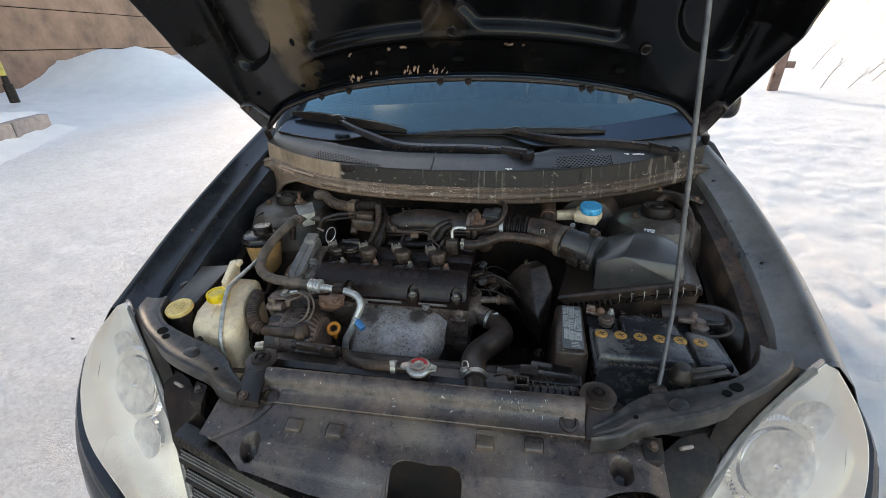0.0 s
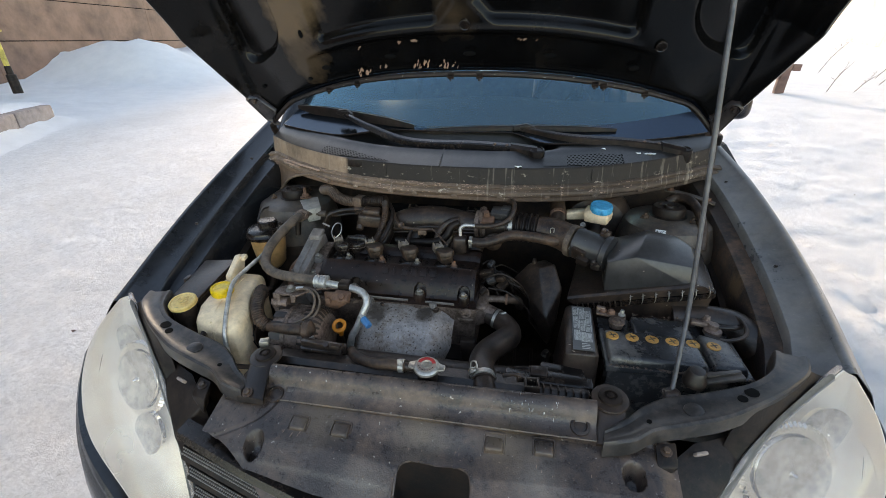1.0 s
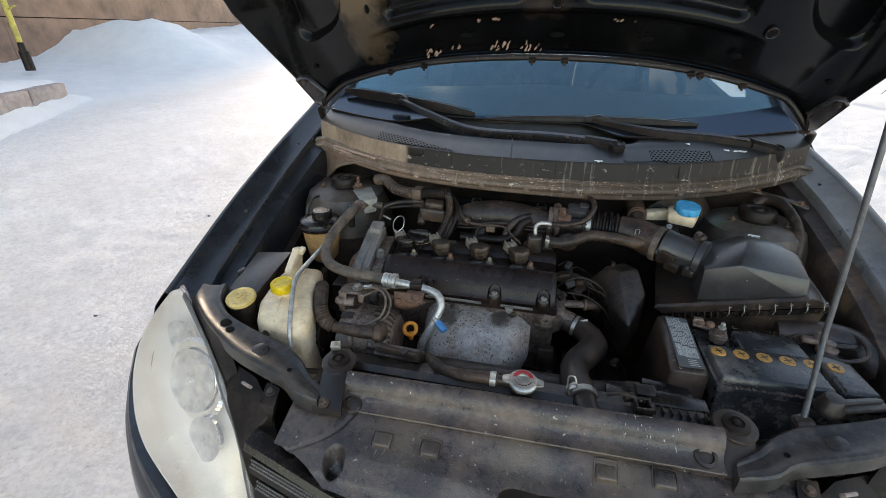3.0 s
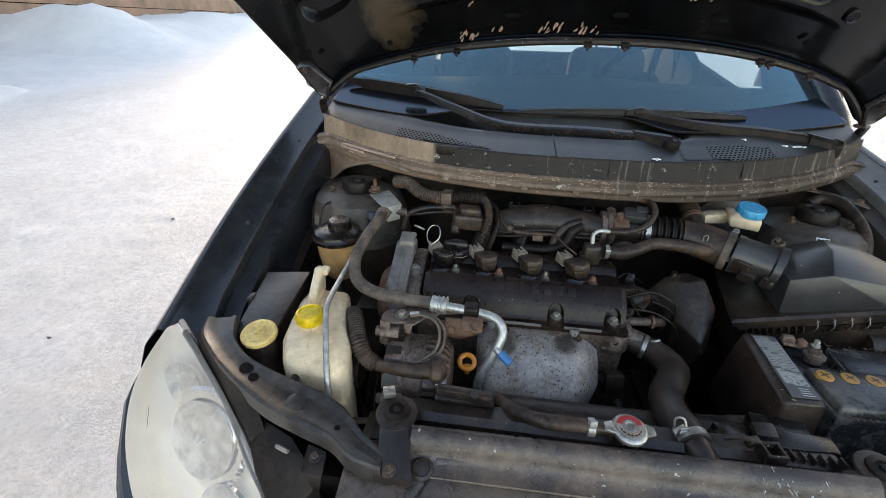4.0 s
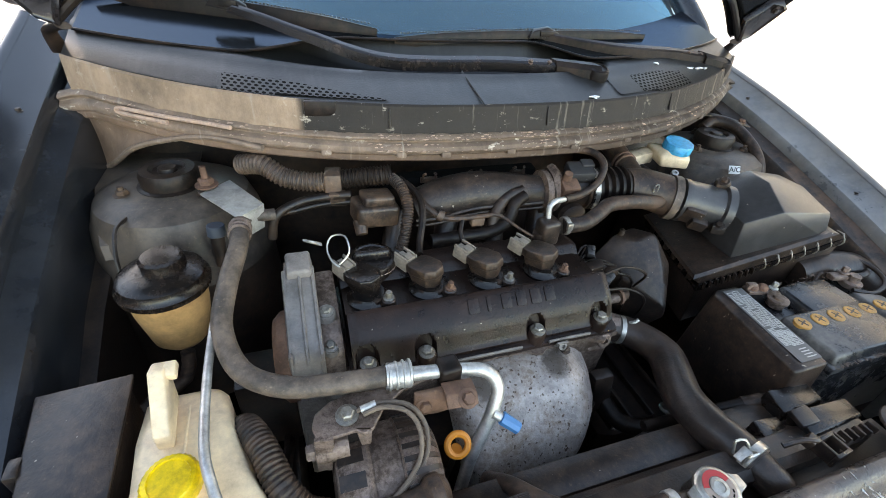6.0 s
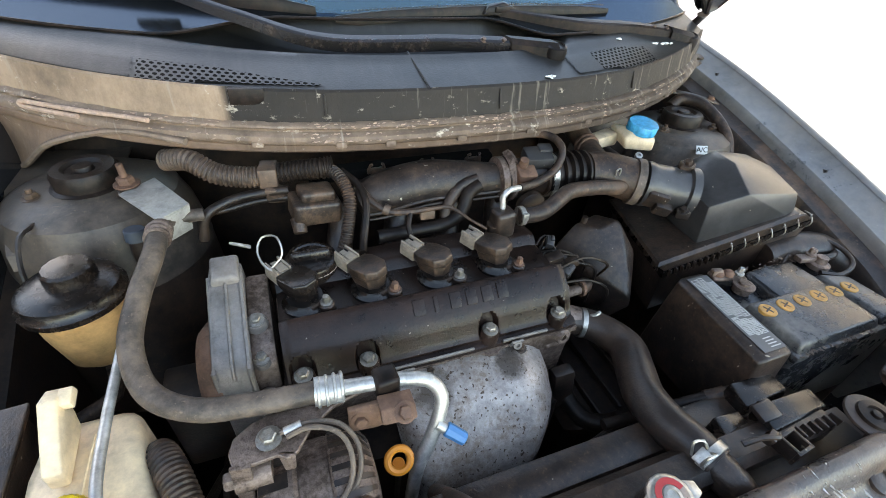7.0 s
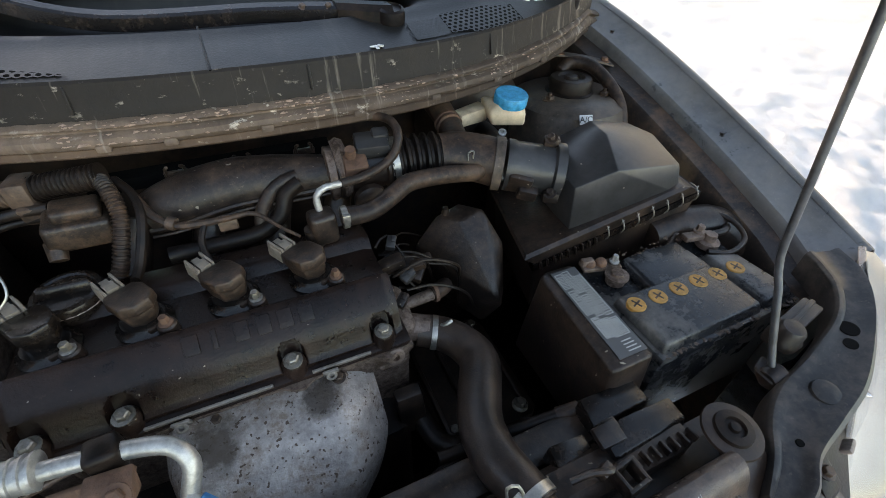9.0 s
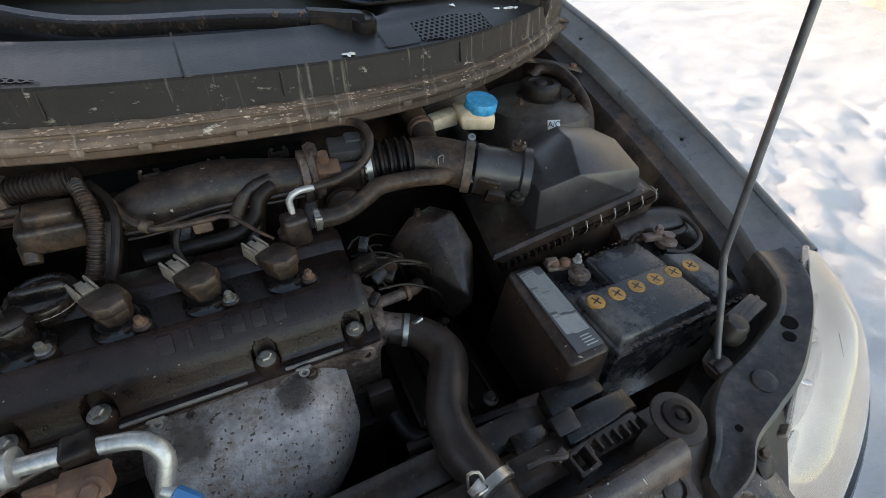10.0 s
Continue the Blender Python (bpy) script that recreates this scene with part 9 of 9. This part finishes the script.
hull(bm, [(0.066, 0.27, 0.82), (0.066, 0.36, 0.84), (0.066, 0.27, 0.76), (0.066, 0.36, 0.74), (0.095, 0.28, 0.815), (0.095, 0.34, 0.83), (0.095, 0.28, 0.77), (0.095, 0.34, 0.77)], 0.006)
cyl(bm, (0.075, 0.300, 0.80), (0.112, 0.284, 0.793), 0.019, 0.019, 20)
cyl(bm, (0.09, 0.318, 0.816), (0.135, 0.320, 0.818), 0.0085, 0.0085, 14)
part("housing", bm, M_ALLOY_DIRTY, therm)
bm = B()
tube(bm, [(0.132, 0.320, 0.818), (0.150, 0.326, 0.816), (0.165, 0.345, 0.80), (0.17, 0.37, 0.77)], 0.0115, 12, 0.01)
part("small_hose", bm, M_RUBBER, therm)
bm = B()
clamp(bm, (0.138, 0.321, 0.818), (1, 0, 0), 0.0122, 0.006)
part("hose_clip", bm, M_RUST, therm)
for q, r in (((0.105, 0.355, 0.852), 30), ((0.085, 0.345, 0.872), -10), ((0.125, 0.352, 0.838), 50)):
    bm = B()
    box(bm, q, (0.034, 0.018, 0.016), (10, -20, r), 0.003)
    part("sensor_plug", bm, M_PLASTIC, therm)
for k in range(4):
    bm = B()
    z = 0.84 + 0.02 * k
    tube(bm, [(0.072, 0.33 + 0.015 * k, z - 0.02), (0.092, 0.34 + 0.015 * k, z - 0.012), (0.110, 0.36, z - 0.04), (0.12, 0.38, z - 0.07)], 0.002, 6, 0.01)
    part("sensor_lead", bm, M_RUBBER_DARK, therm)
clutter = thing("sensor_wiring", (0.09, 0.36, 0.86), "tangle of thin dark wires and grey plugs at the engine end", "wiring")
rnd = random.Random(14)
for k in range(11):
    a = Vector((rnd.uniform(0.072, 0.10), rnd.uniform(0.30, 0.40), rnd.uniform(0.84, 0.885)))
    b2 = a + Vector((rnd.uniform(0.03, 0.09), rnd.uniform(-0.04, 0.05), rnd.uniform(-0.05, 0.02)))
    e = b2 + Vector((rnd.uniform(0.01, 0.05), rnd.uniform(0.0, 0.06), rnd.uniform(-0.10, -0.03)))
    bm = B()
    tube(bm, [a, lerp(a, b2, 0.5) + Vector((0, 0, rnd.uniform(0.004, 0.02))), b2, e], rnd.uniform(0.0012, 0.0026), 6, 0.01)
    part("wire", bm, M_RUBBER_DARK, clutter)
for q, r, m in (((0.098, 0.318, 0.868), 25, M_PLASTIC_CLEAN), ((0.120, 0.340, 0.862), -15, M_PLASTIC), ((0.094, 0.372, 0.884), 60, M_PLASTIC_CLEAN), ((0.140, 0.362, 0.846), 10, M_PLASTIC), ((0.082, 0.300, 0.846), 40, M_PLASTIC)):
    bm = B()
    box(bm, q, (0.020, 0.013, 0.012), (12, -18, r), 0.002)
    box(bm, Vector(q) + Vector((0.004, 0.0, 0.006)), (0.010, 0.006, 0.005), (12, -18, r), 0.001)
    part("plug", bm, m, clutter)
bulk = thing("bulkhead_fasteners", (0.0, 0.60, 0.98), "row of small tan studs and clips on the bulkhead", "fastener")
for x, z, tall in ((-0.175, 1.000, 0.030), (-0.115, 0.992, 0.020), (-0.05, 0.998, 0.012), (0.015, 0.996, 0.026), (0.105, 0.992, 0.012), (0.195, 0.998, 0.030), (0.30, 1.0, 0.020)):
    y = 0.600
    bm = B()
    for i in range(3):
        lathe(bm, (x, y, z - tall * 0.5 + tall * i / 3), (0.1, -0.2, 1), [(0.0035, 0), (0.0055, tall * 0.08), (0.0055, tall * 0.2), (0.0035, tall * 0.3)], 10)
    box(bm, (x, y + 0.03, z), (0.012, 0.07, 0.006), (0, 0, 0), 0.001)
    part("stud", bm, M_COIL if tall > 0.015 else M_BOLT, bulk)
lower = thing("lower_coolant_hose", (0.08, 0.17, 0.66), "black lower coolant hose in the shadow of the engine", "hose")
bm = B()
tube(bm, [(0.070, 0.25, 0.73), (0.072, 0.215, 0.70), (0.085, 0.18, 0.685), (0.11, 0.16, 0.69), (0.125, 0.15, 0.71)], 0.014, 14, 0.01)
part("hose", bm, M_RUBBER_DARK, lower)
bm = B()
hull(bm, [(0.040, 0.215, 0.76), (0.075, 0.215, 0.76), (0.045, 0.205, 0.69), (0.08, 0.205, 0.69), (0.04, 0.235, 0.76), (0.075, 0.235, 0.76), (0.045, 0.225, 0.69), (0.08, 0.225, 0.69)], 0.004)
part("stay", bm, M_APRON, lower)
loom2 = thing("front_wiring", (0.18, 0.09, 0.76), "black taped wiring bundle behind the radiator", "wiring")
bm = B()
tube(bm, [(0.06, 0.13, 0.76), (0.11, 0.125, 0.765), (0.18, 0.112, 0.785), (0.24, 0.10, 0.80), (0.30, 0.10, 0.79)], 0.008, 10, 0.01)
part("cable", bm, M_RUBBER_DARK, loom2)
bm = B()
tube(bm, [(0.02, 0.12, 0.72), (0.09, 0.13, 0.74), (0.14, 0.14, 0.72), (0.17, 0.13, 0.68)], 0.006, 8, 0.01)
part("cable", bm, M_RUBBER_DARK, loom2)
bm = B()
tube(bm, [(0.20, 0.108, 0.79), (0.213, 0.104, 0.795), (0.225, 0.102, 0.798)], 0.010, 10, 0.008)
part("tape", bm, M_RUBBER, loom2)
bm = B()
loft_x(bm, 0.10, 0.28, [(0.20, 0.40), (0.20, 0.60), (0.42, 0.60), (0.42, 0.40)], 2, 0.02, 0.85)
gear = thing("gearbox", (0.19, 0.3, 0.40), "black gearbox casing low in the bay", "gearbox")
part("casing", bm, M_APRON, gear)
for k in range(4):
    bm = B()
    box(bm, (0.12 + 0.045 * k, 0.31, 0.605), (0.008, 0.20, 0.016), (0, 0, 0), 0.003)
    part("casing_rib", bm, M_APRON, gear)
for x, y in ((0.13, 0.22), (0.25, 0.22), (0.25, 0.40)):
    bm = B()
    bolt(bm, (x, y, 0.60), (0, 0, 1), 0.009, 0.012)
    part("casing_bolt", bm, M_BOLT, gear)

# battery
battery = thing("battery", (0.46, 0.18, 0.66), "dusty black car battery with six orange filler plugs", "battery")
BX0, BX1, BY0, BY1, BZ = 0.338, 0.594, 0.098, 0.262, 0.848
bm = B()
box(bm, ((BX0 + BX1) / 2, (BY0 + BY1) / 2, 0.745), (BX1 - BX0 - 0.008, BY1 - BY0 - 0.006, 0.17), (0, 0, 0), 0.006)
part("case", bm, M_BATTERY, battery)
bm = B()
box(bm, ((BX0 + BX1) / 2, (BY0 + BY1) / 2, 0.824), (BX1 - BX0, BY1 - BY0, 0.014), (0, 0, 0), 0.003)
part("lid_edge", bm, M_BATTERY, battery)
bm = B()
hull(bm, [(BX0 + 0.004, BY0 + 0.004, 0.830), (BX0 + 0.182, BY0 + 0.004, 0.830), (BX0 + 0.008, BY0 + 0.010, BZ), (BX0 + 0.176, BY0 + 0.010, BZ), (BX0 + 0.004, 0.196, 0.830), (BX0 + 0.008, 0.192, BZ), (BX0 + 0.182, 0.196, 0.83), (BX0 + 0.176, 0.192, BZ)], 0.005, 3)
hull(bm, [(BX0 + 0.060, 0.185, 0.830), (BX0 + 0.066, 0.185, BZ), (BX0 + 0.182, 0.185, 0.830), (BX0 + 0.176, 0.185, BZ), (BX0 + 0.062, 0.256, 0.830), (BX0 + 0.068, 0.250, BZ), (BX0 + 0.178, 0.256, 0.830), (BX0 + 0.172, 0.250, BZ)], 0.005, 3)
lidb = part("lid", bm, M_BATTERY, battery, "dusty raised battery lid")
bm = B()
hull(bm, [(BX0 + 0.187, BY0 + 0.006, 0.830), (BX1 - 0.008, BY0 + 0.008, 0.830), (BX0 + 0.191, BY0 + 0.012, BZ - 0.002), (BX1 - 0.012, BY0 + 0.014, BZ - 0.002), (BX0 + 0.187, 0.215, 0.830), (BX0 + 0.191, 0.211, BZ - 0.002), (BX1 - 0.012, 0.196, 0.83), (BX1 - 0.018, 0.192, BZ - 0.002)], 0.005, 3)
part("lid_end", bm, M_BATTERY, battery, "grey-black lid end")
for k in range(6):
    x = 0.357 + 0.0374 * k
    bm = B()
    lathe(bm, (x, 0.171, BZ - 0.003 - 0.0004 * k), (0, 0, 1), [(0.0125, 0), (0.0125, 0.0045), (0.0115, 0.0055), (0.001, 0.0056)], 28)
    plug = part("filler_plug", bm, M_CAPYELLOW, battery, "orange round filler plug")
    bm = B()
    for a in (20, 110):
        box(bm, (x, 0.171, BZ + 0.0026 - 0.0004 * k), (0.015, 0.0024, 0.0008), (0, 0, a), 0.0)
    part("cross_slot", bm, M_COIL, plug)
bm = B()
lathe(bm, (0.452, 0.238, BZ - 0.001), (0, 0, 1), [(0.013, 0), (0.013, 0.0012), (0.011, 0.0014)], 24)
part("charge_eye", bm, M_BATTERY, battery)
bm = B()
lathe(bm, (0.374, 0.226, 0.834), (0, 0, 1), [(0.0135, 0), (0.0135, 0.010), (0.0165, 0.0105), (0.0165, 0.014), (0.009, 0.0145), (0.0085, 0.018), (0.003, 0.0185)], 24)
box(bm, (0.366, 0.252, 0.846), (0.060, 0.020, 0.006), (0, 3, -12), 0.0015)
box(bm, (0.345, 0.258, 0.853), (0.018, 0.010, 0.014), (0, 0, -12), 0.002)
tc1 = part("left_clamp", bm, M_ALLOY_DIRTY, battery, "corroded battery clamp")
bm = B()
for x, y in ((0.349, 0.256), (0.366, 0.252)):
    lathe(bm, (x, y, 0.849), (0, 0, 1), [(0.0085, 0), (0.0082, 0.005), (0.005, 0.0085), (0.001, 0.009)], 14)
part("clamp_nut", bm, M_RUST, tc1)
bm = B()
bolt(bm, (0.387, 0.248, 0.849), (0, 0, 1), 0.0048, 0.010)
part("clamp_bolt", bm, M_PIPE, tc1)
bm = B()
lathe(bm, (0.562, 0.232, 0.836), (0, 0, 1), [(0.017, 0), (0.017, 0.009), (0.010, 0.011), (0.009, 0.022)], 24)
box(bm, (0.545, 0.244, 0.850), (0.044, 0.016, 0.010), (0, 0, -10), 0.003)
bolt(bm, (0.552, 0.246, 0.855), (0, 0, 1), 0.006, 0.010)
part("right_clamp", bm, M_ALLOY_DIRTY, battery, "corroded battery clamp")
rnd = random.Random(31)
bm = B()
for k in range(150):
    x, y = (rnd.uniform(0.41, 0.55), rnd.uniform(0.248, 0.262)) if k < 50 else (rnd.uniform(0.345, 0.585), rnd.gauss(0.1005, 0.0012))
    s = rnd.uniform(0.0012, 0.004)
    hull(bm, [(x + rnd.uniform(-s, s), y + rnd.uniform(-s, s), (BZ - 0.002 if k < 50 else 0.8305) + rnd.uniform(-0.001, s * 0.7)) for _ in range(7)], 0)
part("dirt_crust", bm, M_CONDUIT, battery, "crumbs of dirt along the lid edge", kind="stuff")
lead = thing("battery_lead", (0.60, 0.24, 0.84), "thick black battery lead looping behind the battery", "cable")
bm = B()
tube(bm, [(0.507, 0.256, 0.835), (0.544, 0.271, 0.85), (0.603, 0.27, 0.86), (0.62, 0.239, 0.858), (0.611, 0.209, 0.85), (0.574, 0.2, 0.842), (0.542, 0.215, 0.842)], 0.0040, 10, 0.008)
part("loop", bm, M_HOSEDARK, lead)
bm = B()
tube(bm, [(0.575, 0.240, 0.846), (0.600, 0.236, 0.850), (0.618, 0.248, 0.848), (0.612, 0.262, 0.842)], 0.0055, 10, 0.008)
part("second_lead", bm, M_HOSEDARK, lead)

fuse = thing("fuse_box", (0.298, 0.18, 0.70), "tall black fuse box with a printed label strip", "fuse box")
bm = B()
hull(bm, [(0.262, 0.106, 0.842), (0.272, 0.102, 0.848), (0.318, 0.102, 0.848), (0.326, 0.108, 0.842), (0.270, 0.262, 0.848), (0.278, 0.266, 0.853), (0.322, 0.266, 0.852), (0.328, 0.262, 0.846), (0.256, 0.085, 0.70), (0.326, 0.095, 0.70), (0.256, 0.272, 0.70), (0.328, 0.268, 0.70)], 0.005, 3)
part("cover", bm, M_PLASTIC, fuse)
bm = B()
loft(bm, [[(0.277, 0.112, 0.8492), (0.318, 0.112, 0.8492), (0.323, 0.258, 0.8532), (0.283, 0.258, 0.8532)], [(0.277, 0.112, 0.8502), (0.318, 0.112, 0.8502), (0.323, 0.258, 0.8542), (0.283, 0.258, 0.8542)]])
lab = part("label", bm, M_LABEL, fuse, "grey label with white print")
rnd = random.Random(77)
bm = B()


def strip_point(u, v, up=0.0004):
    """u across 0..1, v along 0..1 of the label strip."""
    return Vector((0.277 + 0.006 * v + 0.041 * u, 0.112 + 0.146 * v, 0.8502 + 0.004 * v + up))


def print_line(u0, v0, u1, v1, w=0.00055):
    a, b = strip_point(u0, v0), strip_point(u1, v1)
    d = (b - a).normalized()
    s = Vector((-d.y, d.x, 0)) * w
    loft(bm, [[a + s, a - s, b - s, b + s], [p + Vector((0, 0, 0.0002)) for p in (a + s, a - s, b - s, b + s)]])


def table(u0, u1, v0, v1, rows):
    """A ruled block of the printed table with short ticks in its cells."""
    print_line(u0, v0, u0, v1)
    print_line(u1, v0, u1, v1)
    v, k = v0, 0
    while v <= v1 + 1e-6:
        print_line(u0, v, u1, v)
        if v + rows < v1 and rnd.random() < 0.8:
            print_line(u0 + 0.2 * (u1 - u0), v + rows * 0.5, u0 + rnd.uniform(0.5, 0.85) * (u1 - u0), v + rows * 0.5, 0.0004)
        v += rows


table(0.06, 0.30, 0.78, 0.96, 0.036)
table(0.36, 0.60, 0.70, 0.97, 0.030)
table(0.36, 0.60, 0.42, 0.66, 0.024)
table(0.08, 0.30, 0.46, 0.74, 0.028)
table(0.66, 0.92, 0.40, 0.90, 0.027)
table(0.10, 0.34, 0.20, 0.42, 0.018)
table(0.38, 0.62, 0.18, 0.38, 0.018)
table(0.66, 0.90, 0.18, 0.36, 0.018)
for k in range(4):
    print_line(0.42, 0.035 + 0.032 * k, 0.42 + rnd.uniform(0.25, 0.5), 0.035 + 0.032 * k, 0.0008)
part("fine_print", bm, M_PRINT, lab, "white table of fine print lines", kind="stuff")
